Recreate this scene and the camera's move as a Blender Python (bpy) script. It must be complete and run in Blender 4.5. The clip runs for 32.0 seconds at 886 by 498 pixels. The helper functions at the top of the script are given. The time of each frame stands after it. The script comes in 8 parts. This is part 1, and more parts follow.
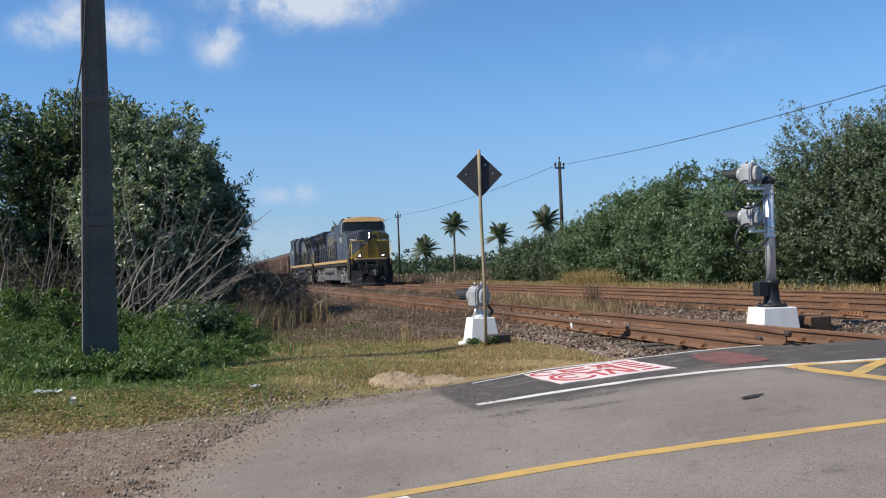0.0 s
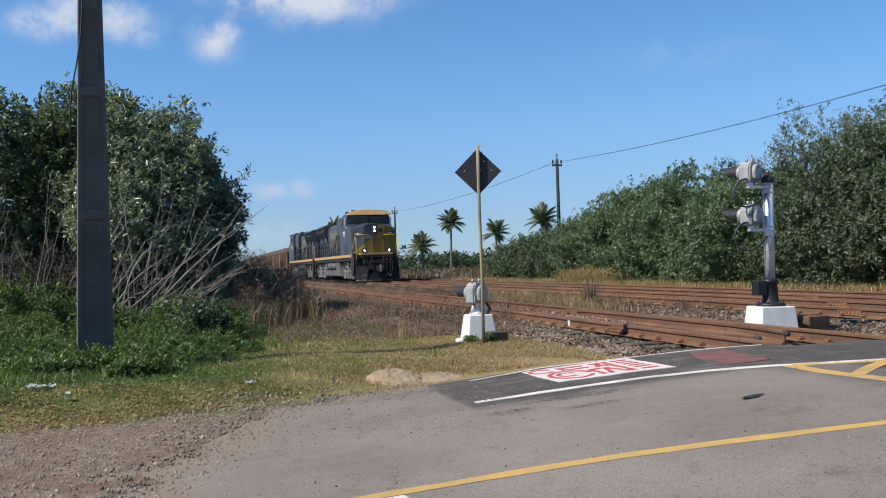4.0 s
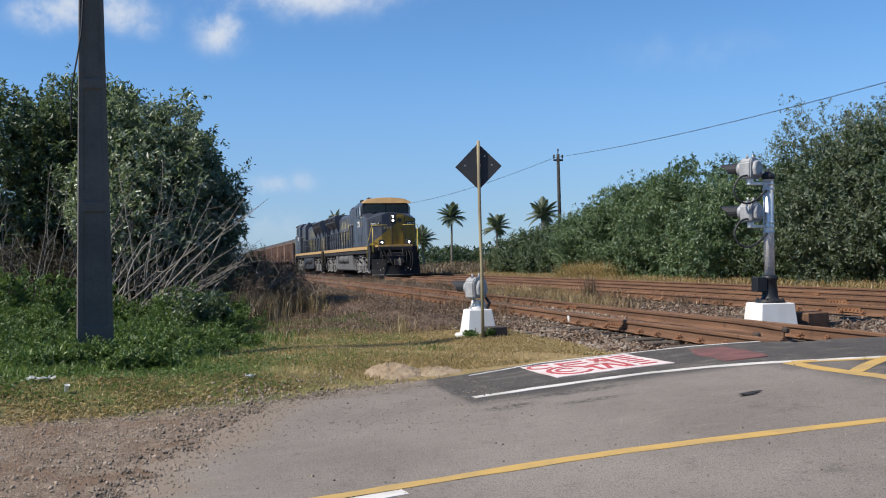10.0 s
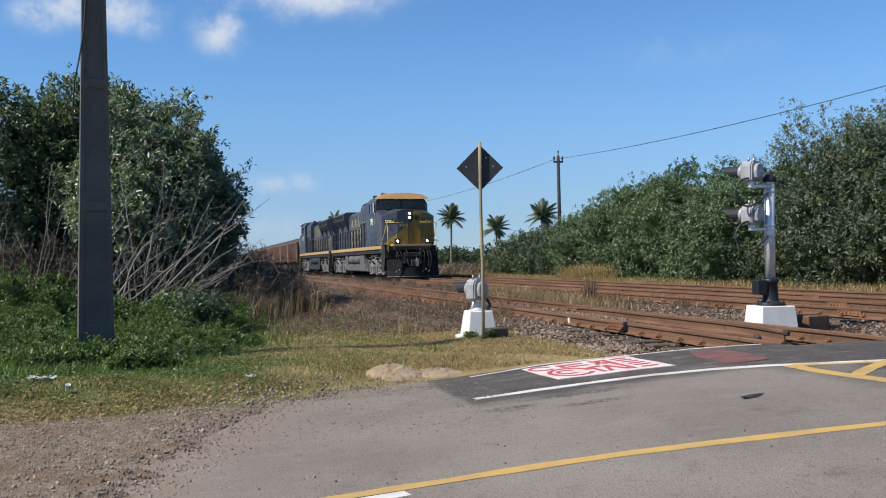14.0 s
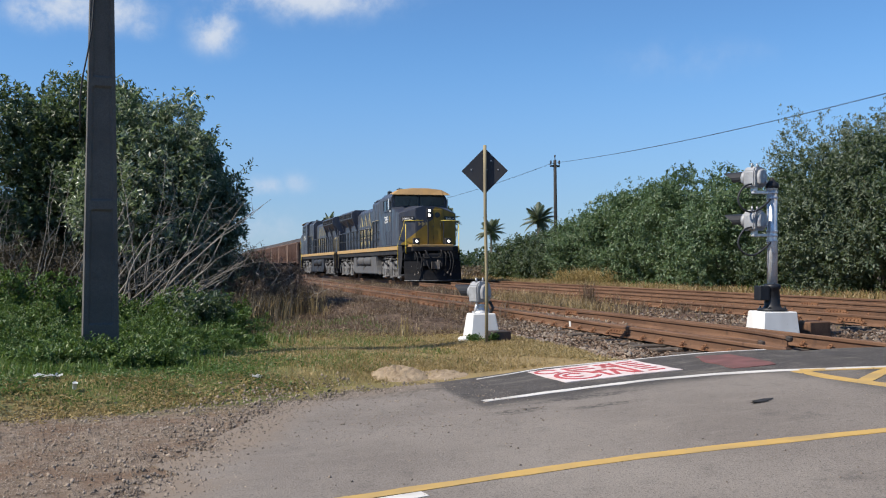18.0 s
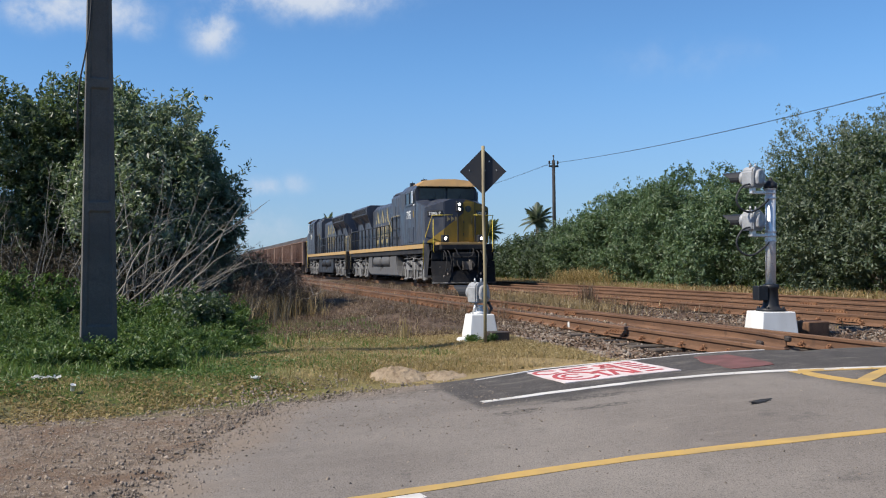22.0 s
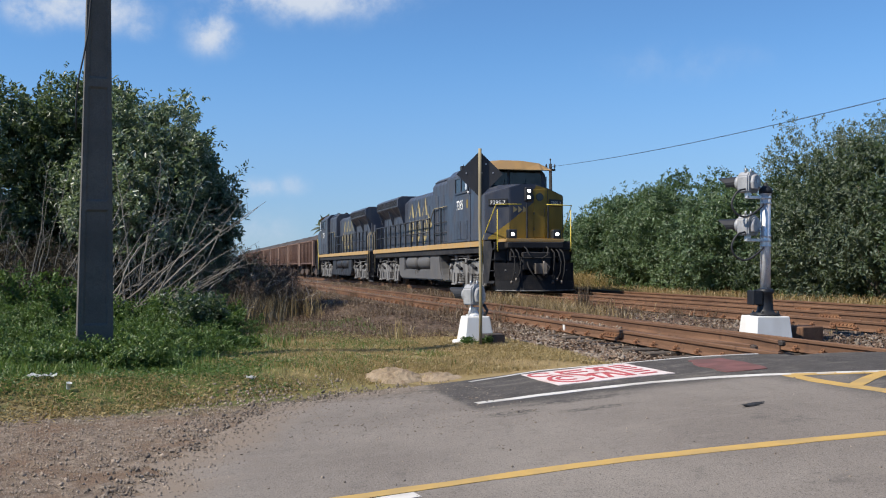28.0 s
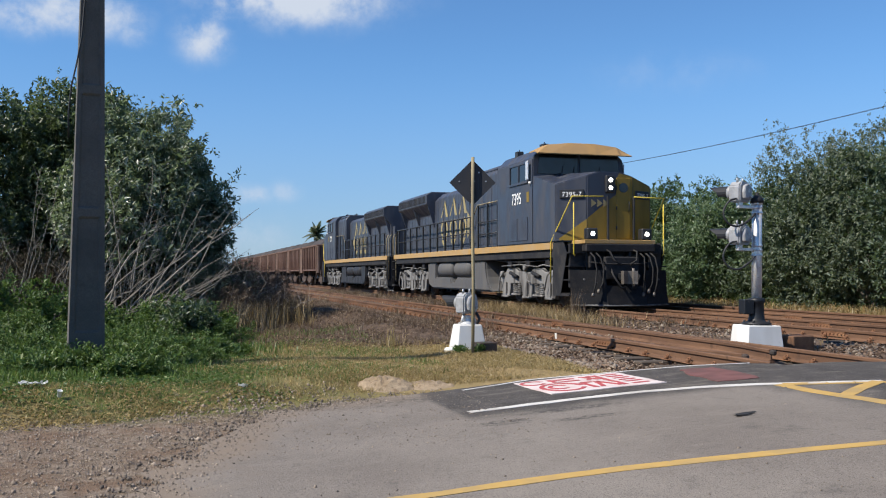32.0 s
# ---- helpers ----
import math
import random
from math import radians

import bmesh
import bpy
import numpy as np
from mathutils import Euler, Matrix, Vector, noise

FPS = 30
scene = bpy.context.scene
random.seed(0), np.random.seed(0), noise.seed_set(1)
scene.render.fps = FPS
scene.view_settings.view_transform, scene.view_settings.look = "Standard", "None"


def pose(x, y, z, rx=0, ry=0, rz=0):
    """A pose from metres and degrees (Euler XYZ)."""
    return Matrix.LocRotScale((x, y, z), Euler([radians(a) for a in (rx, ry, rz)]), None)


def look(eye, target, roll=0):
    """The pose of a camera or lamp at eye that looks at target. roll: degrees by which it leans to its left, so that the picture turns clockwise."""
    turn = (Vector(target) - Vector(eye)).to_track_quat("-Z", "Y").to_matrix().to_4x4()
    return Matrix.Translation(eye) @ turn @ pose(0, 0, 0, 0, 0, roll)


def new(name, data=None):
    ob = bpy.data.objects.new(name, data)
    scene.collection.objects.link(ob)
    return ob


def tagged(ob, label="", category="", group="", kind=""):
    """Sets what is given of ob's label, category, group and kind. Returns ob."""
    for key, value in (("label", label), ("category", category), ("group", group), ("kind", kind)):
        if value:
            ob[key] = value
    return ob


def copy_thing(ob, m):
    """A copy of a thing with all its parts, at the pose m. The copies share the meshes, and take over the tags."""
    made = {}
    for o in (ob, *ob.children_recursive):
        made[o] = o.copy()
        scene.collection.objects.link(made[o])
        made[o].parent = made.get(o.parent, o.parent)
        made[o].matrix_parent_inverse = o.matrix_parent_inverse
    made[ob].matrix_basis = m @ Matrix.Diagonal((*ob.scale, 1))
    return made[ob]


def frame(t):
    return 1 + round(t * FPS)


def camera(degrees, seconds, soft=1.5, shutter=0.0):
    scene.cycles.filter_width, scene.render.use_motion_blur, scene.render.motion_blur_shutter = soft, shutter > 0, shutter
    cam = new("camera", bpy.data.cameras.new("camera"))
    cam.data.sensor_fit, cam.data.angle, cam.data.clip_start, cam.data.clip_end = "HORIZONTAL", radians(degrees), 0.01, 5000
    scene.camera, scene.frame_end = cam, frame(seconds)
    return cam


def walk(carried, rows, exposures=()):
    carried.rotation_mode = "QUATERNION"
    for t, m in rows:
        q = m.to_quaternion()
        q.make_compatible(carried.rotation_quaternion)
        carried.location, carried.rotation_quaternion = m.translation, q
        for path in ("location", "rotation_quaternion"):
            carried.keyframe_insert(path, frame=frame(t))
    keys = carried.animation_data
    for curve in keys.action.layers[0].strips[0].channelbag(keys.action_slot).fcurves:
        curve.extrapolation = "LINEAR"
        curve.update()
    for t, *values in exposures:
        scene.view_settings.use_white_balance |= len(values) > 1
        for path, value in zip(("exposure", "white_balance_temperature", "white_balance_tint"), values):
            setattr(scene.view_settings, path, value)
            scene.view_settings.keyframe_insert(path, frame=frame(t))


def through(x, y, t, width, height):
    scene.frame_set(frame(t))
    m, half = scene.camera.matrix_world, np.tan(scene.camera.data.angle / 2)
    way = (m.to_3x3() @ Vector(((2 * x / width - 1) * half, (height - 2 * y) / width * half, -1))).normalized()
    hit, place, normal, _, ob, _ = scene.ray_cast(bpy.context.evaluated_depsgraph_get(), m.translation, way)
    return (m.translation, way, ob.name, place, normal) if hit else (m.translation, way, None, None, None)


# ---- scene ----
cam = camera(50.8, 32.0, soft=1.1)
# A phone held by hand beside the level crossing. X runs across the tracks, Y along them.
PATH = [
    (0, (0.306, -0.009, 1.510), (2.859, 9.658, 1.720), -2.20),
    (0.5, (0.317, 0.037, 1.500), (2.878, 9.701, 1.720), -2.14),
    (1, (0.318, 0.047, 1.500), (2.881, 9.711, 1.721), -2.11),
    (1.5, (0.316, 0.038, 1.506), (2.881, 9.701, 1.725), -2.09),
    (2, (0.323, 0.041, 1.507), (2.889, 9.704, 1.722), -2.08),
    (2.5, (0.327, 0.053, 1.504), (2.898, 9.714, 1.715), -2.08),
    (3, (0.319, 0.059, 1.505), (2.896, 9.719, 1.704), -2.00),
    (3.5, (0.307, 0.067, 1.509), (2.892, 9.725, 1.693), -1.87),
    (5.5, (0.299, 0.077, 1.515), (2.884, 9.736, 1.652), -1.59),
    (6, (0.296, 0.082, 1.517), (2.880, 9.741, 1.640), -1.54),
    (6.5, (0.299, 0.080, 1.516), (2.882, 9.740, 1.629), -1.49),
    (7, (0.303, 0.072, 1.515), (2.885, 9.732, 1.627), -1.45),
    (7.5, (0.304, 0.065, 1.517), (2.887, 9.725, 1.627), -1.39),
    (8, (0.302, 0.065, 1.518), (2.887, 9.724, 1.629), -1.33),
    (8.5, (0.300, 0.065, 1.519), (2.889, 9.723, 1.629), -1.31),
    (9, (0.302, 0.062, 1.519), (2.891, 9.721, 1.630), -1.35),
    (9.5, (0.307, 0.061, 1.519), (2.891, 9.720, 1.629), -1.35),
    (10, (0.311, 0.059, 1.520), (2.892, 9.719, 1.628), -1.42),
    (10.5, (0.312, 0.058, 1.522), (2.889, 9.719, 1.626), -1.40),
    (11, (0.313, 0.057, 1.525), (2.889, 9.719, 1.626), -1.41),
    (11.5, (0.314, 0.056, 1.525), (2.887, 9.719, 1.627), -1.43),
    (12, (0.313, 0.059, 1.522), (2.885, 9.722, 1.626), -1.42),
    (12.5, (0.312, 0.062, 1.519), (2.885, 9.725, 1.627), -1.42),
    (13, (0.307, 0.063, 1.519), (2.882, 9.725, 1.630), -1.34),
    (13.5, (0.299, 0.063, 1.522), (2.878, 9.724, 1.636), -1.22),
    (14, (0.286, 0.065, 1.524), (2.874, 9.723, 1.643), -1.14),
    (14.5, (0.245, 0.069, 1.524), (2.863, 9.719, 1.650), -0.96),
    (16.5, (0.176, 0.079, 1.521), (2.812, 9.724, 1.666), -0.67),
    (17, (0.135, 0.090, 1.517), (2.791, 9.729, 1.665), -0.57),
    (17.5, (0.126, 0.093, 1.515), (2.783, 9.733, 1.667), -0.55),
    (18, (0.121, 0.092, 1.515), (2.777, 9.732, 1.666), -0.53),
    (18.5, (0.120, 0.092, 1.513), (2.777, 9.731, 1.666), -0.54),
    (19, (0.126, 0.088, 1.512), (2.780, 9.729, 1.665), -0.58),
    (19.5, (0.133, 0.080, 1.513), (2.785, 9.721, 1.666), -0.58),
    (20, (0.135, 0.073, 1.516), (2.787, 9.713, 1.669), -0.61),
    (20.5, (0.134, 0.073, 1.518), (2.790, 9.712, 1.671), -0.64),
    (21, (0.132, 0.078, 1.519), (2.793, 9.716, 1.671), -0.59),
    (21.5, (0.131, 0.086, 1.520), (2.798, 9.722, 1.671), -0.61),
    (22, (0.129, 0.095, 1.522), (2.797, 9.732, 1.676), -0.65),
    (22.5, (0.127, 0.105, 1.520), (2.799, 9.740, 1.674), -0.66),
    (23, (0.127, 0.108, 1.516), (2.800, 9.743, 1.670), -0.62),
    (23.5, (0.129, 0.104, 1.514), (2.802, 9.739, 1.670), -0.65),
    (24, (0.128, 0.098, 1.515), (2.800, 9.734, 1.671), -0.57),
    (24.5, (0.126, 0.095, 1.514), (2.801, 9.729, 1.672), -0.49),
    (25, (0.123, 0.090, 1.515), (2.802, 9.723, 1.676), -0.43),
    (25.5, (0.117, 0.080, 1.513), (2.801, 9.712, 1.676), -0.29),
    (27.5, (0.115, 0.063, 1.508), (2.821, 9.688, 1.691), -0.12),
    (28, (0.120, 0.051, 1.510), (2.825, 9.677, 1.693), -0.17),
    (28.5, (0.130, 0.048, 1.517), (2.838, 9.673, 1.696), -0.22),
    (29, (0.140, 0.050, 1.518), (2.848, 9.674, 1.704), -0.25),
    (29.5, (0.142, 0.053, 1.516), (2.858, 9.674, 1.713), -0.22),
    (30, (0.138, 0.053, 1.516), (2.865, 9.671, 1.724), -0.13),
    (30.5, (0.131, 0.053, 1.517), (2.875, 9.667, 1.742), -0.11),
    (31, (0.122, 0.052, 1.519), (2.880, 9.661, 1.756), -0.02),
    (31.5, (0.113, 0.047, 1.523), (2.886, 9.651, 1.772), -0.02),
    (32, (0.104, 0.045, 1.523), (2.894, 9.645, 1.785), 0.04),
]
walk(cam, [(t, look(eye, target, roll)) for t, eye, target, roll in PATH])

# Where the lamps of the leading locomotive stand along the track, second by second.
TRAIN = [(0, 67.98), (1, 67.21), (2, 66.37), (3, 65.47), (4, 64.54), (5, 63.59), (6, 62.61), (7, 61.61), (8, 60.58), (9, 59.52), (10, 58.43), (11, 57.29), (12, 56.11), (13, 54.88), (14, 53.60), (15, 52.28), (16, 50.91), (17, 49.51), (18, 48.07), (19, 46.61), (20, 45.13), (21, 43.64), (22, 42.13), (23, 40.60), (24, 39.05), (25, 37.47), (26, 35.85), (27, 34.17), (28, 32.44), (29, 30.63), (30, 28.76), (31, 26.85), (32, 24.94)]

# ---- light ----
SUN_EL, SUN_AZ = 47.0, -97.0
SUN_DIR = Vector((math.sin(radians(SUN_AZ)) * math.cos(radians(SUN_EL)), math.cos(radians(SUN_AZ)) * math.cos(radians(SUN_EL)), math.sin(radians(SUN_EL))))
scene.view_settings.exposure = 0.5


def make_world():
    w = bpy.data.worlds.new("sky")
    scene.world = w
    w.use_nodes = True
    nt = w.node_tree
    nt.nodes.clear()
    out = nt.nodes.new("ShaderNodeOutputWorld")
    bg = nt.nodes.new("ShaderNodeBackground")
    sky = nt.nodes.new("ShaderNodeTexSky")
    sky.sky_type = "NISHITA"
    sky.sun_disc = False
    sky.sun_elevation = radians(SUN_EL)
    sky.sun_rotation = radians(SUN_AZ % 360)
    sky.air_density, sky.dust_density, sky.ozone_density, sky.altitude = 1.0, 0.0, 4.0, 20
    tc = nt.nodes.new("ShaderNodeTexCoord")

    def math_node(op, a, b=None):
        n = nt.nodes.new("ShaderNodeMath")
        n.operation = op
        for i, v in enumerate((a, b)):
            if v is None:
                continue
            if isinstance(v, (int, float)):
                n.inputs[i].default_value = v
            else:
                nt.links.new(v, n.inputs[i])
        return n.outputs[0]

    noise_n = nt.nodes.new("ShaderNodeTexNoise")
    noise_n.inputs["Scale"].default_value = 24
    noise_n.inputs["Detail"].default_value = 7
    noise_n.inputs["Roughness"].default_value = 0.6
    nt.links.new(tc.outputs["Generated"], noise_n.inputs["Vector"])
    # Cumulus puffs: direction and size of each.
    total = None
    for az, el, sx, sy, gain in CLOUDS:
        d = Vector((math.sin(radians(az)) * math.cos(radians(el)), math.cos(radians(az)) * math.cos(radians(el)), math.sin(radians(el))))
        right = Vector((math.cos(radians(az)), -math.sin(radians(az)), 0))
        up = right.cross(d)
        parts = []
        for axis, size in ((right, sx), (up, sy)):
            dot = nt.nodes.new("ShaderNodeVectorMath")
            dot.operation = "DOT_PRODUCT"
            nt.links.new(tc.outputs["Generated"], dot.inputs[0])
            dot.inputs[1].default_value = axis
            off = math_node("SUBTRACT", dot.outputs["Value"], axis.dot(d))
            q = math_node("DIVIDE", off, radians(size))
            parts.append(math_node("MULTIPLY", q, q))
        front = nt.nodes.new("ShaderNodeVectorMath")
        front.operation = "DOT_PRODUCT"
        nt.links.new(tc.outputs["Generated"], front.inputs[0])
        front.inputs[1].default_value = d
        ahead = math_node("GREATER_THAN", front.outputs["Value"], 0.5)
        s = math_node("ADD", parts[0], parts[1])
        g = math_node("MULTIPLY", math_node("MULTIPLY", math_node("POWER", 2.718, math_node("MULTIPLY", s, -1.0)), gain), ahead)
        total = g if total is None else math_node("MAXIMUM", total, g)
    shape = math_node("MULTIPLY", total, math_node("ADD", math_node("MULTIPLY", noise_n.outputs["Fac"], 2.8), -0.65))
    ramp = nt.nodes.new("ShaderNodeMapRange")
    ramp.interpolation_type = "SMOOTHSTEP"
    ramp.inputs["From Min"].default_value = 0.05
    ramp.inputs["From Max"].default_value = 1.05
    nt.links.new(shape, ramp.inputs["Value"])
    mix = nt.nodes.new("ShaderNodeMix")
    mix.data_type = "RGBA"
    nt.links.new(ramp.outputs["Result"], mix.inputs["Factor"])
    tint = nt.nodes.new("ShaderNodeMix")
    tint.data_type, tint.blend_type = "RGBA", "MULTIPLY"
    tint.inputs["Factor"].default_value = 1.0
    nt.links.new(sky.outputs["Color"], tint.inputs["A"])
    tint.inputs["B"].default_value = (0.7, 0.98, 1.21, 1)
    up_axis = nt.nodes.new("ShaderNodeSeparateXYZ")
    nt.links.new(tc.outputs["Generated"], up_axis.inputs[0])
    low = nt.nodes.new("ShaderNodeMapRange")
    low.interpolation_type = "SMOOTHSTEP"
    for key, v in (("From Min", 0.0), ("From Max", 0.24), ("To Min", 0.56), ("To Max", 0.0)):
        low.inputs[key].default_value = v
    nt.links.new(up_axis.outputs["Z"], low.inputs["Value"])
    # Sea haze low over the whole horizon.
    haze = nt.nodes.new("ShaderNodeMix")
    haze.data_type = "RGBA"
    nt.links.new(low.outputs["Result"], haze.inputs["Factor"])
    nt.links.new(tint.outputs["Result"], haze.inputs["A"])
    haze.inputs["B"].default_value = (2.05, 2.65, 4.75, 1)
    nt.links.new(haze.outputs["Result"], mix.inputs["A"])
    mix.inputs["B"].default_value = (5.2, 5.8, 6.8, 1)
    nt.links.new(mix.outputs["Result"], bg.inputs["Color"])
    bg.inputs["Strength"].default_value = SKY
    nt.links.new(bg.outputs[0], out.inputs[0])


SKY = 0.085
CLOUDS = [(-7.8, 14.2, 2.0, 1.1, 1.0), (-6.0, 14.8, 2.0, 1.4, 1.0), (-3.8, 14.7, 2.2, 1.4, 0.95), (-2.4, 13.9, 1.3, 0.9, 0.7), (1.7, 13.9, 1.6, 1.4, 1.0), (2.8, 15.6, 1.7, 1.0, 0.8), (7.0, 16.6, 5.8, 1.8, 1.25), (10.5, 15.8, 2.6, 1.0, 0.6),
          (4.4, 4.7, 1.5, 0.7, 0.75), (6.6, 5.0, 1.2, 0.8, 0.5), (3.4, 2.4, 4.0, 1.5, 0.5), (30.0, 12.0, 6.0, 1.6, 0.25)]
make_world()
sun = new("sun", bpy.data.lights.new("sun", "SUN"))
sun.data.energy, sun.data.angle, sun.data.color = 4.6, radians(0.53), (1.0, 0.92, 0.8)
sun.matrix_world = look(SUN_DIR * 100, (0, 0, 0))


# ---- materials ----
class Nodes:
    """A material's node tree with short ways to add to it."""

    def __init__(self, name):
        self.mat = bpy.data.materials.new(name)
        self.mat.use_nodes = True
        self.nt = self.mat.node_tree
        self.bsdf = self.nt.nodes["Principled BSDF"]
        self.pos = self.nt.nodes.new("ShaderNodeNewGeometry").outputs["Position"]
        self.obj = self.nt.nodes.new("ShaderNodeTexCoord").outputs["Object"]

    def put(self, value, socket):
        if isinstance(value, (int, float)):
            socket.default_value = value
        elif isinstance(value, tuple):
            socket.default_value = (*value, 1) if len(value) == 3 and socket.type == "RGBA" else value
        else:
            self.nt.links.new(value, socket)

    def noise(self, scale, detail=4, rough=0.55, vec=None, stretch=None):
        vec = vec or self.obj
        if stretch:
            m = self.nt.nodes.new("ShaderNodeMapping")
            self.nt.links.new(vec, m.inputs["Vector"])
            m.inputs["Scale"].default_value = stretch
            vec = m.outputs["Vector"]
        n = self.nt.nodes.new("ShaderNodeTexNoise")
        self.nt.links.new(vec, n.inputs["Vector"])
        n.inputs["Scale"].default_value, n.inputs["Detail"].default_value, n.inputs["Roughness"].default_value = scale, detail, rough
        return n.outputs["Fac"]

    def voronoi(self, scale, vec=None, out="Distance"):
        n = self.nt.nodes.new("ShaderNodeTexVoronoi")
        self.nt.links.new(vec or self.obj, n.inputs["Vector"])
        n.inputs["Scale"].default_value = scale
        return n.outputs[out]

    def math(self, op, a, b=0.0):
        n = self.nt.nodes.new("ShaderNodeMath")
        n.operation = op
        self.put(a, n.inputs[0])
        self.put(b, n.inputs[1])
        return n.outputs[0]

    def ramp(self, value, lo, hi, a=0.0, b=1.0):
        n = self.nt.nodes.new("ShaderNodeMapRange")
        n.interpolation_type = "SMOOTHSTEP"
        self.put(value, n.inputs["Value"])
        for key, v in (("From Min", lo), ("From Max", hi), ("To Min", a), ("To Max", b)):
            n.inputs[key].default_value = v
        return n.outputs["Result"]

    def mix(self, fac, a, b, mode="MIX"):
        n = self.nt.nodes.new("ShaderNodeMix")
        n.data_type, n.blend_type = "RGBA", mode
        self.put(fac, n.inputs["Factor"])
        self.put(a, n.inputs["A"])
        self.put(b, n.inputs["B"])
        return n.outputs["Result"]

    def axis(self, which, vec=None):
        n = self.nt.nodes.new("ShaderNodeSeparateXYZ")
        self.nt.links.new(vec or self.pos, n.inputs[0])
        return n.outputs[which]

    def random(self, island=False):
        if island:
            return self.nt.nodes.new("ShaderNodeNewGeometry").outputs["Random Per Island"]
        return self.nt.nodes.new("ShaderNodeObjectInfo").outputs["Random"]

    def finish(self, color, rough=0.8, metal=0.0, bump=None, strength=0.3, distance=0.01, spec=None):
        self.put(color, self.bsdf.inputs["Base Color"])
        self.put(rough, self.bsdf.inputs["Roughness"])
        self.put(metal, self.bsdf.inputs["Metallic"])
        if spec is not None:
            self.put(spec, self.bsdf.inputs["Specular IOR Level"])
        if bump is not None:
            b = self.nt.nodes.new("ShaderNodeBump")
            b.inputs["Strength"].default_value, b.inputs["Distance"].default_value = strength, distance
            self.nt.links.new(bump, b.inputs["Height"])
            self.nt.links.new(b.outputs["Normal"], self.bsdf.inputs["Normal"])
        return self.mat


def surface(name, a, b, rough=0.7, metal=0.0, big=1.5, fine=30, dirt=None, dirt_amount=0.5, bump=0.2, distance=0.01, spec=None):
    """Two tones at a large scale, grain at a fine one, and dirt or rust in patches."""
    n = Nodes(name)
    col = n.mix(n.ramp(n.noise(big, 5), 0.35, 0.65), a, b)
    grain = n.noise(fine, 5, 0.65)
    col = n.mix(n.ramp(grain, 0.3, 0.7, 0.0, 0.35), col, tuple(0.55 * v for v in a))
    if dirt:
        patch = n.math("MULTIPLY", n.ramp(n.noise(big * 2.3, 8, 0.7), 0.5, 0.68), dirt_amount)
        col = n.mix(patch, col, dirt)
    return n.finish(col, n.ramp(grain, 0.2, 0.8, max(rough - 0.12, 0.05), min(rough + 0.12, 1.0)), metal, grain, bump, distance, spec)


def leaf_material(name, dark, light, pale, dry=None, gloss=0.45, through=0.38, fresh=0.5):
    n = Nodes(name)
    r = n.random(island=True)
    col = n.mix(r, dark, light)
    col = n.mix(n.ramp(r, 0.88, 0.97), col, pale)
    if dry:
        col = n.mix(n.ramp(n.noise(0.55, 3, vec=n.pos), 0.55, 0.72), col, dry)
    n.finish(col, gloss, 0.0, spec=0.5)
    tr = n.nt.nodes.new("ShaderNodeBsdfTranslucent")
    n.put(n.mix(fresh, col, (0.13, 0.19, 0.04)), tr.inputs["Color"])
    m = n.nt.nodes.new("ShaderNodeMixShader")
    m.inputs[0].default_value = through
    n.nt.links.new(n.bsdf.outputs[0], m.inputs[1])
    n.nt.links.new(tr.outputs[0], m.inputs[2])
    n.nt.links.new(m.outputs[0], n.nt.nodes["Material Output"].inputs["Surface"])
    return n.mat


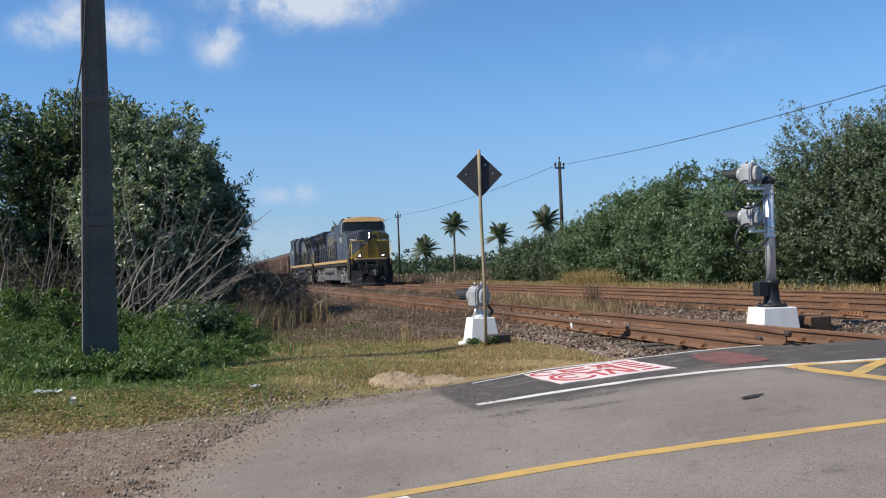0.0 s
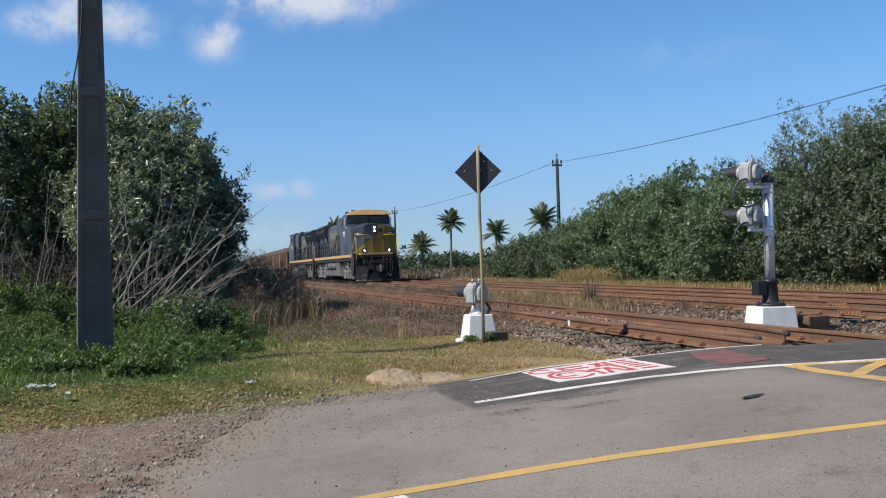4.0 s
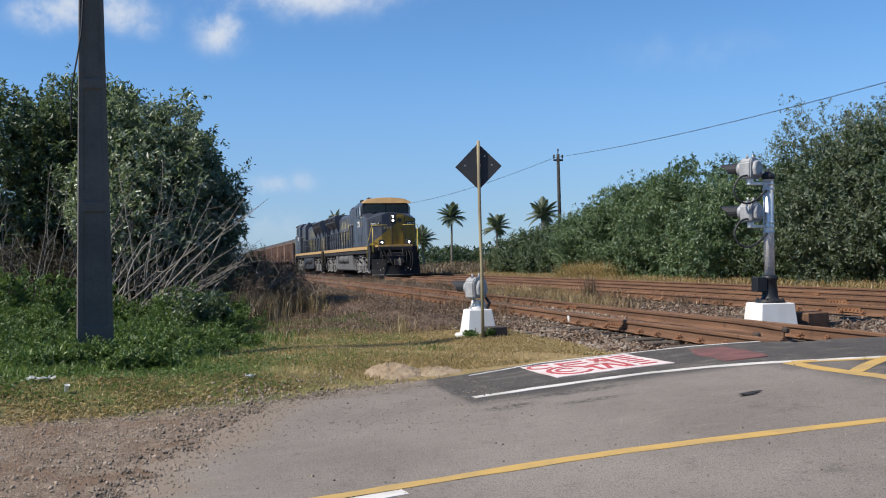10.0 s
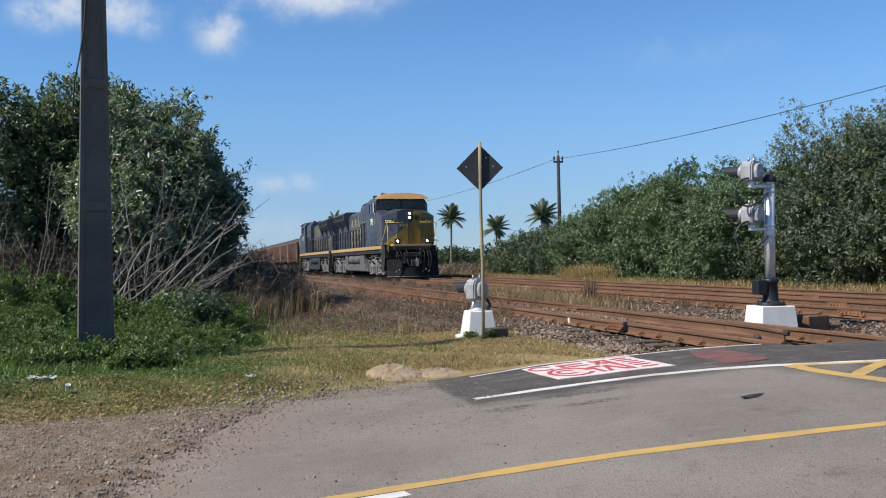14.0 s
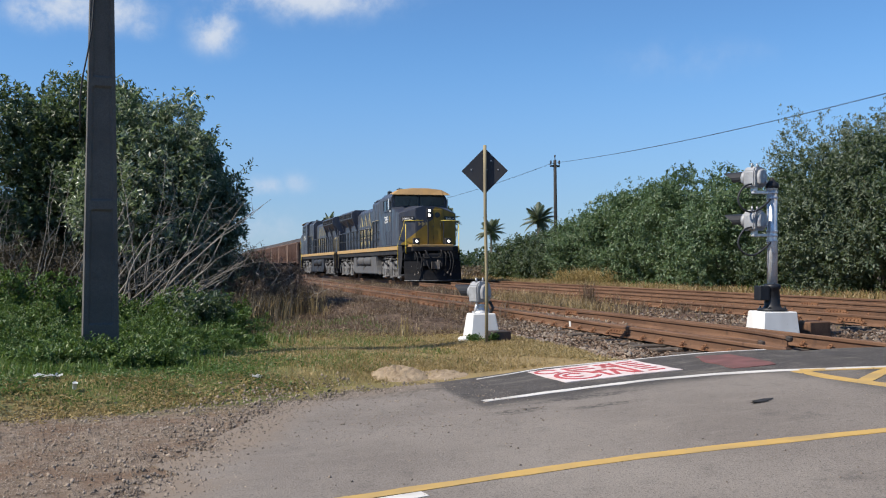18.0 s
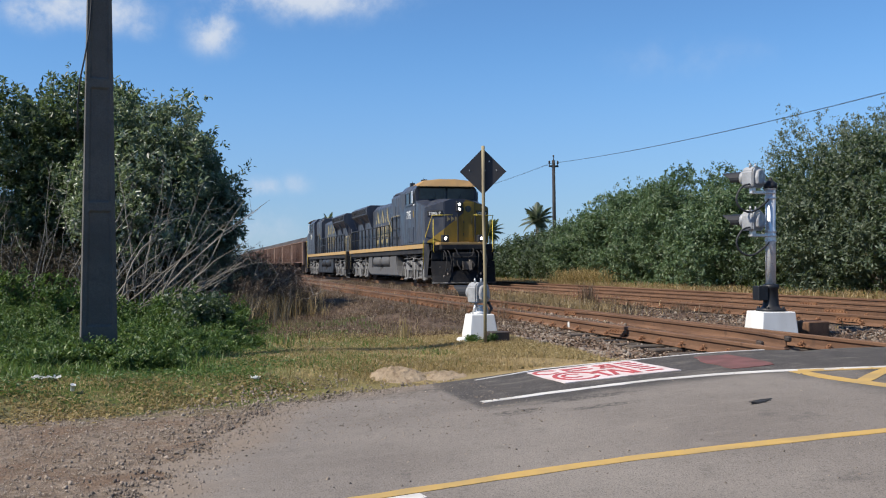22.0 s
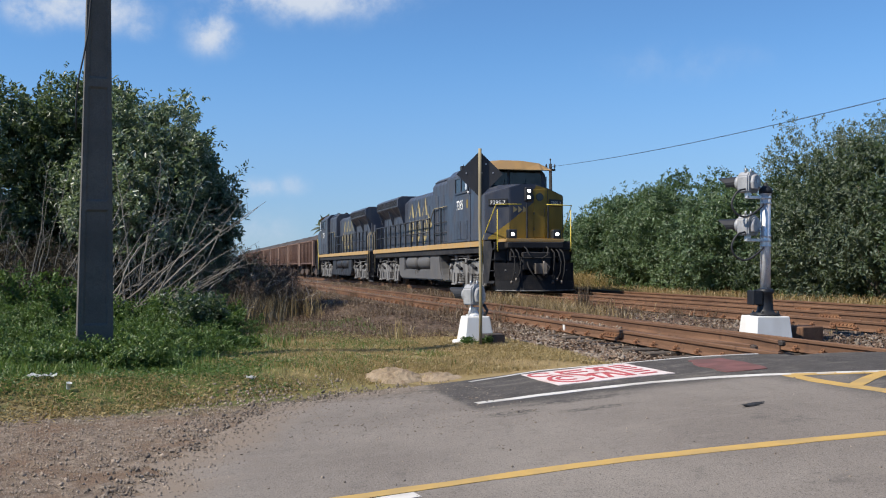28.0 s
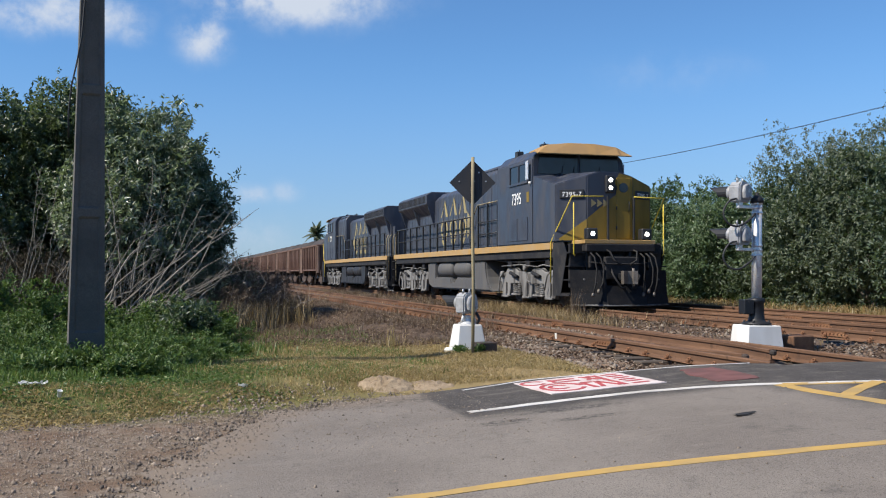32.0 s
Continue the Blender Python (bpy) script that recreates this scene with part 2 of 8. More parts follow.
def ground_material():
    n = Nodes("ground_soil")
    x, y = n.axis("X"), n.axis("Y")
    wob = n.math("MULTIPLY", n.math("SUBTRACT", n.noise(0.45, 5, vec=n.pos), 0.5), 5.0)
    wob2 = n.math("MULTIPLY", n.math("SUBTRACT", n.noise(2.2, 6, vec=n.pos), 0.5), 1.4)
    fine = n.noise(38, 6, 0.7, vec=n.pos)
    mid = n.noise(7, 6, 0.65, vec=n.pos)
    dirt = n.mix(n.ramp(mid, 0.3, 0.7), (0.185, 0.138, 0.1), (0.31, 0.25, 0.192))
    dirt = n.mix(n.ramp(n.noise(1.3, 6, 0.65, vec=n.pos), 0.45, 0.62, 0, 0.75), dirt, (0.185, 0.115, 0.072))
    dirt = n.mix(n.ramp(n.noise(4.0, 7, 0.75, vec=n.pos), 0.55, 0.66, 0, 0.7), dirt, (0.085, 0.064, 0.05))
    dirt = n.mix(n.ramp(fine, 0.45, 0.62, 0, 0.55), dirt, (0.12, 0.092, 0.07))
    dirt = n.mix(n.ramp(n.voronoi(28, n.pos), 0.0, 0.3, 0.6, 0.0), dirt, (0.36, 0.31, 0.26))
    green = n.mix(mid, (0.045, 0.08, 0.018), (0.11, 0.14, 0.035))
    tan = n.mix(mid, (0.23, 0.17, 0.08), (0.38, 0.28, 0.135))
    bal = n.mix(n.ramp(n.noise(0.8, 5, vec=n.pos), 0.35, 0.65), (0.11, 0.068, 0.046), (0.16, 0.115, 0.084))
    bal = n.mix(n.ramp(fine, 0.35, 0.65, 0, 0.7), bal, (0.07, 0.05, 0.04))
    grass = n.mix(n.ramp(n.math("ADD", x, wob), -0.5, 4.0), green, tan)
    grass = n.mix(n.ramp(n.noise(1.7, 6, 0.7, vec=n.pos), 0.5, 0.66, 0, 0.8), grass, tan)
    grass = n.mix(n.ramp(n.noise(3.1, 6, 0.7, vec=n.pos), 0.56, 0.7, 0, 0.6), grass, (0.09, 0.07, 0.035))
    col = n.mix(n.ramp(n.math("ADD", y, wob2), 9.7, 10.7), dirt, grass)
    soil = n.mix(n.ramp(mid, 0.35, 0.65), (0.085, 0.058, 0.042), (0.175, 0.125, 0.09))
    soil = n.mix(n.ramp(fine, 0.4, 0.7, 0, 0.6), soil, (0.075, 0.052, 0.038))
    col = n.mix(n.math("MULTIPLY", n.ramp(n.math("ADD", y, wob), 14.5, 17.5), n.ramp(n.math("ADD", x, wob2), 1.6, 3.2)), col, soil)
    col = n.mix(n.ramp(n.math("ADD", x, wob2), 5.2, 6.4), col, bal)
    col = n.mix(n.ramp(n.math("ADD", x, wob2), 17.2, 18.4), col, tan)
    col = n.mix(n.ramp(n.math("ADD", x, wob), 19, 24), col, green)
    return n.finish(col, 0.95, 0.0, n.math("ADD", fine, mid), 0.8, 0.04, spec=0.2)


def asphalt_material():
    n = Nodes("asphalt")
    x, y = n.axis("X"), n.axis("Y")
    fine = n.voronoi(62, n.pos)
    grain = n.noise(75, 5, 0.75, vec=n.pos)
    big = n.noise(0.55, 6, vec=n.pos)
    mid = n.noise(3.5, 6, 0.6, vec=n.pos)
    wob = n.math("MULTIPLY", n.math("SUBTRACT", n.noise(1.1, 5, vec=n.pos), 0.5), 2.0)
    # Worn, sun-bleached surface, and the darker strip of newer asphalt by the crossing.
    worn = n.mix(n.ramp(big, 0.3, 0.7), (0.164, 0.141, 0.121), (0.227, 0.199, 0.171))
    newer = n.mix(n.ramp(mid, 0.3, 0.7), (0.045, 0.04, 0.036), (0.072, 0.064, 0.058))
    far_side = n.ramp(n.math("ADD", y, n.math("MULTIPLY", wob, 0.35)), 8.35, 8.85)
    rails = n.ramp(n.math("ADD", x, wob), 5.6, 6.8)
    col = n.mix(n.math("MAXIMUM", n.math("MULTIPLY", far_side, n.ramp(n.math("ADD", x, n.math("MULTIPLY", wob, 0.12)), 2.78, 2.9)), rails), worn, newer)
    col = n.mix(n.ramp(n.noise(1.4, 7, 0.7, vec=n.pos), 0.56, 0.76, 0, 0.6), col, (0.06, 0.055, 0.05))
    col = n.mix(n.ramp(n.noise(5.5, 8, 0.75, vec=n.pos), 0.54, 0.68, 0, 0.45), col, (0.075, 0.067, 0.06))
    col = n.mix(n.ramp(mid, 0.56, 0.76, 0, 0.45), col, (0.25, 0.22, 0.185))
    col = n.mix(n.ramp(fine, 0.0, 0.4, 0.75, 0.0), col, (0.25, 0.225, 0.2))
    col = n.mix(n.ramp(grain, 0.48, 0.66, 0.0, 0.75), col, (0.05, 0.045, 0.041))
    col = n.mix(n.ramp(n.noise(24, 5, 0.7, vec=n.pos), 0.58, 0.72, 0.0, 0.5), col, (0.27, 0.245, 0.215))
    chip = n.voronoi(21, n.pos)
    col = n.mix(n.ramp(chip, 0.0, 0.16, 0.7, 0.0), col, (0.34, 0.31, 0.275))
    pit = n.voronoi(13, n.pos)
    col = n.mix(n.ramp(pit, 0.02, 0.11, 0.75, 0.0), col, (0.04, 0.036, 0.032))
    # tar smears beside the white line
    for sx, sy, wx, wy in ((3.08, 8.22, 0.28, 0.1), (3.85, 8.0, 0.34, 0.07), (3.9, 8.5, 0.5, 0.1), (2.2, 10.1, 0.8, 0.25)):
        dx = n.math("DIVIDE", n.math("SUBTRACT", x, sx), wx)
        dy = n.math("DIVIDE", n.math("SUBTRACT", y, sy), wy)
        r2 = n.math("ADD", n.math("MULTIPLY", dx, dx), n.math("MULTIPLY", dy, dy))
        col = n.mix(n.math("MULTIPLY", n.ramp(r2, 0.3, 2.2, 1.0, 0.0), n.ramp(n.noise(14, 4, 0.7, vec=n.pos), 0.42, 0.6, 0.1, 0.75)), col, (0.035, 0.032, 0.03))
    # soil carried in from the broken left edge
    side = n.math("SUBTRACT", n.math("ADD", x, n.math("MULTIPLY", wob, 0.8)), n.math("SUBTRACT", n.math("MULTIPLY", y, 0.3), 2.1))
    far_edge = n.math("SUBTRACT", n.math("ADD", n.math("MULTIPLY", x, 0.12), 10.2), n.math("ADD", y, n.math("MULTIPLY", wob, 0.5)))
    near_edge = n.math("MAXIMUM", n.ramp(side, 0.1, 0.75, 1.0, 0.0), n.math("MULTIPLY", n.ramp(far_edge, 0.0, 0.9, 0.8, 0.0), n.ramp(x, 2.4, 3.2, 1.0, 0.0)))
    col = n.mix(n.math("MULTIPLY", near_edge, n.ramp(n.noise(9, 6, 0.7, vec=n.pos), 0.35, 0.6, 0.7, 1.0)), col, n.mix(grain, (0.14, 0.106, 0.078), (0.26, 0.21, 0.162)))
    # track dust on the newer strip
    col = n.mix(n.ramp(n.noise(2.0, 7, 0.7, vec=n.pos, stretch=(0.5, 1.6, 1)), 0.52, 0.72, 0, 0.4), col, (0.24, 0.21, 0.175))
    return n.finish(col, 0.88, 0.0, n.math("ADD", fine, grain), 0.3, 0.008, spec=0.3)


def rust_rail_material():
    n = Nodes("rusty_rail_steel")
    big = n.noise(1.2, 6, 0.65, vec=n.pos, stretch=(3, 0.4, 3))
    fine = n.noise(60, 5, 0.7, vec=n.pos)
    col = n.mix(n.ramp(big, 0.3, 0.7), (0.105, 0.058, 0.036), (0.19, 0.105, 0.062))
    col = n.mix(n.ramp(fine, 0.45, 0.75, 0, 0.6), col, (0.065, 0.035, 0.024))
    col = n.mix(n.ramp(n.noise(4.5, 7, 0.7, vec=n.pos), 0.54, 0.68, 0, 0.55), col, (0.055, 0.034, 0.026))
    return n.finish(col, 0.82, 0.0, fine, 0.35, 0.004, spec=0.25)


def painted(name, a, worn, chips, amount=0.5, rough=0.5, fine=45, streak=True):
    """Paint on metal or concrete with dust, chips and runs of dirt."""
    n = Nodes(name)
    f = n.noise(fine, 6, 0.7)
    st = n.noise(3.0, 2, 0.5, stretch=(0.9, 0.9, 0.3) if streak else (1, 1, 1))
    col = n.mix(n.ramp(st, 0.38, 0.7, 0, amount), a, worn)
    col = n.mix(n.ramp(n.noise(9, 9, 0.75), 0.62, 0.72, 0, min(1, amount * 1.4)), col, chips)
    return n.finish(col, n.ramp(st, 0.3, 0.7, rough - 0.1, rough + 0.2), 0.0, f, 0.12, 0.003, spec=0.4)


def wagon_paint():
    """Rust-red wagon paint, faded and streaked, a little different on every wagon."""
    n = Nodes("rusty_red_wagon")
    f = n.noise(45, 6, 0.7)
    st = n.noise(3.0, 3, 0.6, stretch=(1.6, 1.6, 0.25))
    tone = n.mix(n.random(), (0.075, 0.042, 0.034), (0.14, 0.08, 0.06))
    col = n.mix(n.ramp(st, 0.38, 0.66, 0, 0.75), tone, (0.185, 0.12, 0.095))
    col = n.mix(n.ramp(n.noise(9, 9, 0.75), 0.58, 0.7, 0, 0.8), col, (0.06, 0.034, 0.025))
    return n.finish(col, 0.85, 0.0, f, 0.2, 0.004, spec=0.3)


def glowing(name, color, strength):
    n = Nodes(name)
    n.put((*color, 1), n.bsdf.inputs["Emission Color"])
    n.bsdf.inputs["Emission Strength"].default_value = strength
    return n.finish(color, 0.2)


M = dict(
    ground=ground_material(), asphalt=asphalt_material(), rail=rust_rail_material(),
    tie_wood=surface("weathered_sleeper", (0.07, 0.055, 0.043), (0.115, 0.09, 0.068), 0.95, fine=40, dirt=(0.06, 0.045, 0.035), bump=0.5),
    rust=surface("rust_iron", (0.17, 0.075, 0.035), (0.25, 0.125, 0.06), 0.9, fine=50, dirt=(0.06, 0.035, 0.025), bump=0.5),
    dark_iron=surface("dark_iron", (0.035, 0.028, 0.024), (0.07, 0.05, 0.04), 0.8, fine=40, dirt=(0.12, 0.06, 0.035), bump=0.4),
    concrete=surface("pole_concrete", (0.085, 0.08, 0.072), (0.125, 0.117, 0.104), 0.92, big=0.9, fine=60, dirt=(0.055, 0.052, 0.048), bump=0.4),
    white_lime=painted("whitewashed_concrete", (0.68, 0.68, 0.66), (0.52, 0.5, 0.47), (0.3, 0.27, 0.24), 0.5, 0.8),
    silver=surface("aluminium_paint", (0.8, 0.805, 0.81), (0.66, 0.665, 0.67), 0.34, 0.4, big=4, fine=45, dirt=(0.24, 0.23, 0.22), bump=0.1, distance=0.003),
    cast_grey=surface("grey_cast_case", (0.38, 0.385, 0.395), (0.29, 0.295, 0.305), 0.45, 0.1, big=4, fine=45, dirt=(0.2, 0.19, 0.18), bump=0.15, distance=0.003),
    black_cast=painted("black_cast_iron", (0.012, 0.013, 0.016), (0.028, 0.028, 0.03), (0.09, 0.07, 0.055), 0.5, 0.5),
    cable=surface("black_cable", (0.015, 0.016, 0.018), (0.03, 0.03, 0.032), 0.6),
    sign_back=painted("dark_sign_back", (0.02, 0.022, 0.028), (0.04, 0.042, 0.05), (0.12, 0.1, 0.09), 0.4, 0.55),
    post=painted("worn_yellow_post", (0.31, 0.26, 0.15), (0.14, 0.12, 0.09), (0.06, 0.04, 0.03), 1.0, 0.7, fine=60),
    bolt=surface("zinc_bolt", (0.4, 0.4, 0.4), (0.5, 0.5, 0.5), 0.4, 0.6),
    line_white=painted("road_paint_white", (0.58, 0.555, 0.52), (0.4, 0.375, 0.34), (0.13, 0.12, 0.11), 0.8, 0.75, fine=90, streak=False),
    line_yellow=painted("road_paint_yellow", (0.46, 0.295, 0.085), (0.33, 0.235, 0.105), (0.15, 0.13, 0.1), 0.8, 0.75, fine=90, streak=False),
    panel_white=painted("pinkish_worn_panel_paint", (0.6, 0.53, 0.51), (0.5, 0.36, 0.34), (0.2, 0.17, 0.16), 0.7, 0.8, fine=90, streak=False),
    line_red=painted("road_paint_red", (0.4, 0.07, 0.075), (0.33, 0.115, 0.11), (0.3, 0.2, 0.19), 0.55, 0.75, fine=90, streak=False),
    red_faded=painted("faded_red_paint", (0.155, 0.066, 0.06), (0.115, 0.06, 0.055), (0.08, 0.062, 0.057), 0.9, 0.85, fine=70, streak=False),
    navy=painted("navy_engine_paint", (0.038, 0.045, 0.066), (0.074, 0.077, 0.088), (0.11, 0.105, 0.1), 0.6, 0.43, fine=60),
    # Engine yellow with the shade on the nose front put into a darker olive.
    yellow=painted("shade_darkened_yellow_paint", (0.23, 0.15, 0.02), (0.145, 0.105, 0.03), (0.14, 0.1, 0.045), 0.5, 0.5),
    sill_yellow=painted("orange_yellow_sill_paint", (0.4, 0.245, 0.085), (0.37, 0.265, 0.15), (0.16, 0.115, 0.075), 0.9, 0.65),
    hose_grey=surface("dusty_grey_hose", (0.02, 0.02, 0.022), (0.042, 0.04, 0.038), 0.8, spec=0.2),
    coupler_steel=surface("worn_coupler_steel", (0.13, 0.115, 0.1), (0.22, 0.195, 0.17), 0.6, 0.3, fine=20, dirt=(0.05, 0.04, 0.035), bump=0.3),
    orange=painted("sun_faded_orange_visor", (0.38, 0.23, 0.09), (0.3, 0.19, 0.095), (0.2, 0.13, 0.07), 0.6, 0.6),
    truck_grey=painted("dusty_grey_truck", (0.2, 0.196, 0.19), (0.055, 0.052, 0.05), (0.03, 0.027, 0.025), 1.0, 0.8, fine=30),
    tank_grey=painted("dusty_tank_paint", (0.085, 0.085, 0.088), (0.12, 0.114, 0.106), (0.04, 0.036, 0.033), 0.7, 0.75),
    tank_black=painted("black_tank_paint", (0.018, 0.02, 0.026), (0.032, 0.033, 0.036), (0.06, 0.055, 0.05), 0.6, 0.6),
    underframe=surface("black_underframe", (0.02, 0.021, 0.025), (0.038, 0.037, 0.038), 0.75, fine=25, dirt=(0.06, 0.053, 0.046), bump=0.3, spec=0.2),
    rail_black=surface("black_handrail", (0.016, 0.017, 0.02), (0.03, 0.03, 0.032), 0.5),
    plow=surface("worn_plow", (0.008, 0.009, 0.012), (0.016, 0.016, 0.018), 0.75, dirt=(0.035, 0.03, 0.026), bump=0.3, spec=0.2),
    wheel=surface("wheel_steel", (0.07, 0.055, 0.045), (0.12, 0.09, 0.07), 0.6, 0.5),
    white_paint=painted("white_lettering", (0.78, 0.78, 0.76), (0.6, 0.6, 0.58), (0.3, 0.3, 0.3), 0.3, 0.6),
    logo_yellow=painted("yellow_emblem_paint", (0.36, 0.29, 0.13), (0.2, 0.175, 0.11), (0.075, 0.075, 0.08), 1.0, 0.65),
    lamp_on=glowing("lit_lamp", (1.0, 0.95, 0.86), 6.0),
    wagon=wagon_paint(),
    wagon_post=painted("dusty_corner_post", (0.26, 0.17, 0.13), (0.17, 0.11, 0.085), (0.06, 0.04, 0.03), 0.8, 0.85),
    wagon_dark=surface("wagon_underframe", (0.05, 0.034, 0.028), (0.09, 0.06, 0.045), 0.85, dirt=(0.13, 0.08, 0.05)),
    ore=surface("iron_ore", (0.045, 0.04, 0.04), (0.08, 0.065, 0.06), 0.95, big=1.0, fine=12, bump=0.8, distance=0.06),
    bark=surface("grey_bark", (0.12, 0.1, 0.08), (0.2, 0.175, 0.15), 0.95, fine=25, dirt=(0.07, 0.06, 0.05), bump=0.5),
    twig=surface("bare_dry_twig", (0.18, 0.158, 0.132), (0.31, 0.28, 0.24), 0.9, fine=30, bump=0.3),
    wood_pole=surface("dark_wood_pole", (0.022, 0.02, 0.019), (0.04, 0.036, 0.033), 0.9, fine=20, bump=0.3),
    sand=surface("beige_sand", (0.27, 0.2, 0.125), (0.37, 0.285, 0.19), 0.95, big=4, fine=60, dirt=(0.17, 0.11, 0.065), dirt_amount=0.8, bump=0.8, distance=0.02),
    litter_white=surface("white_litter", (0.72, 0.72, 0.7), (0.82, 0.82, 0.8), 0.6),
    clay=surface("red_clay_rag", (0.24, 0.12, 0.075), (0.3, 0.17, 0.11), 0.9, bump=0.5),
    tyre_rubber=surface("torn_rubber", (0.016, 0.016, 0.017), (0.03, 0.028, 0.027), 0.85, bump=0.5),
)


def stone_material():
    n = Nodes("crushed_stone")
    r = n.random(island=True)
    col = n.mix(r, (0.17, 0.135, 0.105), (0.42, 0.36, 0.3))
    col = n.mix(n.ramp(r, 0.55, 0.6, 0, 0.8), col, (0.16, 0.1, 0.068))
    return n.finish(n.mix(n.ramp(n.noise(60, 3), 0.4, 0.7, 0, 0.4), col, (0.1, 0.085, 0.07)), 0.9, 0.0, spec=0.3)


M["stone"] = stone_material()
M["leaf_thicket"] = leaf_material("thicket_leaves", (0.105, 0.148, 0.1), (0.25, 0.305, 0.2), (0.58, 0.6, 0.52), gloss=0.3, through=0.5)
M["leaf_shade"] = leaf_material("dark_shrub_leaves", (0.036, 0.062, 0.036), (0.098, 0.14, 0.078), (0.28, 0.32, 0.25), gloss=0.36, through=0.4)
M["leaf_weed"] = leaf_material("weed_leaves", (0.038, 0.088, 0.02), (0.11, 0.19, 0.045), (0.24, 0.3, 0.12), gloss=0.5)
M["leaf_dry"] = leaf_material("dry_brown_leaves", (0.085, 0.064, 0.05), (0.19, 0.145, 0.112), (0.4, 0.33, 0.25), gloss=0.6, fresh=0.0)
M["leaf_scrub"] = leaf_material("scrub_leaves", (0.04, 0.068, 0.042), (0.09, 0.125, 0.072), (0.2, 0.24, 0.18), gloss=0.5)
M["leaf_green"] = leaf_material("bright_leaves", (0.055, 0.1, 0.05), (0.14, 0.21, 0.1), (0.28, 0.35, 0.23), gloss=0.45)
M["leaf_olive"] = leaf_material("olive_leaves", (0.055, 0.08, 0.05), (0.115, 0.145, 0.09), (0.22, 0.25, 0.18), gloss=0.55)
M["leaf_grey"] = leaf_material("grey_green_leaves", (0.09, 0.115, 0.082), (0.19, 0.22, 0.155), (0.32, 0.35, 0.28), gloss=0.55)
M["leaf_far"] = leaf_material("far_wood_leaves", (0.02, 0.038, 0.026), (0.048, 0.07, 0.045), (0.09, 0.11, 0.08), gloss=0.7)
M["leaf_palm"] = leaf_material("palm_fronds", (0.1, 0.125, 0.09), (0.19, 0.215, 0.15), (0.2, 0.2, 0.14), gloss=0.35)
M["grass_green"] = leaf_material("green_grass", (0.055, 0.12, 0.018), (0.145, 0.22, 0.045), (0.27, 0.27, 0.09))
M["grass_dry"] = leaf_material("dry_grass", (0.21, 0.155, 0.07), (0.39, 0.285, 0.135), (0.48, 0.4, 0.25), fresh=0.0)
M["grass_brown"] = leaf_material("brown_grass", (0.085, 0.06, 0.038), (0.2, 0.142, 0.088), (0.36, 0.28, 0.175), fresh=0.0)
M["grass_straw"] = leaf_material("golden_straw", (0.24, 0.185, 0.075), (0.44, 0.34, 0.15), (0.55, 0.46, 0.27), gloss=0.6, fresh=0.0)
M["leaf_dead"] = leaf_material("dead_leaves", (0.085, 0.054, 0.036), (0.22, 0.145, 0.093), (0.42, 0.33, 0.24), gloss=0.7, through=0.2, fresh=0.0)
M["leaf_drab"] = leaf_material("drab_scrub_leaves", (0.055, 0.047, 0.034), (0.12, 0.1, 0.07), (0.21, 0.18, 0.12), gloss=0.7, through=0.2, fresh=0.0)


def gravel_material():
    n = Nodes("pale_gravel")
    r = n.random(island=True)
    col = n.mix(r, (0.22, 0.172, 0.13), (0.46, 0.385, 0.31))
    return n.finish(n.mix(n.ramp(r, 0.72, 0.77, 0, 0.7), col, (0.13, 0.1, 0.08)), 0.9, 0.0, spec=0.3)


M["gravel"] = gravel_material()


def grit_material():
    n = Nodes("dusty_grit")
    return n.finish(n.mix(n.random(island=True), (0.085, 0.07, 0.058), (0.27, 0.225, 0.185)), 0.9, 0.0, spec=0.3)


M["grit"] = grit_material()


# ---- building helpers ----
def obj_from(name, bm, mats, parent=None, label=""):
    me = bpy.data.meshes.new(name)
    bm.to_mesh(me)
    bm.free()
    for m in mats if isinstance(mats, (list, tuple)) else (mats,):
        me.materials.append(m)
    ob = new(name, me)
    if parent is not None:
        ob.parent = parent
    if label:
        ob["label"] = label
    return ob


def part(name, bm, material, parent, label=""):
    return obj_from(name, bm, material, parent, label)


def part_each(name, bm, material, parent, label=""):
    """Like part(), with every loose piece an object of its own."""
    left = set(bm.faces)
    made = []
    while left:
        todo = [left.pop()]
        island = set(todo)
        while todo:
            for e in todo.pop().edges:
                for f in e.link_faces:
                    if f in left:
                        left.discard(f)
                        island.add(f)
                        todo.append(f)
        one = bmesh.new()
        seen = {}
        for f in sorted(island, key=lambda q: q.index):
            vs = []
            for v in f.verts:
                if v not in seen:
                    seen[v] = one.verts.new(v.co)
                vs.append(seen[v])
            one.faces.new(vs).smooth = f.smooth
        made.append((min(v.co.y for v in one.verts), min(v.co.x for v in one.verts), min(v.co.z for v in one.verts), len(made), one))
    bm.free()
    return [obj_from(name, one, material, parent, label) for *_, one in sorted(made, key=lambda q: q[:4])]


def share(name, me, parent, m=None):
    """One more part on a mesh that is already there."""
    ob = new(name, me)
    ob.parent = parent
    if m is not None:
        ob.matrix_basis = m
    return ob


def thing(name, m, label, category, group="", kind=""):
    ob = new(name)
    ob.empty_display_size = 0.3
    ob.matrix_basis = m
    return tagged(ob, label, category, group, kind)


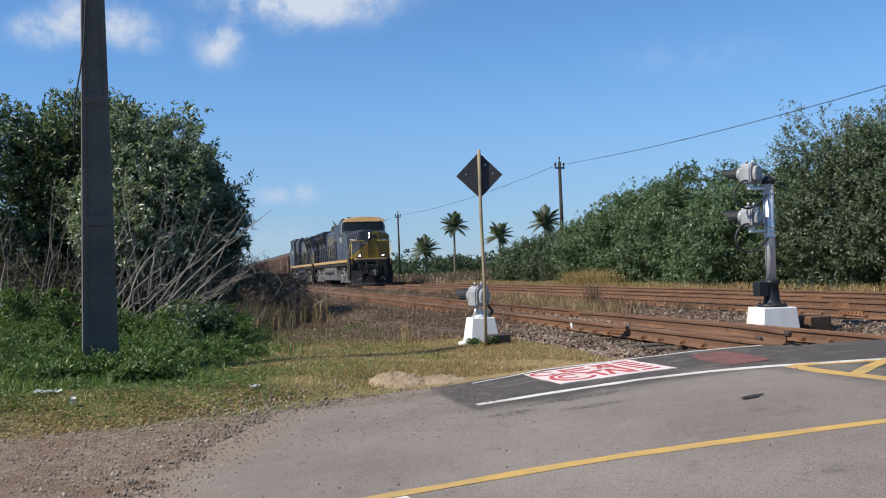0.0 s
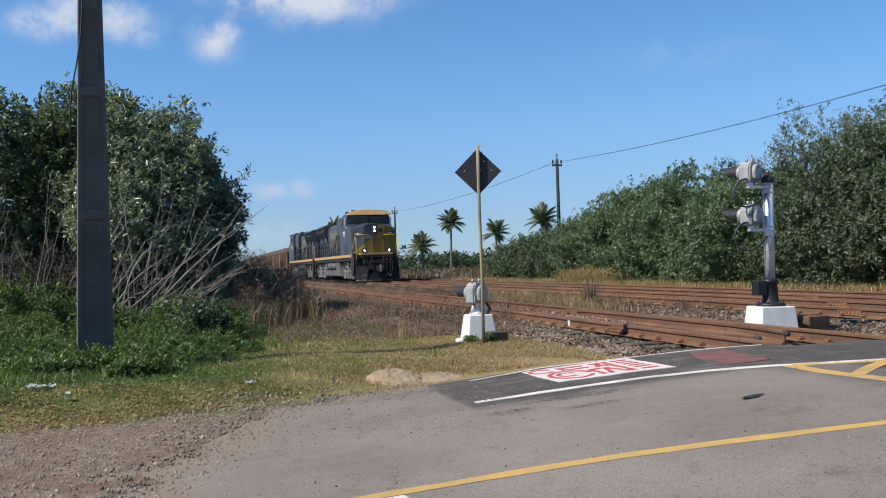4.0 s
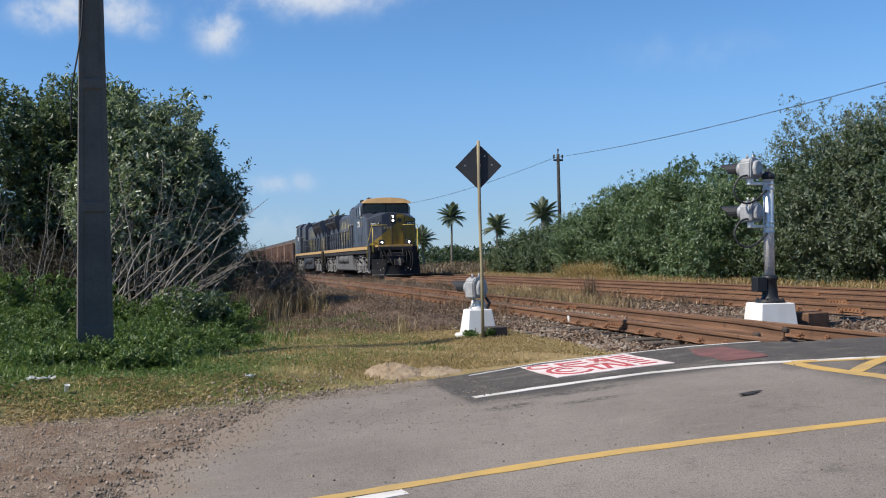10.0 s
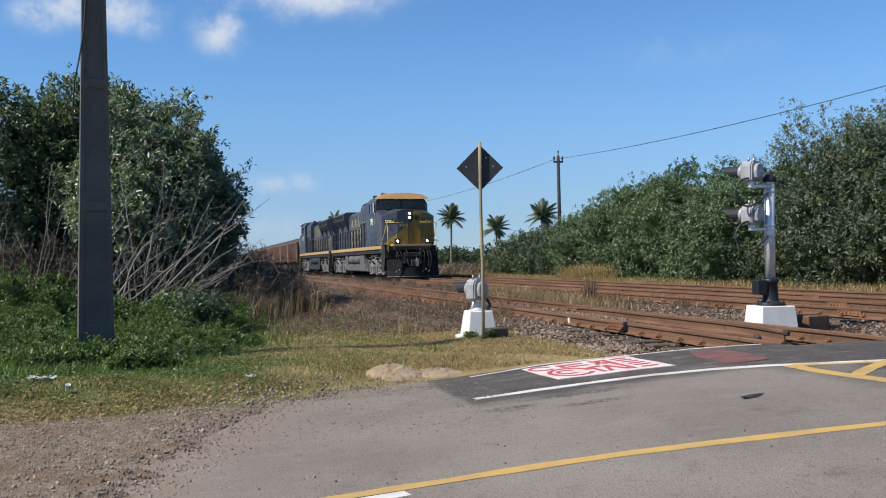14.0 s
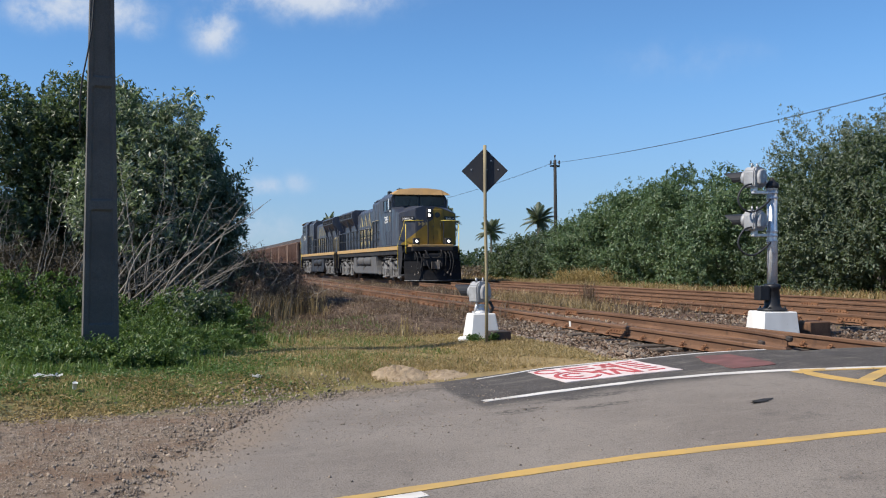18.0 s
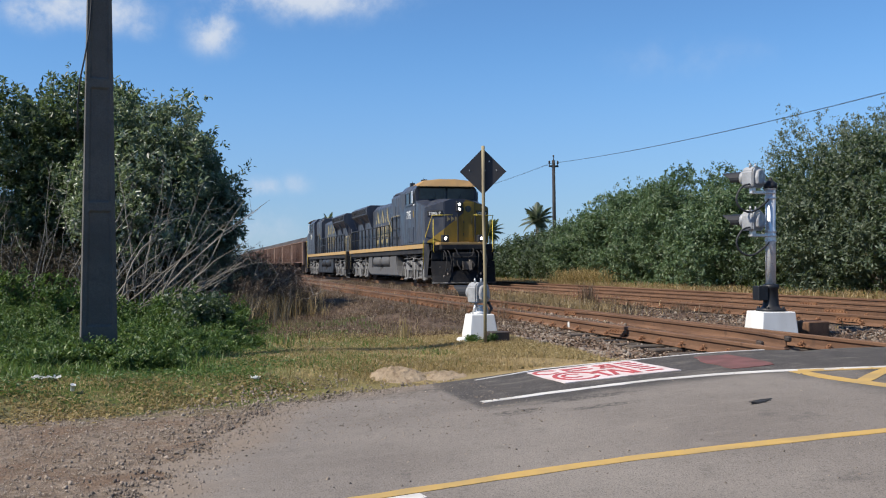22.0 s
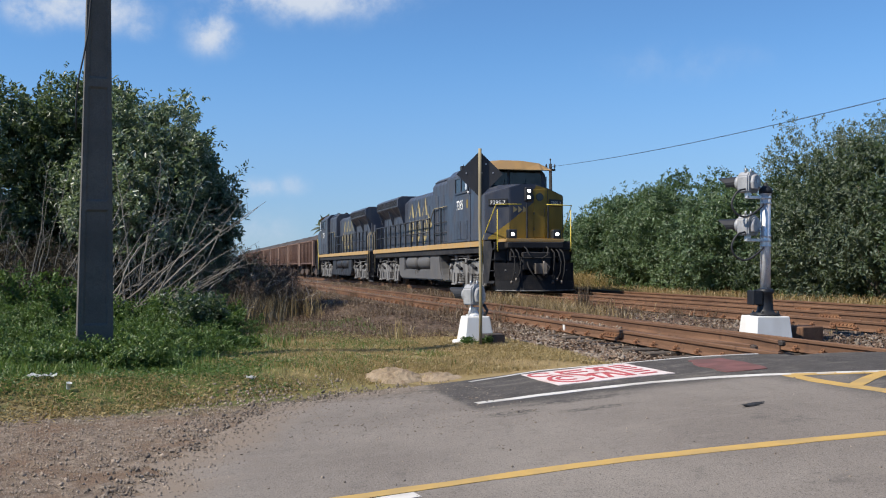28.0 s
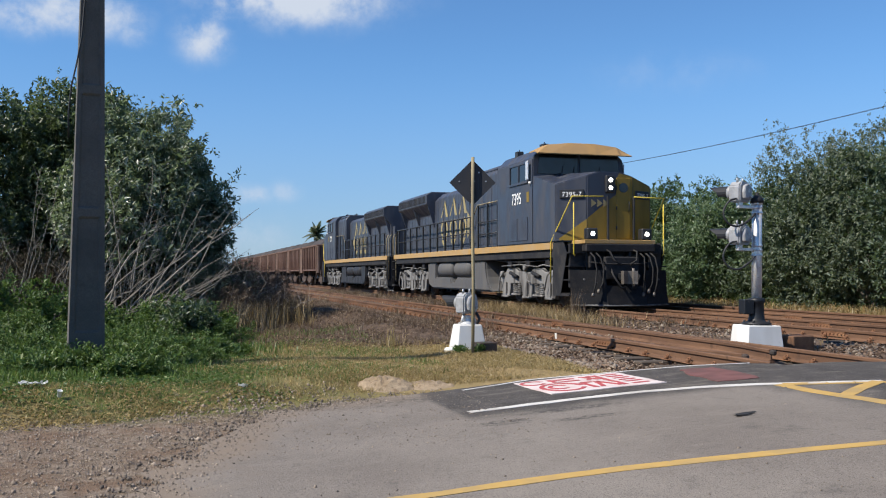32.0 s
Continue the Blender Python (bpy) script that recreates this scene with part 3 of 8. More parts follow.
def mesh_np(name, verts, faces, material, parent=None, smooth=False):
    me = bpy.data.meshes.new(name)
    verts = np.asarray(verts, dtype=np.float32)
    faces = np.asarray(faces, dtype=np.int32)
    k = faces.shape[1]
    me.vertices.add(len(verts))
    me.vertices.foreach_set("co", verts.ravel())
    me.loops.add(faces.size)
    me.loops.foreach_set("vertex_index", faces.ravel())
    me.polygons.add(len(faces))
    me.polygons.foreach_set("loop_start", np.arange(0, faces.size, k, dtype=np.int32))
    me.polygons.foreach_set("loop_total", np.full(len(faces), k, dtype=np.int32))
    if smooth:
        me.polygons.foreach_set("use_smooth", np.ones(len(faces), dtype=bool))
    me.update(calc_edges=True)
    me.materials.append(material)
    ob = new(name, me)
    if parent is not None:
        ob.parent = parent
    return ob


def box(bm, x0, x1, y0, y1, z0, z1, bevel=0.0, taper=0.0, m=None):
    vs = []
    for z, t in ((z0, 0.0), (z1, taper)):
        for x, y in ((x0 + t, y0 + t), (x1 - t, y0 + t), (x1 - t, y1 - t), (x0 + t, y1 - t)):
            vs.append(bm.verts.new((x, y, z)))
    fs = [(3, 2, 1, 0), (4, 5, 6, 7), (0, 1, 5, 4), (1, 2, 6, 5), (2, 3, 7, 6), (3, 0, 4, 7)]
    faces = [bm.faces.new([vs[i] for i in f]) for f in fs]
    if bevel:
        edges = list({e for f in faces for e in f.edges})
        res = bmesh.ops.bevel(bm, geom=edges, offset=bevel, segments=1, affect="EDGES", profile=0.5)
        vs = list({v for f in res["faces"] for v in f.verts} | {v for v in vs if v.is_valid})
    if m is not None:
        for v in vs:
            if v.is_valid:
                v.co = m @ v.co
    return vs


def tube(bm, pts, r, seg=8, r_end=None, cap=True):
    """A round bar along a line of points."""
    pts = [Vector(p) for p in pts]
    rings = []
    side = None
    for i, p in enumerate(pts):
        d = (pts[min(i + 1, len(pts) - 1)] - pts[max(i - 1, 0)]).normalized()
        if side is None or abs(side.dot(d)) > 0.95:
            side = d.orthogonal().normalized()
        side = (side - d * side.dot(d)).normalized()
        up = d.cross(side)
        rr = r if r_end is None else r + (r_end - r) * i / (len(pts) - 1)
        rings.append([bm.verts.new(p + rr * (math.cos(2 * math.pi * k / seg) * side + math.sin(2 * math.pi * k / seg) * up)) for k in range(seg)])
    for a, b in zip(rings, rings[1:]):
        for k in range(seg):
            f = bm.faces.new((a[k], a[(k + 1) % seg], b[(k + 1) % seg], b[k]))
            f.smooth = seg > 5
    if cap:
        bm.faces.new(rings[0][::-1])
        bm.faces.new(rings[-1])
    return rings


def lathe(bm, profile, seg=16, m=None):
    """Turns (radius, height) pairs about z."""
    rings = [[bm.verts.new((r * math.cos(2 * math.pi * k / seg), r * math.sin(2 * math.pi * k / seg), z)) for k in range(seg)] for r, z in profile]
    for a, b in zip(rings, rings[1:]):
        for k in range(seg):
            f = bm.faces.new((a[k], a[(k + 1) % seg], b[(k + 1) % seg], b[k]))
            f.smooth = True
    bm.faces.new(rings[0][::-1])
    bm.faces.new(rings[-1])
    if m is not None:
        for ring in rings:
            for v in ring:
                v.co = m @ v.co


def prism(bm, outline, axis, a, b):
    """Extrudes an outline of (u, v) pairs along an axis: x: (y, z), y: (x, z), z: (x, y)."""
    def at(u, v, w):
        return {"x": (w, u, v), "y": (u, w, v), "z": (u, v, w)}[axis]
    lo = [bm.verts.new(at(u, v, a)) for u, v in outline]
    hi = [bm.verts.new(at(u, v, b)) for u, v in outline]
    n = len(outline)
    faces = [bm.faces.new(lo), bm.faces.new(hi)]
    for i in range(n):
        faces.append(bm.faces.new((lo[i], lo[(i + 1) % n], hi[(i + 1) % n], hi[i])))
    bmesh.ops.recalc_face_normals(bm, faces=faces)
    return faces


def plate(bm, corners, thick):
    """A flat plate with these corners, given a thickness along its normal."""
    c = [Vector(p) for p in corners]
    n = (c[1] - c[0]).cross(c[-1] - c[0]).normalized() * thick
    lo = [bm.verts.new(p) for p in c]
    hi = [bm.verts.new(p + n) for p in c]
    k = len(c)
    faces = [bm.faces.new(lo[::-1]), bm.faces.new(hi)]
    for i in range(k):
        faces.append(bm.faces.new((lo[i], lo[(i + 1) % k], hi[(i + 1) % k], hi[i])))
    bmesh.ops.recalc_face_normals(bm, faces=faces)


def lettering(name, text, size, material, parent, m, label="", depth=0.006, squeeze=1.0):
    cu = bpy.data.curves.new(name, "FONT")
    cu.body, cu.size, cu.extrude, cu.align_x = text, size, depth / 2, "CENTER"
    tmp = bpy.data.objects.new(name, cu)
    scene.collection.objects.link(tmp)
    dg = bpy.context.evaluated_depsgraph_get()
    me = bpy.data.meshes.new_from_object(tmp.evaluated_get(dg))
    bpy.data.objects.remove(tmp)
    me.transform(m @ Matrix.Diagonal((squeeze, 1, 1, 1)))
    me.materials.clear()
    me.materials.append(material)
    ob = new(name, me)
    ob.parent = parent
    if label:
        ob["label"] = label
    return ob


# ---- the lie of the land ----
def step(v, lo, hi):
    q = np.clip((np.asarray(v, float) - lo) / (hi - lo), 0, 1)
    return q * q * (3 - 2 * q)


def smooth_profile(x, xs, zs):
    """A profile through these points with its kinks rounded."""
    return sum(np.interp(x + d, xs, zs) for d in np.linspace(-0.9, 0.9, 7)) / 7


def land(x, y):
    """Height of the ground: the road ramps up to the rails; beside it the ground lies lower, with low ballast beds."""
    x, y = np.asarray(x, float), np.asarray(y, float)
    road = smooth_profile(x, [-40, 0, 1, 3, 5.3, 7, 8.9, 12, 17, 25, 60], [0.0, 0.01, 0.03, 0.12, 0.30, 0.42, 0.41, 0.475, 0.475, 0.3, 0.0])
    off = np.interp(x, [-60, -8, 0, 5, 6.2, 7, 9.0, 10.2, 11.4, 14.2, 15, 17.3, 19, 30, 80], [0.1, 0.3, 0.22, 0.25, 0.16, 0.17, 0.2, 0.2, 0.28, 0.29, 0.29, 0.29, 0.3, 0.3, 0.1])
    edge = np.interp(x, [-3, 1, 4, 5.3, 6.2, 7, 7.4, 9, 30], [9.6, 10.4, 10.85, 10.62, 10.46, 10.22, 9.9, 9.85, 9.4])
    k = step(y, edge - 0.02, edge + np.interp(x, [4, 5.5], [1.2, 0.28]))
    bump = 0.03 * np.sin(1.7 * x + 0.6 * y) * np.sin(0.9 * y - 0.4 * x) * k * step(6.5 - x, 0, 1)
    bank = np.exp(-(((x - 2.1) / 1.15) ** 2)) * step(y, 21.5, 26.5) * np.interp(y, [27, 45, 90], [0.62, 0.5, 0.0]) * (1 + 0.15 * np.sin(0.9 * y) + 0.1 * np.sin(2.3 * y + x))
    bed = 0.06 * step(y, 14.5, 19) * step(x, 5.0, 6.4) * step(9.9 - x, 0, 0.8)
    mound = 0.24 * np.exp(-(((x - 4.5) / 1.0) ** 2)) * step(y, 17.0, 19.5) * (1 - step(y, 26.0, 33.0)) * (1 + 0.25 * np.sin(1.3 * y + 0.7 * x) + 0.12 * np.sin(3.1 * y))
    return road * (1 - k) + off * k + bump + bank + bed + mound


def land_z(x, y):
    return float(land(x, y))


def build_ground():
    xs = np.unique(np.round(np.concatenate([-np.geomspace(14, 2500, 22)[::-1], np.arange(-14, 24, 0.25), np.geomspace(24, 2500, 24)]), 3))
    ys = np.unique(np.round(np.concatenate([-np.geomspace(6, 2500, 20)[::-1], np.arange(-6, 34, 0.25), np.arange(9.3, 11.6, 0.0833), np.geomspace(34, 3000, 46)]), 3))
    gx, gy = np.meshgrid(xs, ys)
    gz = land(gx, gy)
    v = np.stack([gx.ravel(), gy.ravel(), gz.ravel()], 1)
    nx, ny = len(xs), len(ys)
    i = (np.arange(ny - 1)[:, None] * nx + np.arange(nx - 1)).ravel()
    f = np.stack([i, i + 1, i + nx + 1, i + nx], 1)
    tagged(mesh_np("ground", v, f, M["ground"], smooth=True), "dry grass, dirt and stone-strewn ground around the tracks", "ground", kind="structure")


build_ground()


def strip(name, line, width, material, label, rise=0.0165, category="road marking", thick=0.004, parent=None, wave=0.0):
    """A painted stripe or sheet that follows the ground: line is a list of (x, y) along its middle."""
    pts = []
    for (x0, y0), (x1, y1) in zip(line, line[1:]):
        k = max(2, int(math.hypot(x1 - x0, y1 - y0) / 0.2))
        pts += [(x0 + (x1 - x0) * i / k, y0 + (y1 - y0) * i / k) for i in range(k)]
    pts.append(line[-1])
    bm = bmesh.new()
    rows = []
    rnd = random.Random(len(pts))
    for i, (x, y) in enumerate(pts):
        a, b = pts[max(i - 1, 0)], pts[min(i + 1, len(pts) - 1)]
        d = Vector((b[0] - a[0], b[1] - a[1])).normalized()
        n = Vector((-d.y, d.x))
        w = width / 2
        row = []
        for s in (-1, 1):
            px, py = x + n.x * w * s + n.x * rnd.uniform(-wave, wave), y + n.y * w * s + n.y * rnd.uniform(-wave, wave)
            z = land_z(px, py)
            row += [bm.verts.new((px, py, z + rise)), bm.verts.new((px, py, z + rise - thick))]
        rows.append(row)
    for a, b in zip(rows, rows[1:]):
        bm.faces.new((a[0], a[2], b[2], b[0]))
        bm.faces.new((a[0], b[0], b[1], a[1]))
        bm.faces.new((a[2], a[3], b[3], b[2]))
    bmesh.ops.recalc_face_normals(bm, faces=bm.faces)
    return tagged(obj_from(name, bm, material, parent), label, category, kind="structure")


def sheet(name, outline, material, label, rise, category, parent=None, cell=0.2, kind="structure"):
    """A thin sheet on the ground with this outline of (x, y) pairs."""
    bm = bmesh.new()
    vs = [bm.verts.new((x, y, 0)) for x, y in outline]
    bm.faces.new(vs)
    xs, ys = [p[0] for p in outline], [p[1] for p in outline]
    for axis, lo, hi in ((0, min(xs), max(xs)), (1, min(ys), max(ys))):
        c = lo + cell
        while c < hi:
            co = (c, 0, 0) if axis == 0 else (0, c, 0)
            no = (1, 0, 0) if axis == 0 else (0, 1, 0)
            bmesh.ops.bisect_plane(bm, geom=bm.verts[:] + bm.edges[:] + bm.faces[:], plane_co=co, plane_no=no)
            c += cell
    edge = [e for e in bm.edges if e.is_boundary]
    res = bmesh.ops.extrude_edge_only(bm, edges=edge)
    low = {v for v in res["geom"] if isinstance(v, bmesh.types.BMVert)}
    for v in bm.verts:
        v.co.z = land_z(v.co.x, v.co.y) + (rise if v not in low else -0.03)
    bmesh.ops.recalc_face_normals(bm, faces=bm.faces)
    if sum(f.normal.z for f in bm.faces) < 0:
        bmesh.ops.reverse_faces(bm, faces=bm.faces)
    return tagged(obj_from(name, bm, material, parent), label, category, kind=kind)


def ragged(points, amount, seed, per=0.3):
    """Breaks the straight sides of an outline into uneven ones."""
    rnd = random.Random(seed)
    out = []
    for (x0, y0), (x1, y1) in zip(points, points[1:] + points[:1]):
        k = max(1, int(math.hypot(x1 - x0, y1 - y0) / per))
        for i in range(k):
            out.append((x0 + (x1 - x0) * i / k + rnd.uniform(-amount, amount), y0 + (y1 - y0) * i / k + rnd.uniform(-amount, amount)))
    return out


def worn_line(points, amount, seed, per=0.2):
    """The same for an open line, whose ends stay."""
    return [points[0]] + ragged(points, amount, seed, per)[1 : 1 + sum(max(1, int(math.dist(a, b) / per)) for a, b in zip(points, points[1:])) - 1] + [points[-1]]


EDGE = [(0.55, 8.8), (0.8, 9.4), (1.1, 9.98), (1.6, 10.25), (1.95, 10.4), (2.6, 10.5), (3.3, 10.58), (4.3, 10.72), (5.3, 10.55), (6.2, 10.4), (7.05, 10.2)]
LEFT = [(-6.5, -7.0), (-4.0, 2.0), (-1.6, 4.6), (-0.5, 5.7), (-0.19, 6.52), (-0.05, 7.1), (0.2, 7.9), (0.55, 8.8)]


# ---- road ----
road_outline = worn_line(LEFT, 0.15, 3, 0.17) + worn_line(EDGE[:6], 0.09, 5, 0.15)[1:] + EDGE[6:] + [(7.24, 9.9), (7.24, -7.0)]
road = sheet("road", road_outline, M["asphalt"], "worn grey asphalt road with loose grit, rising to the level crossing", 0.012, "road", cell=0.25)
for k, (a, b, y1) in enumerate([(7.245, 8.72, 9.85), (8.98, 11.84, 9.75), (12.1, 13.48, 9.1), (13.74, 15.06, 9.0), (15.32, 16.78, 9.0), (17.04, 40, 9.0)]):
    sheet("road_panel", worn_line([(a, y1 - 0.1), ((a + b) / 2, y1), (b, y1 - 0.15)], 0.04, 20 + k, 0.3) + [(b, -7.0), (a, -7.0)], M["asphalt"], "", 0.012, "", parent=road, cell=0.5, kind="")

strip("white_line", [(2.96, 8.94), (3.65, 9.0), (4.26, 8.98), (4.89, 8.93), (5.47, 8.79), (6.0, 8.57), (6.46, 8.31), (7.16, 8.06)], 0.12, M["line_white"], "white painted edge line curving up to the crossing", wave=0.011)
strip("edge_line", [(3.35, 10.43), (4.3, 10.66), (5.3, 10.49), (6.2, 10.34), (7.0, 10.13)], 0.05, M["line_white"], "thin worn white line along the asphalt's edge", wave=0.008)
strip("yellow_line", [(-1.6, 5.0), (0.2, 5.68), (1.04, 5.86), (1.52, 5.93), (2.11, 5.99), (2.74, 6.04), (3.37, 6.01), (3.98, 5.92), (4.55, 5.82), (5.08, 5.7), (6.9, 5.35)], 0.135, M["line_yellow"], "solid yellow centre line, slightly worn", wave=0.011)
strip("white_line", [(1.15, 5.72), (1.56, 5.79)], 0.12, M["line_white"], "short white painted dash beside the yellow line", wave=0.011)


def road_sign_paint():
    """White panel painted on the asphalt with faded red rings and strokes, too worn to read."""
    def at(u, v):
        x = 4.06 + 1.31 * u - 0.02 * v
        y = 9.42 + 1.08 * v - 0.08 * u
        return x, y
    base = sheet("painted_panel", ragged([at(0, 0.02), at(0.3, 0), at(0.7, 0), at(1.0, -0.03), at(0.98, 1.0), at(0.5, 1.02), at(-0.02, 1.0)], 0.012, 9, 0.15), M["panel_white"], "white panel painted on the asphalt with worn red marks", 0.02, "road marking", cell=0.2)
    def ring(cu, cv, ru, rv, a0, a1, w):
        pts = [at(cu + ru * math.cos(radians(a)), cv + rv * math.sin(radians(a))) for a in np.linspace(a0, a1, 18)]
        strip("red_mark", pts, w, M["line_red"], "", 0.0245, "", parent=base)
    ring(0.22, 0.36, 0.17, 0.26, 0, 330, 0.055)
    ring(0.20, 0.38, 0.08, 0.12, 30, 300, 0.045)
    ring(0.10, 0.8, 0.1, 0.13, 20, 320, 0.045)
    for u0, v0, u1, v1 in ((0.44, 0.12, 0.44, 0.5), (0.5, 0.12, 0.58, 0.5), (0.58, 0.5, 0.66, 0.12), (0.44, 0.5, 0.54, 0.5), (0.28, 0.85, 0.5, 0.85), (0.3, 0.7, 0.5, 0.7), (0.28, 0.7, 0.28, 0.9),
                           (0.7, 0.1, 0.7, 0.9), (0.77, 0.14, 0.92, 0.14), (0.77, 0.3, 0.92, 0.3), (0.77, 0.44, 0.92, 0.44), (0.77, 0.58, 0.92, 0.58), (0.77, 0.72, 0.92, 0.72), (0.77, 0.86, 0.92, 0.86), (0.56, 0.62, 0.66, 0.9), (0.58, 0.9, 0.66, 0.62)):
        strip("red_mark", [at(u0, v0), at(u1, v1)], 0.055, M["line_red"], "", 0.0245, "", parent=base, wave=0.008)


road_sign_paint()
sheet("red_patch", ragged([(5.82, 8.98), (6.3, 8.9), (6.42, 9.5), (6.4, 10.0), (5.98, 10.08), (5.86, 9.6)], 0.03, 12, 0.14), M["red_faded"], "faded red rectangle painted on dark asphalt", 0.02, "road marking")
for line in ([(6.18, 8.4), (6.16, 7.9), (6.18, 7.45), (6.24, 6.9)], [(6.2, 7.45), (6.58, 7.72), (7.12, 8.06)], [(6.2, 8.38), (6.6, 8.2), (7.14, 8.0)]):
    strip("yellow_hatching", line, 0.15, M["line_yellow"], "yellow crossed hatching painted before the rails", wave=0.014)

# ---- tracks ----
RAIL_TOP = {1: 0.43, 2: 0.5, 3: 0.5}
RAIL_X = {1: (7.24, 8.85), 2: (11.97, 13.61), 3: (15.19, 16.91)}


def rail_profile(x, top):
    h = [(-0.07, 0), (0.07, 0), (0.07, 0.012), (0.02, 0.03), (0.011, 0.05), (0.011, 0.13), (0.034, 0.142), (0.036, 0.178), (0.028, 0.188), (-0.028, 0.188), (-0.036, 0.178), (-0.034, 0.142), (-0.011, 0.13), (-0.011, 0.05), (-0.02, 0.03), (-0.07, 0.012)]
    return [(x + u, top - 0.188 + v) for u, v in h]


def build_track(k):
    top, (xa, xb) = RAIL_TOP[k], RAIL_X[k]
    base = thing("railway_track", pose(0, 0, 0), "rusty broad-gauge rails on sleepers sunk in dirty ballast", "railway track", "parallel tracks", "structure")
    for x in (xa, xb):
        bm = bmesh.new()
        prism(bm, rail_profile(x, top), "y", 10.02 if x == RAIL_X[1][0] else -30, 420)
        part("rail", bm, M["rail"], base, "rusty steel rail")
    # sleepers
    bm = bmesh.new()
    mid = (xa + xb) / 2
    box(bm, -1.35, 1.35, -0.12, 0.12, -0.14, 0.0, 0.015)
    first = part("sleeper", bm, M["tie_wood"], base)
    first.matrix_basis = pose(mid, 10.6, top - 0.198)
    rnd = random.Random(k)
    n = 95 if k == 1 else 80 if k == 2 else 50
    for i in range(1, n):
        share("sleeper", first.data, base, pose(mid + rnd.uniform(-0.04, 0.04), 10.6 + 0.62 * i, top - 0.198 + rnd.uniform(-0.02, 0.006), rz=rnd.uniform(-1.5, 1.5)))
    # clips and spikes beside the rail feet
    bm = bmesh.new()
    box(bm, -0.13, 0.13, -0.09, 0.09, 0, 0.018, 0.006)
    for s in (-1, 1):
        box(bm, s * 0.105 - 0.025, s * 0.105 + 0.025, -0.06, 0.0, 0.018, 0.065, 0.01)
        tube(bm, [(s * 0.09, -0.03, 0.03), (s * 0.06, -0.03, 0.085), (s * 0.05, 0.03, 0.08), (s * 0.095, 0.05, 0.03)], 0.012, 6)
    clip = part("rail_clip", bm, M["rust"], base)
    clip.matrix_basis = pose(xa, 10.6, top - 0.185)
    for i in range(0, 60 if k < 3 else 30):
        for x in (xa, xb):
            if i or x == xb:
                share("rail_clip", clip.data, base, pose(x, 10.6 + 0.62 * i + rnd.uniform(-0.03, 0.03), top - 0.185))
    # fishplates at the joints
    bm = bmesh.new()
    for s in (-1, 1):
        prism(bm, [(s * 0.012, 0.045), (s * 0.05, 0.03), (s * 0.046, 0.07), (s * 0.03, 0.085), (s * 0.034, 0.118), (s * 0.012, 0.122)], "y", -0.32, 0.32)
        for j in range(6):
            y = -0.26 + j * 0.104
            tube(bm, [(s * 0.03, y, 0.08), (s * 0.065, y, 0.08)], 0.017, 6)
    joint = part("fishplate", bm, M["rust"], base, "bolted rusty joint bar")
    spots = {1: [(xa, 14.60), (xb, 20.4), (xa, 31), (xb, 36)], 2: [(xa, 14.75), (xb, 17.2), (xa, 27), (xa, 39)], 3: [(xa, 20.2), (xb, 25)]}[k]
    joint.matrix_basis = pose(spots[0][0], spots[0][1], top - 0.17)
    for x, y in spots[1:]:
        share("fishplate", joint.data, base, pose(x, y, top - 0.17))
    return base


track_near = build_track(1)
build_track(2)
build_track(3)
# guard rails inside the near track, flared away from the running rails at their ends
for pts in ([(7.67, 11.25), (7.5, 12.0), (7.37, 12.7), (7.35, 13.4), (7.35, 18.2), (7.45, 19.2)], [(8.47, 11.75), (8.64, 12.7), (8.72, 13.6), (8.72, 18.6), (8.6, 19.5)]):
    bm = bmesh.new()
    rows = []
    for x, y in pts:
        rows.append([bm.verts.new((u, y, v)) for u, v in rail_profile(x, RAIL_TOP[1] - 0.008)])
    for a, b in zip(rows, rows[1:]):
        for i in range(len(a)):
            bm.faces.new((a[i], a[(i + 1) % len(a)], b[(i + 1) % len(b)], b[i]))
    bm.faces.new(rows[0])
    bm.faces.new(rows[-1])
    bmesh.ops.recalc_face_normals(bm, faces=bm.faces)
    part("guard_rail", bm, M["rail"], track_near, "rusty guard rail beside the running rail")
    bm = bmesh.new()
    x, y = pts[0]
    box(bm, x - 0.04, x + 0.04, y - 0.09, y + 0.01, RAIL_TOP[1] - 0.09, RAIL_TOP[1] - 0.01, 0.02)
    part("end_block", bm, M["dark_iron"], track_near)


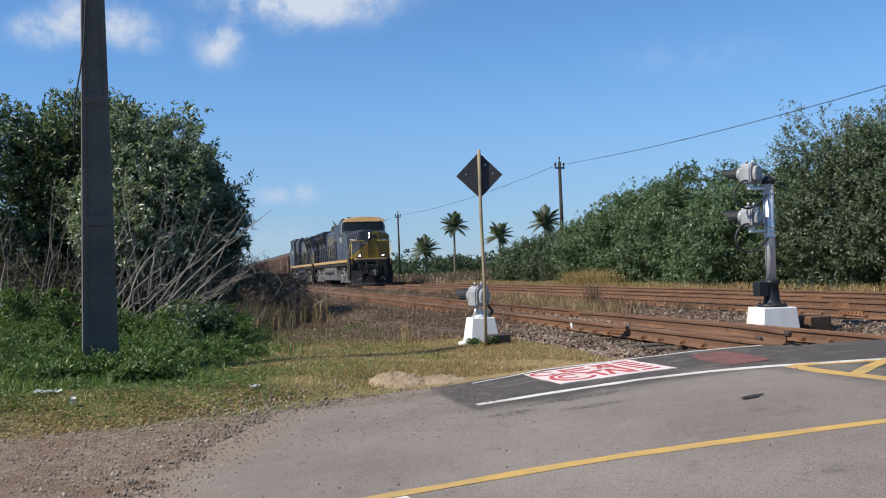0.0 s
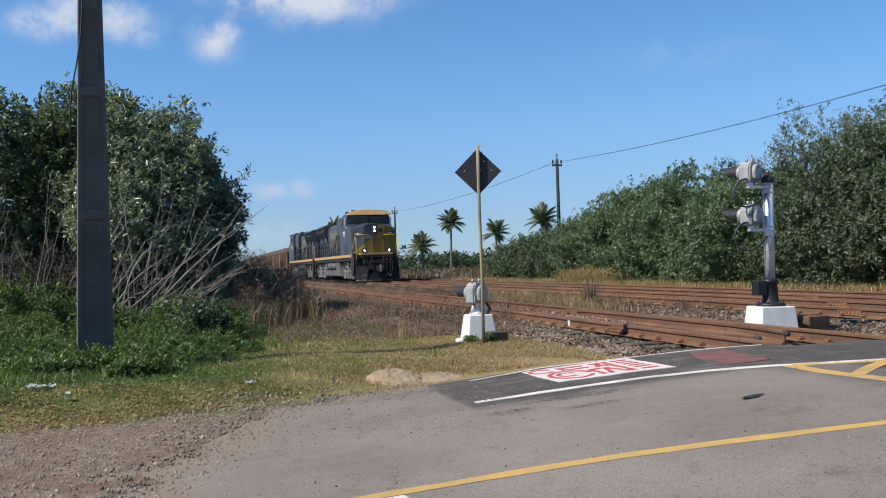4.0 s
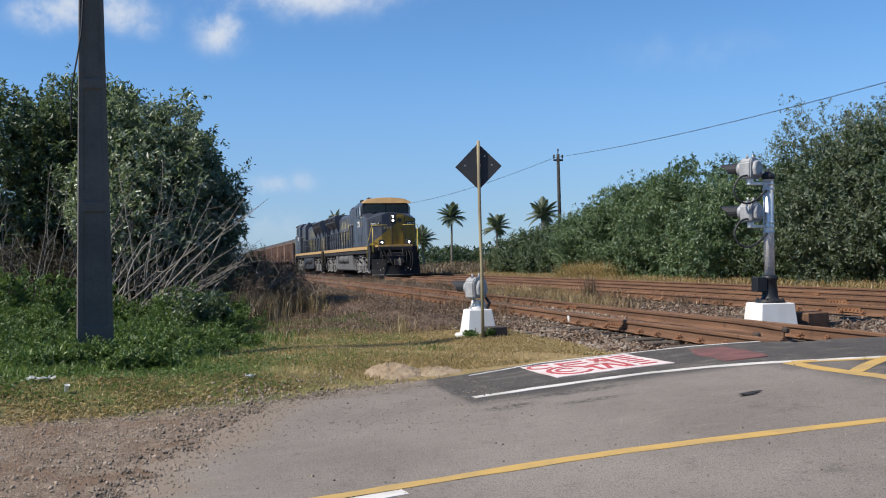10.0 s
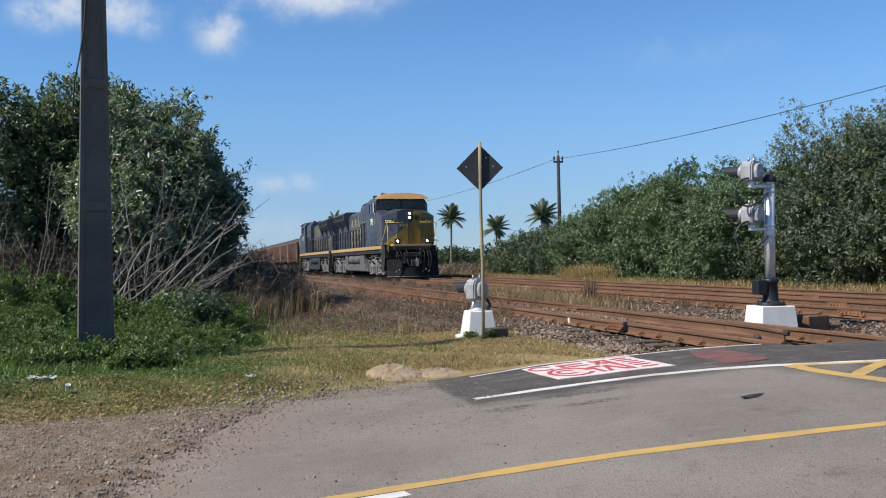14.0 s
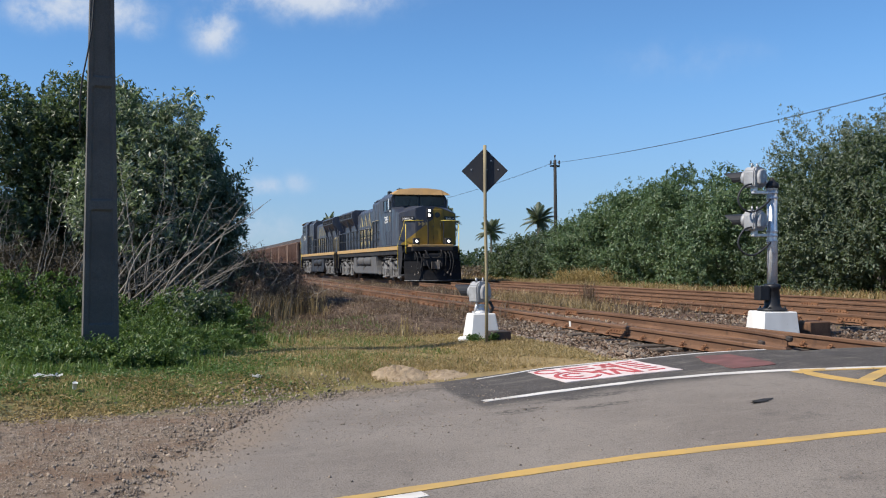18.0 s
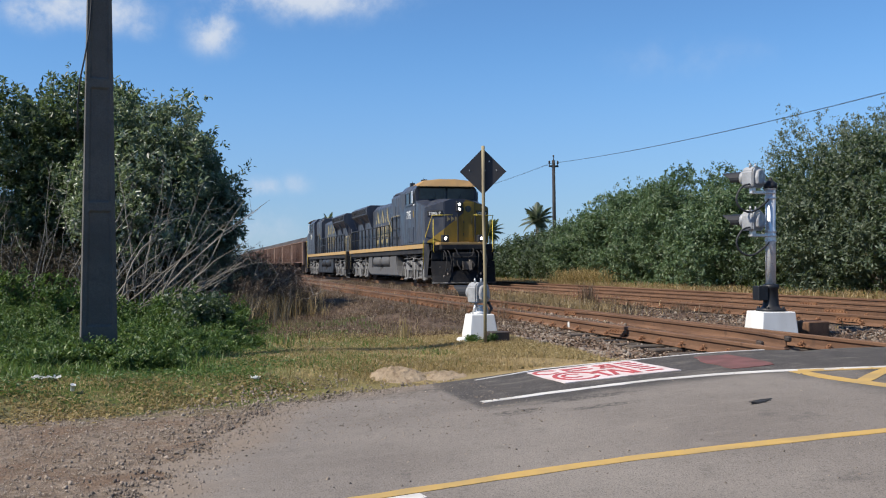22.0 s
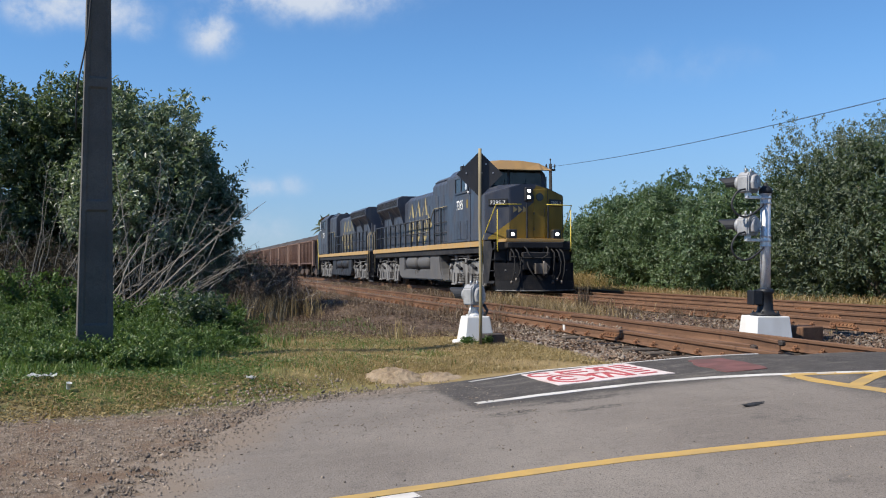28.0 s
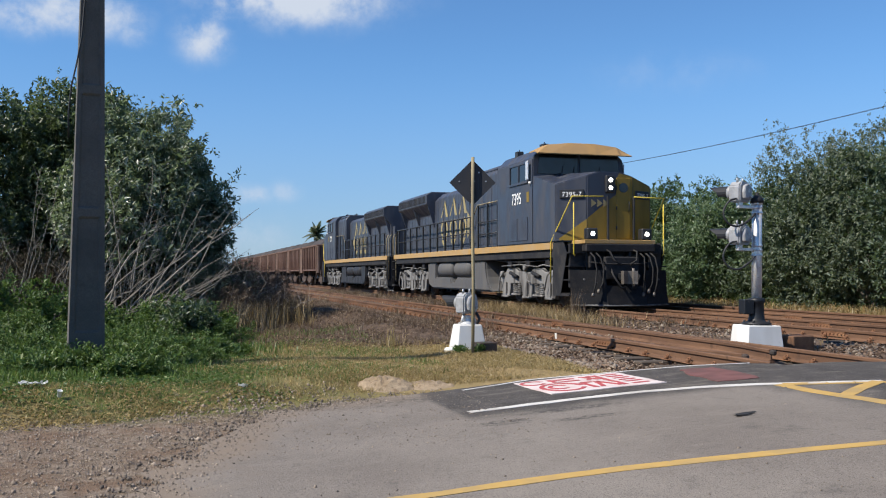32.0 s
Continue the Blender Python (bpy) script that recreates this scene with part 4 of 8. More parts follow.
# ---- crossing furniture ----
def signal_head(base, at, name="signal_head"):
    """A lamp case seen from behind: rounded cast housing, hinged back, long hood towards +y, bracket and cable."""
    x, y, z = at
    bm = bmesh.new()
    prism(bm, [(-0.15, -0.17), (0.13, -0.17), (0.155, -0.1), (0.155, 0.1), (0.1, 0.17), (-0.1, 0.17), (-0.155, 0.1), (-0.155, -0.12)], "y", -0.12, 0.1)
    bmesh.ops.bevel(bm, geom=bm.edges[:], offset=0.02, segments=2, affect="EDGES")
    for v in bm.verts:
        v.co += Vector((x, y, z))
    head = part(name, bm, M["cast_grey"], base, "silver-painted cast lamp case")
    bm = bmesh.new()
    prism(bm, [(-0.09, -0.12), (0.09, -0.12), (0.11, 0.0), (0.08, 0.1), (0.0, 0.135), (-0.08, 0.1), (-0.11, 0.0)], "y", -0.19, -0.12)
    bmesh.ops.bevel(bm, geom=bm.edges[:], offset=0.015, segments=1, affect="EDGES")
    for v in bm.verts:
        v.co += Vector((x, y, z))
    part("back_cover", bm, M["cast_grey"], head)
    bm = bmesh.new()
    lathe(bm, [(0.1, 0.0), (0.13, 0.02), (0.13, 0.06), (0.11, 0.09)], 14, Matrix.Translation((x, y + 0.1, z)) @ Matrix.Rotation(radians(-90), 4, "X"))
    part("lens_ring", bm, M["cast_grey"], head)
    bm = bmesh.new()
    seg, r = 12, 0.115
    for k in range(seg):
        a0, a1 = radians(-35 + 250 * k / seg), radians(-35 + 250 * (k + 1) / seg)
        top0, top1 = 0.2 + 0.22 * max(0, math.sin(a0)), 0.2 + 0.22 * max(0, math.sin(a1))
        ring = [(r * math.cos(a0), 0.16, r * math.sin(a0)), (r * math.cos(a1), 0.16, r * math.sin(a1)), (r * math.cos(a1), 0.16 + top1, r * math.sin(a1)), (r * math.cos(a0), 0.16 + top0, r * math.sin(a0))]
        plate(bm, [Vector(p) + Vector((x, y, z)) for p in ring], 0.006)
    bmesh.ops.remove_doubles(bm, verts=bm.verts, dist=0.004)
    part("hood", bm, M["black_cast"], head, "long dark sun hood")
    bm = bmesh.new()
    box(bm, x - 0.02, x + 0.02, y - 0.2, y - 0.18, z - 0.02, z + 0.05, 0.006)
    tube(bm, [(x + 0.05, y - 0.195, z - 0.08), (x + 0.05, y - 0.22, z - 0.08)], 0.02, 8)
    for s in (-0.08, 0.06):
        tube(bm, [(x + s, y - 0.02, z + 0.16), (x + s, y - 0.02, z + 0.235)], 0.022, 8, 0.014)
    part_each("lug", bm, M["bolt"], head)
    turn = Matrix.Translation(at) @ Matrix.Rotation(radians(24), 4, "Z") @ Matrix.Translation((-x, -y, -z))
    head.matrix_basis = turn
    return head


def mast_signal():
    bx, by, bz = 9.47, 13.55, 0.43
    base = thing("railway_signal", pose(bx, by, bz, ry=0.8, rz=-4), "silver two-lamp railway signal on a whitewashed block", "railway signal")
    bm = bmesh.new()
    box(bm, -0.345, 0.345, -0.31, 0.31, -0.3, 0.24, 0.015, 0.05)
    part("foundation", bm, M["white_lime"], base, "whitewashed concrete block")
    bm = bmesh.new()
    lathe(bm, [(0.24, 0.245), (0.24, 0.275), (0.15, 0.3), (0.13, 0.34), (0.115, 0.6), (0.135, 0.62), (0.135, 0.67), (0.1, 0.69)], 18)
    for k in range(4):
        a = radians(45 + 90 * k)
        tube(bm, [(0.2 * math.cos(a), 0.2 * math.sin(a), 0.26), (0.2 * math.cos(a), 0.2 * math.sin(a), 0.32)], 0.022, 6)
    part("socket", bm, M["black_cast"], base, "black cast-iron socket")
    bm = bmesh.new()
    box(bm, -0.28, -0.1, -0.1, 0.1, 0.42, 0.66, 0.012)
    part("junction_box", bm, M["black_cast"], base)
    bm = bmesh.new()
    tube(bm, [(0, 0, 0.6), (0, 0, 2.3)], 0.083, 18)
    part("mast", bm, M["silver"], base, "silver-painted tubular mast")
    bm = bmesh.new()
    lathe(bm, [(0.1, 2.27), (0.11, 2.3), (0.11, 2.345), (0.06, 2.39), (0.03, 2.42), (0.028, 2.45)], 16)
    part("cap", bm, M["black_cast"], base, "black finial cap")
    for zc in (2.45, 1.74):
        signal_head(base, (-0.3, 0.05, zc))
        bm = bmesh.new()
        box(bm, -0.36, -0.06, -0.03, 0.05, zc - 0.27, zc - 0.22, 0.01)
        box(bm, -0.36, -0.28, -0.04, 0.06, zc - 0.24, zc - 0.15, 0.01)
        for dz in (-0.27, -0.36, -0.2):
            lathe(bm, [(0.084, zc + dz), (0.094, zc + dz), (0.094, zc + dz + 0.035), (0.084, zc + dz + 0.035)], 16)
        part("bracket", bm, M["silver"], base)
        bm = bmesh.new()
        ring = [Vector(p) for p in ((-0.42, -0.08, zc - 0.12), (-0.57, -0.1, zc - 0.17), (-0.67, -0.1, zc - 0.36), (-0.6, -0.12, zc - 0.53), (-0.42, -0.14, zc - 0.58), (-0.2, -0.12, zc - 0.46), (-0.07, -0.06, zc - 0.36))]
        pts = []
        for i in range(len(ring) - 1):
            p0, p1, p2, p3 = ring[max(i - 1, 0)], ring[i], ring[i + 1], ring[min(i + 2, len(ring) - 1)]
            for q in (0, 0.25, 0.5, 0.75):
                pts.append(0.5 * (2 * p1 + (p2 - p0) * q + (2 * p0 - 5 * p1 + 4 * p2 - p3) * q * q + (3 * p1 - p0 - 3 * p2 + p3) * q**3))
        pts.append(ring[-1])
        tube(bm, pts, 0.017, 7)
        part("cable", bm, M["cable"], base, "looped black cable")
    return base


def dwarf_signal():
    bx, by = 4.8, 14.75
    bz = land_z(bx, by)
    base = thing("dwarf_signal", pose(bx, by, bz), "low silver railway signal on a whitewashed tapered pedestal", "railway signal")
    bm = bmesh.new()
    box(bm, -0.27, 0.27, -0.25, 0.25, -0.1, 0.41, 0.015, 0.075)
    part("pedestal", bm, M["white_lime"], base, "whitewashed concrete pedestal")
    bm = bmesh.new()
    box(bm, -0.46, -0.2, -0.34, -0.1, -0.1, 0.05, 0.03, 0.02)
    part("footing", bm, M["white_lime"], base)
    bm = bmesh.new()
    lathe(bm, [(0.15, 0.41), (0.15, 0.435), (0.06, 0.46), (0.05, 0.52), (0.08, 0.55)], 14)
    for s in (-1, 1):
        tube(bm, [(s * 0.12, -0.05, 0.42), (s * 0.07, -0.03, 0.6)], 0.03, 8, 0.022)
    part("stand", bm, M["silver"], base)
    signal_head(base, (-0.02, 0.02, 0.76))
    bm = bmesh.new()
    tube(bm, [(0.12, -0.08, 0.6), (0.17, -0.12, 0.5), (0.12, -0.12, 0.42)], 0.025, 7)
    part("cable", bm, M["cable"], base)
    # dark cable box beside it
    bm = bmesh.new()
    box(bm, -0.15, 0.15, -0.13, 0.13, -0.06, 0.15, 0.012)
    b = obj_from("cable_box", bm, M["dark_iron"])
    b.matrix_basis = pose(4.93, 14.22, land_z(4.93, 14.22), rz=6)
    tagged(b, "low dark iron cable box on the grass beside the pedestal", "cable box")


def diamond_sign():
    x, y = 4.643, 14.0
    z = land_z(x, y)
    base = thing("diamond_sign", pose(x, y, z, rz=-16), "dark back of a diamond-shaped sign on a worn yellow post", "road sign")
    bm = bmesh.new()
    tube(bm, [(0, -0.028, -0.2), (0.012, -0.028, 1.1), (0.0, -0.028, 2.0), (0.005, -0.03, 3.09)], 0.026, 10)
    part("post", bm, M["post"], base, "rusty post with flaking yellow paint")
    bm = bmesh.new()
    r, c = 0.365, 0.045
    pts = [(r - c, -c), (r, 0), (r - c, c), (c, r - c), (0, r), (-c, r - c), (-r + c, c), (-r, 0), (-r + c, -c), (-c, -r + c), (0, -r), (c, -r + c)]
    pts = [(u, v + 2.69) for u, v in pts]
    prism(bm, pts, "y", 0.005, 0.012)
    plate_ob = part("plate", bm, M["sign_back"], base, "dark sheet-metal back")
    bm = bmesh.new()
    for u, v in ((0.0, 0.2), (0.0, -0.2), (0.21, 0.02), (-0.21, 0.02), (0.1, 0.16), (0.03, 0.02)):
        tube(bm, [(u, -0.002, 2.69 + v), (u, 0.01, 2.69 + v)], 0.013, 6)
    part_each("bolt", bm, M["bolt"], plate_ob)
    return base


def concrete_pole():
    """A tapered concrete lighting pole with sunken panels between cross ribs."""
    x, y = -1.005, 13.48
    base = thing("concrete_pole", pose(x, y, land_z(x, y), ry=0.45, rz=9), "tall grey tapered concrete utility pole with sunken panels", "utility pole")
    bm = bmesh.new()
    H = 6.4
    def half(z):
        return 0.232 - 0.0163 * z
    zs = [-0.4, 0.02] + [v for z in np.arange(0.5, H, 1.66) for v in (z, z + 0.03, z + 1.52, z + 1.55)]
    zs = [min(z, 5.6 + 0.002 * i) for i, z in enumerate(zs)]
    rows = []
    for i, z in enumerate(zs):
        w, d = half(z), half(z) * 0.8
        deep = 0.0 if i < 2 or (i - 2) % 4 in (0, 3) else 0.03
        f = w * 0.74
        rows.append([bm.verts.new(p + (z,)) for p in ((-w, -d), (-f, -d), (-f + 0.03, -d + deep), (f - 0.03, -d + deep), (f, -d), (w, -d), (w, d), (f, d), (f - 0.03, d - deep), (-f + 0.03, d - deep), (-f, d), (-w, d))])
    for a, b in zip(rows, rows[1:]):
        for k in range(12):
            bm.faces.new((a[k], a[(k + 1) % 12], b[(k + 1) % 12], b[k]))
    bm.faces.new(rows[-1])
    bmesh.ops.recalc_face_normals(bm, faces=bm.faces)
    part("shaft", bm, M["concrete"], base)
    bm = bmesh.new()
    tube(bm, [(-0.27, -0.06, 3.1), (-0.275, -0.09, 3.45), (-0.25, -0.13, 3.78), (-0.19, -0.18, 4.1), (-0.135, -0.17, 4.45), (-0.1, -0.14, 5.0), (-0.09, -0.12, 5.55)], 0.011, 6)
    part("cable", bm, M["cable"], base, "thin black cable running down the side")


mast_signal()
dwarf_signal()
diamond_sign()
concrete_pole()


# ---- train ----
# Local axes of a vehicle: y runs from its lamps (0) to its rear, z up from the rail head, near side at -x.
def wheelset(base, y, r, gauge=1.6):
    bm = bmesh.new()
    turn = Matrix.Rotation(radians(90), 4, "Y")
    for s in (-1, 1):
        prof = [(0.1, -0.07), (r * 0.45, -0.05), (r * 0.5, -0.02), (r * 0.84, -0.02), (r * 0.88, -0.06), (r + 0.025, -0.065), (r + 0.025, -0.04), (r, -0.03), (r - 0.005, 0.065), (r * 0.86, 0.07), (r * 0.8, 0.03), (r * 0.4, 0.03), (0.14, 0.06)]
        lathe(bm, prof if s > 0 else [(q, -h) for q, h in reversed(prof)], 20, Matrix.Translation((s * gauge / 2, 0, 0)) @ turn)
        for k in range(5):
            a = radians(72 * k)
            tube(bm, [(s * (gauge / 2 + 0.02), 0.62 * r * math.cos(a), 0.62 * r * math.sin(a)), (s * (gauge / 2 + 0.05), 0.62 * r * math.cos(a), 0.62 * r * math.sin(a))], 0.045, 6)
    tube(bm, [(-1.05, 0, 0), (1.05, 0, 0)], 0.085, 10)
    ob = part("wheelset", bm, M["wheel"], base, "steel wheels on their axle")
    ob.matrix_basis = pose(0, y, r)
    return ob


def loco_truck(base, yc, wheel_data):
    """Three-axle truck: cast side frames with pedestals, coil springs, dampers and brake cylinders."""
    wheels = []
    for dy in (-1.95, 0, 1.95):
        if wheel_data[0] is None:
            w = wheelset(base, yc + dy, 0.53)
            wheel_data[0] = w.data
        else:
            w = share("wheelset", wheel_data[0], base, pose(0, yc + dy, 0.53))
        wheels.append(w)
    for s in (-1, 1):
        bm = bmesh.new()
        o = [(-2.75, 0.78), (-2.75, 1.0), (-2.5, 1.1), (-1.5, 1.06), (-1.2, 1.2), (-0.5, 1.2), (-0.35, 1.06), (0.9, 1.1), (1.1, 1.22), (1.9, 1.2), (2.1, 1.06), (2.75, 1.0), (2.75, 0.78),
             (2.5, 0.72), (2.42, 0.22), (1.72, 0.22), (1.62, 0.68), (0.6, 0.68), (0.42, 0.22), (-0.32, 0.22), (-0.42, 0.68), (-1.4, 0.68), (-1.55, 0.22), (-2.3, 0.22), (-2.45, 0.72)]
        prism(bm, [(yc + u, v) for u, v in o], "x", s * 1.18, s * 1.34)
        bmesh.ops.bevel(bm, geom=[e for e in bm.edges if e.calc_face_angle(0) > 0.5], offset=0.02, segments=1, affect="EDGES")
        frame_ob = part("truck_frame", bm, M["truck_grey"], base, "dusty grey cast truck side frame")
        for dy in (-1.93, 0.05, 2.07):
            bm = bmesh.new()
            box(bm, s * 1.342 - 0.012, s * 1.342 + 0.012, yc + dy - 0.16, yc + dy + 0.04, 0.34, 0.7, 0.008)
            part("pedestal_slot", bm, M["underframe"], frame_ob, "dark slot in the pedestal")
            bm = bmesh.new()
            box(bm, s * 1.36 - 0.03, s * 1.36 + 0.03, yc + dy - 0.11, yc + dy - 0.03, 0.3, 0.74, 0.01)
            box(bm, s * 1.37 - 0.03, s * 1.37 + 0.03, yc + dy - 0.3, yc + dy + 0.3, 0.2, 0.27, 0.012)
            part("pedestal_tie", bm, M["truck_grey"], frame_ob)
        for dy in (-1.12, -0.7, 0.85, 1.3):
            bm = bmesh.new()
            pts = [(s * 1.22 + 0.11 * math.cos(a), yc + dy + 0.11 * math.sin(a), 0.34 + 0.34 * a / 31.4) for a in np.linspace(0, 31.4, 61)]
            tube(bm, pts, 0.028, 5)
            part("coil_spring", bm, M["truck_grey"], frame_ob, "dusty coil spring")
        bm = bmesh.new()
        for dy in (-0.9, 1.08):
            box(bm, s * 1.24 - 0.12, s * 1.24 + 0.12, yc + dy - 0.42, yc + dy + 0.42, 0.27, 0.34, 0.02)
        part_each("spring_seat", bm, M["truck_grey"], frame_ob)
        bm = bmesh.new()
        for dy, z in ((-2.3, 1.02), (2.35, 1.0), (0.1, 1.22)):
            lathe(bm, [(0.03, 0), (0.08, 0.01), (0.11, 0.03), (0.11, 0.12), (0.07, 0.14)], 12, Matrix.Translation((s * 1.3, yc + dy, z)) @ Matrix.Rotation(radians(90 * s), 4, "Y"))
        part_each("brake_cylinder", bm, M["truck_grey"], frame_ob)
        bm = bmesh.new()
        tube(bm, [(s * 1.4, yc - 2.4, 1.22), (s * 1.43, yc - 1.6, 1.3), (s * 1.4, yc - 1.0, 1.24), (s * 1.42, yc + 0.4, 1.32), (s * 1.4, yc + 2.3, 1.28)], 0.02, 6)
        tube(bm, [(s * 1.42, yc + 2.1, 1.1), (s * 1.47, yc + 2.3, 0.9), (s * 1.45, yc + 2.52, 0.5), (s * 1.42, yc + 2.5, 0.35)], 0.03, 6)
        tube(bm, [(s * 1.42, yc - 2.15, 1.1), (s * 1.47, yc - 2.0, 0.95), (s * 1.45, yc - 1.75, 0.5)], 0.026, 6)
        tube(bm, [(s * 1.42, yc - 0.3, 1.0), (s * 1.45, yc - 0.25, 0.8), (s * 1.43, yc - 0.5, 0.74)], 0.02, 6)
        part_each("brake_pipe", bm, M["truck_grey"], frame_ob)
        bm = bmesh.new()
        tube(bm, [(s * 1.4, yc + 1.45, 1.05), (s * 1.4, yc + 0.75, 0.9)], 0.06, 8)
        tube(bm, [(s * 1.4, yc - 0.6, 1.05), (s * 1.4, yc - 1.25, 0.92)], 0.06, 8)
        part_each("damper", bm, M["underframe"], frame_ob)
    return wheels


def face_matrix(origin, u, n):
    u, n = Vector(u).normalized(), Vector(n).normalized()
    up = n.cross(u)
    return Matrix.Translation(origin) @ Matrix((u, up, n)).transposed().to_4x4()


def locomotive(m, label):
    b = thing("locomotive", m, label, "locomotive", "coupled locomotives")
    W, DECK = 1.6, 1.98
    # underframe, sill and yellow stripe
    bm = bmesh.new()
    box(bm, -1.5, 1.5, 1.35, 22.6, 1.5, DECK - 0.03, 0.02)
    box(bm, -0.55, 0.55, -0.1, 22.9, 0.85, 1.52, 0.03)
    part("underframe", bm, M["underframe"], b)
    for s in (-1, 1):
        bm = bmesh.new()
        box(bm, s * 1.545 - 0.02, s * 1.545 + 0.02, 1.36, 22.6, 1.76, DECK, 0.006)
        part("sill_stripe", bm, M["sill_yellow"], b, "yellow side sill")
    bm = bmesh.new()
    for s in (-1, 1):
        tube(bm, [(s * 1.35, 1.8, 1.45), (s * 1.4, 4.5, 1.4), (s * 1.35, 7.0, 1.48)], 0.03, 6)
        tube(bm, [(s * 1.4, 2.4, 1.6), (s * 1.42, 6.4, 1.55)], 0.022, 6)
        tube(bm, [(s * 1.38, 16.6, 1.5), (s * 1.4, 22.2, 1.45)], 0.03, 6)
        for y in (2.2, 3.9, 5.6, 17.2, 19.0, 21.2):
            box(bm, s * 1.3 - 0.12, s * 1.3 + 0.12, y - 0.18, y + 0.18, 1.22, 1.5, 0.02)
    part_each("pipe", bm, M["underframe"], b)
    # nose: tapered in plan, its top edge falling to the corners
    plan = [(-W, 1.13, 3.72), (-0.76, 0.7, 3.97), (-0.34, 0.7, 4.1), (0.34, 0.7, 4.1), (0.76, 0.7, 3.97), (W, 1.13, 3.72)]
    bm = bmesh.new()
    lo = [bm.verts.new((x, y, DECK)) for x, y, z in plan]
    hi = [bm.verts.new((x, y, z)) for x, y, z in plan]
    back_lo = [bm.verts.new((-W, 2.95, DECK)), bm.verts.new((W, 2.95, DECK))]
    back_hi = [bm.verts.new((-W, 2.95, 4.15)), bm.verts.new((-0.6, 2.95, 4.24)), bm.verts.new((0.6, 2.95, 4.24)), bm.verts.new((W, 2.95, 4.15))]
    for i in range(5):
        bm.faces.new((lo[i], lo[i + 1], hi[i + 1], hi[i]))
    bm.faces.new((back_lo[0], lo[0], hi[0], back_hi[0]))
    bm.faces.new((lo[5], back_lo[1], back_hi[3], hi[5]))
    bm.faces.new((hi[0], hi[1], back_hi[1], back_hi[0]))
    bm.faces.new((hi[1], hi[2], back_hi[1]))
    bm.faces.new((hi[2], hi[3], back_hi[2], back_hi[1]))
    bm.faces.new((hi[3], hi[4], back_hi[2]))
    bm.faces.new((hi[4], hi[5], back_hi[3], back_hi[2]))
    bm.faces.new((back_lo[0], back_hi[0], back_hi[1], back_hi[2], back_hi[3], back_lo[1]))
    bm.faces.new(lo[::-1] + [back_lo[0], back_lo[1]])
    bmesh.ops.recalc_face_normals(bm, faces=bm.faces)
    bmesh.ops.bevel(bm, geom=[e for e in bm.edges if e.calc_face_angle(0) > 0.3], offset=0.025, segments=2, affect="EDGES")
    nose = part("nose", bm, M["navy"], b)
    # yellow paint of the nose, a thin coat on its faces
    bm = bmesh.new()
    def coat(pts, y_of):
        plate(bm, [(x, y_of(x) - 0.004, z) for x, z in pts], 0.003)
    flat = lambda x: 0.694
    slope_r = lambda x: 0.694 + (x - 0.76) * 0.43 / 0.84
    slope_l = lambda x: 0.694 + (-0.76 - x) * 0.43 / 0.84
    coat([(-0.75, 2.02), (0.75, 2.02), (0.75, 3.95), (0.32, 4.06), (0.14, 3.78), (0.3, 3.5), (-0.75, 2.68)], flat)
    coat([(0.78, 2.02), (1.54, 2.02), (1.54, 3.7), (0.78, 3.94)], slope_r)
    coat([(-1.5, 2.02), (-0.77, 2.02), (-0.77, 2.66), (-1.5, 2.08)], slope_l)
    part("yellow_panel", bm, M["yellow"], nose, "yellow sweep of the nose")
    # nose door, window, grab irons
    bm = bmesh.new()
    box(bm, 0.2, 0.66, 0.665, 0.7, 2.08, 3.92, 0.012)
    door = part("nose_door", bm, M["yellow"], nose, "yellow nose door")
    bm = bmesh.new()
    lathe(bm, [(0.15, 0), (0.15, 0.02)], 14, Matrix.Translation((0.43, 0.665, 3.62)) @ Matrix.Rotation(radians(90), 4, "X"))
    part("door_window", bm, M["glass"], door)
    bm = bmesh.new()
    for z in (2.4, 3.0, 3.6):
        tube(bm, [(0.2, 0.66, z - 0.06), (0.2, 0.66, z + 0.06)], 0.02, 6)
    tube(bm, [(0.6, 0.66, 2.9), (0.6, 0.62, 2.92), (0.6, 0.62, 3.18), (0.6, 0.66, 3.2)], 0.012, 6)
    part_each("hinge", bm, M["rail_black"], door)
    bm = bmesh.new()
    for x in (-0.12, 0.74):
        box(bm, x, x + 0.05, 0.6, 0.69, 2.05, 3.35, 0.008)
    part_each("door_post", bm, M["rail_black"], nose)
    # plain emblem on the nose
    bm = bmesh.new()
    for k in range(3):
        x = -0.62 + 0.2 * k
        plate(bm, [(x, 0.688, 3.02), (x + 0.17, 0.688, 3.14), (x, 0.688, 3.26)], 0.004)
    part_each("emblem", bm, M["logo_yellow"], nose, "small yellow arrowhead")
    # headlamps
    bm = bmesh.new()
    box(bm, -0.17, 0.13, 0.6, 0.74, 3.46, 3.98, 0.03)
    hous = part("headlamp_housing", bm, M["rail_black"], nose)
    for z in (3.6, 3.84):
        bm = bmesh.new()
        lathe(bm, [(0.062, 0), (0.062, 0.02), (0.045, 0.032), (0.02, 0.04)], 16, Matrix.Translation((-0.02, 0.605, z)) @ Matrix.Rotation(radians(90), 4, "X"))
        part("headlamp", bm, M["lamp_on"], hous, "lit headlamp")
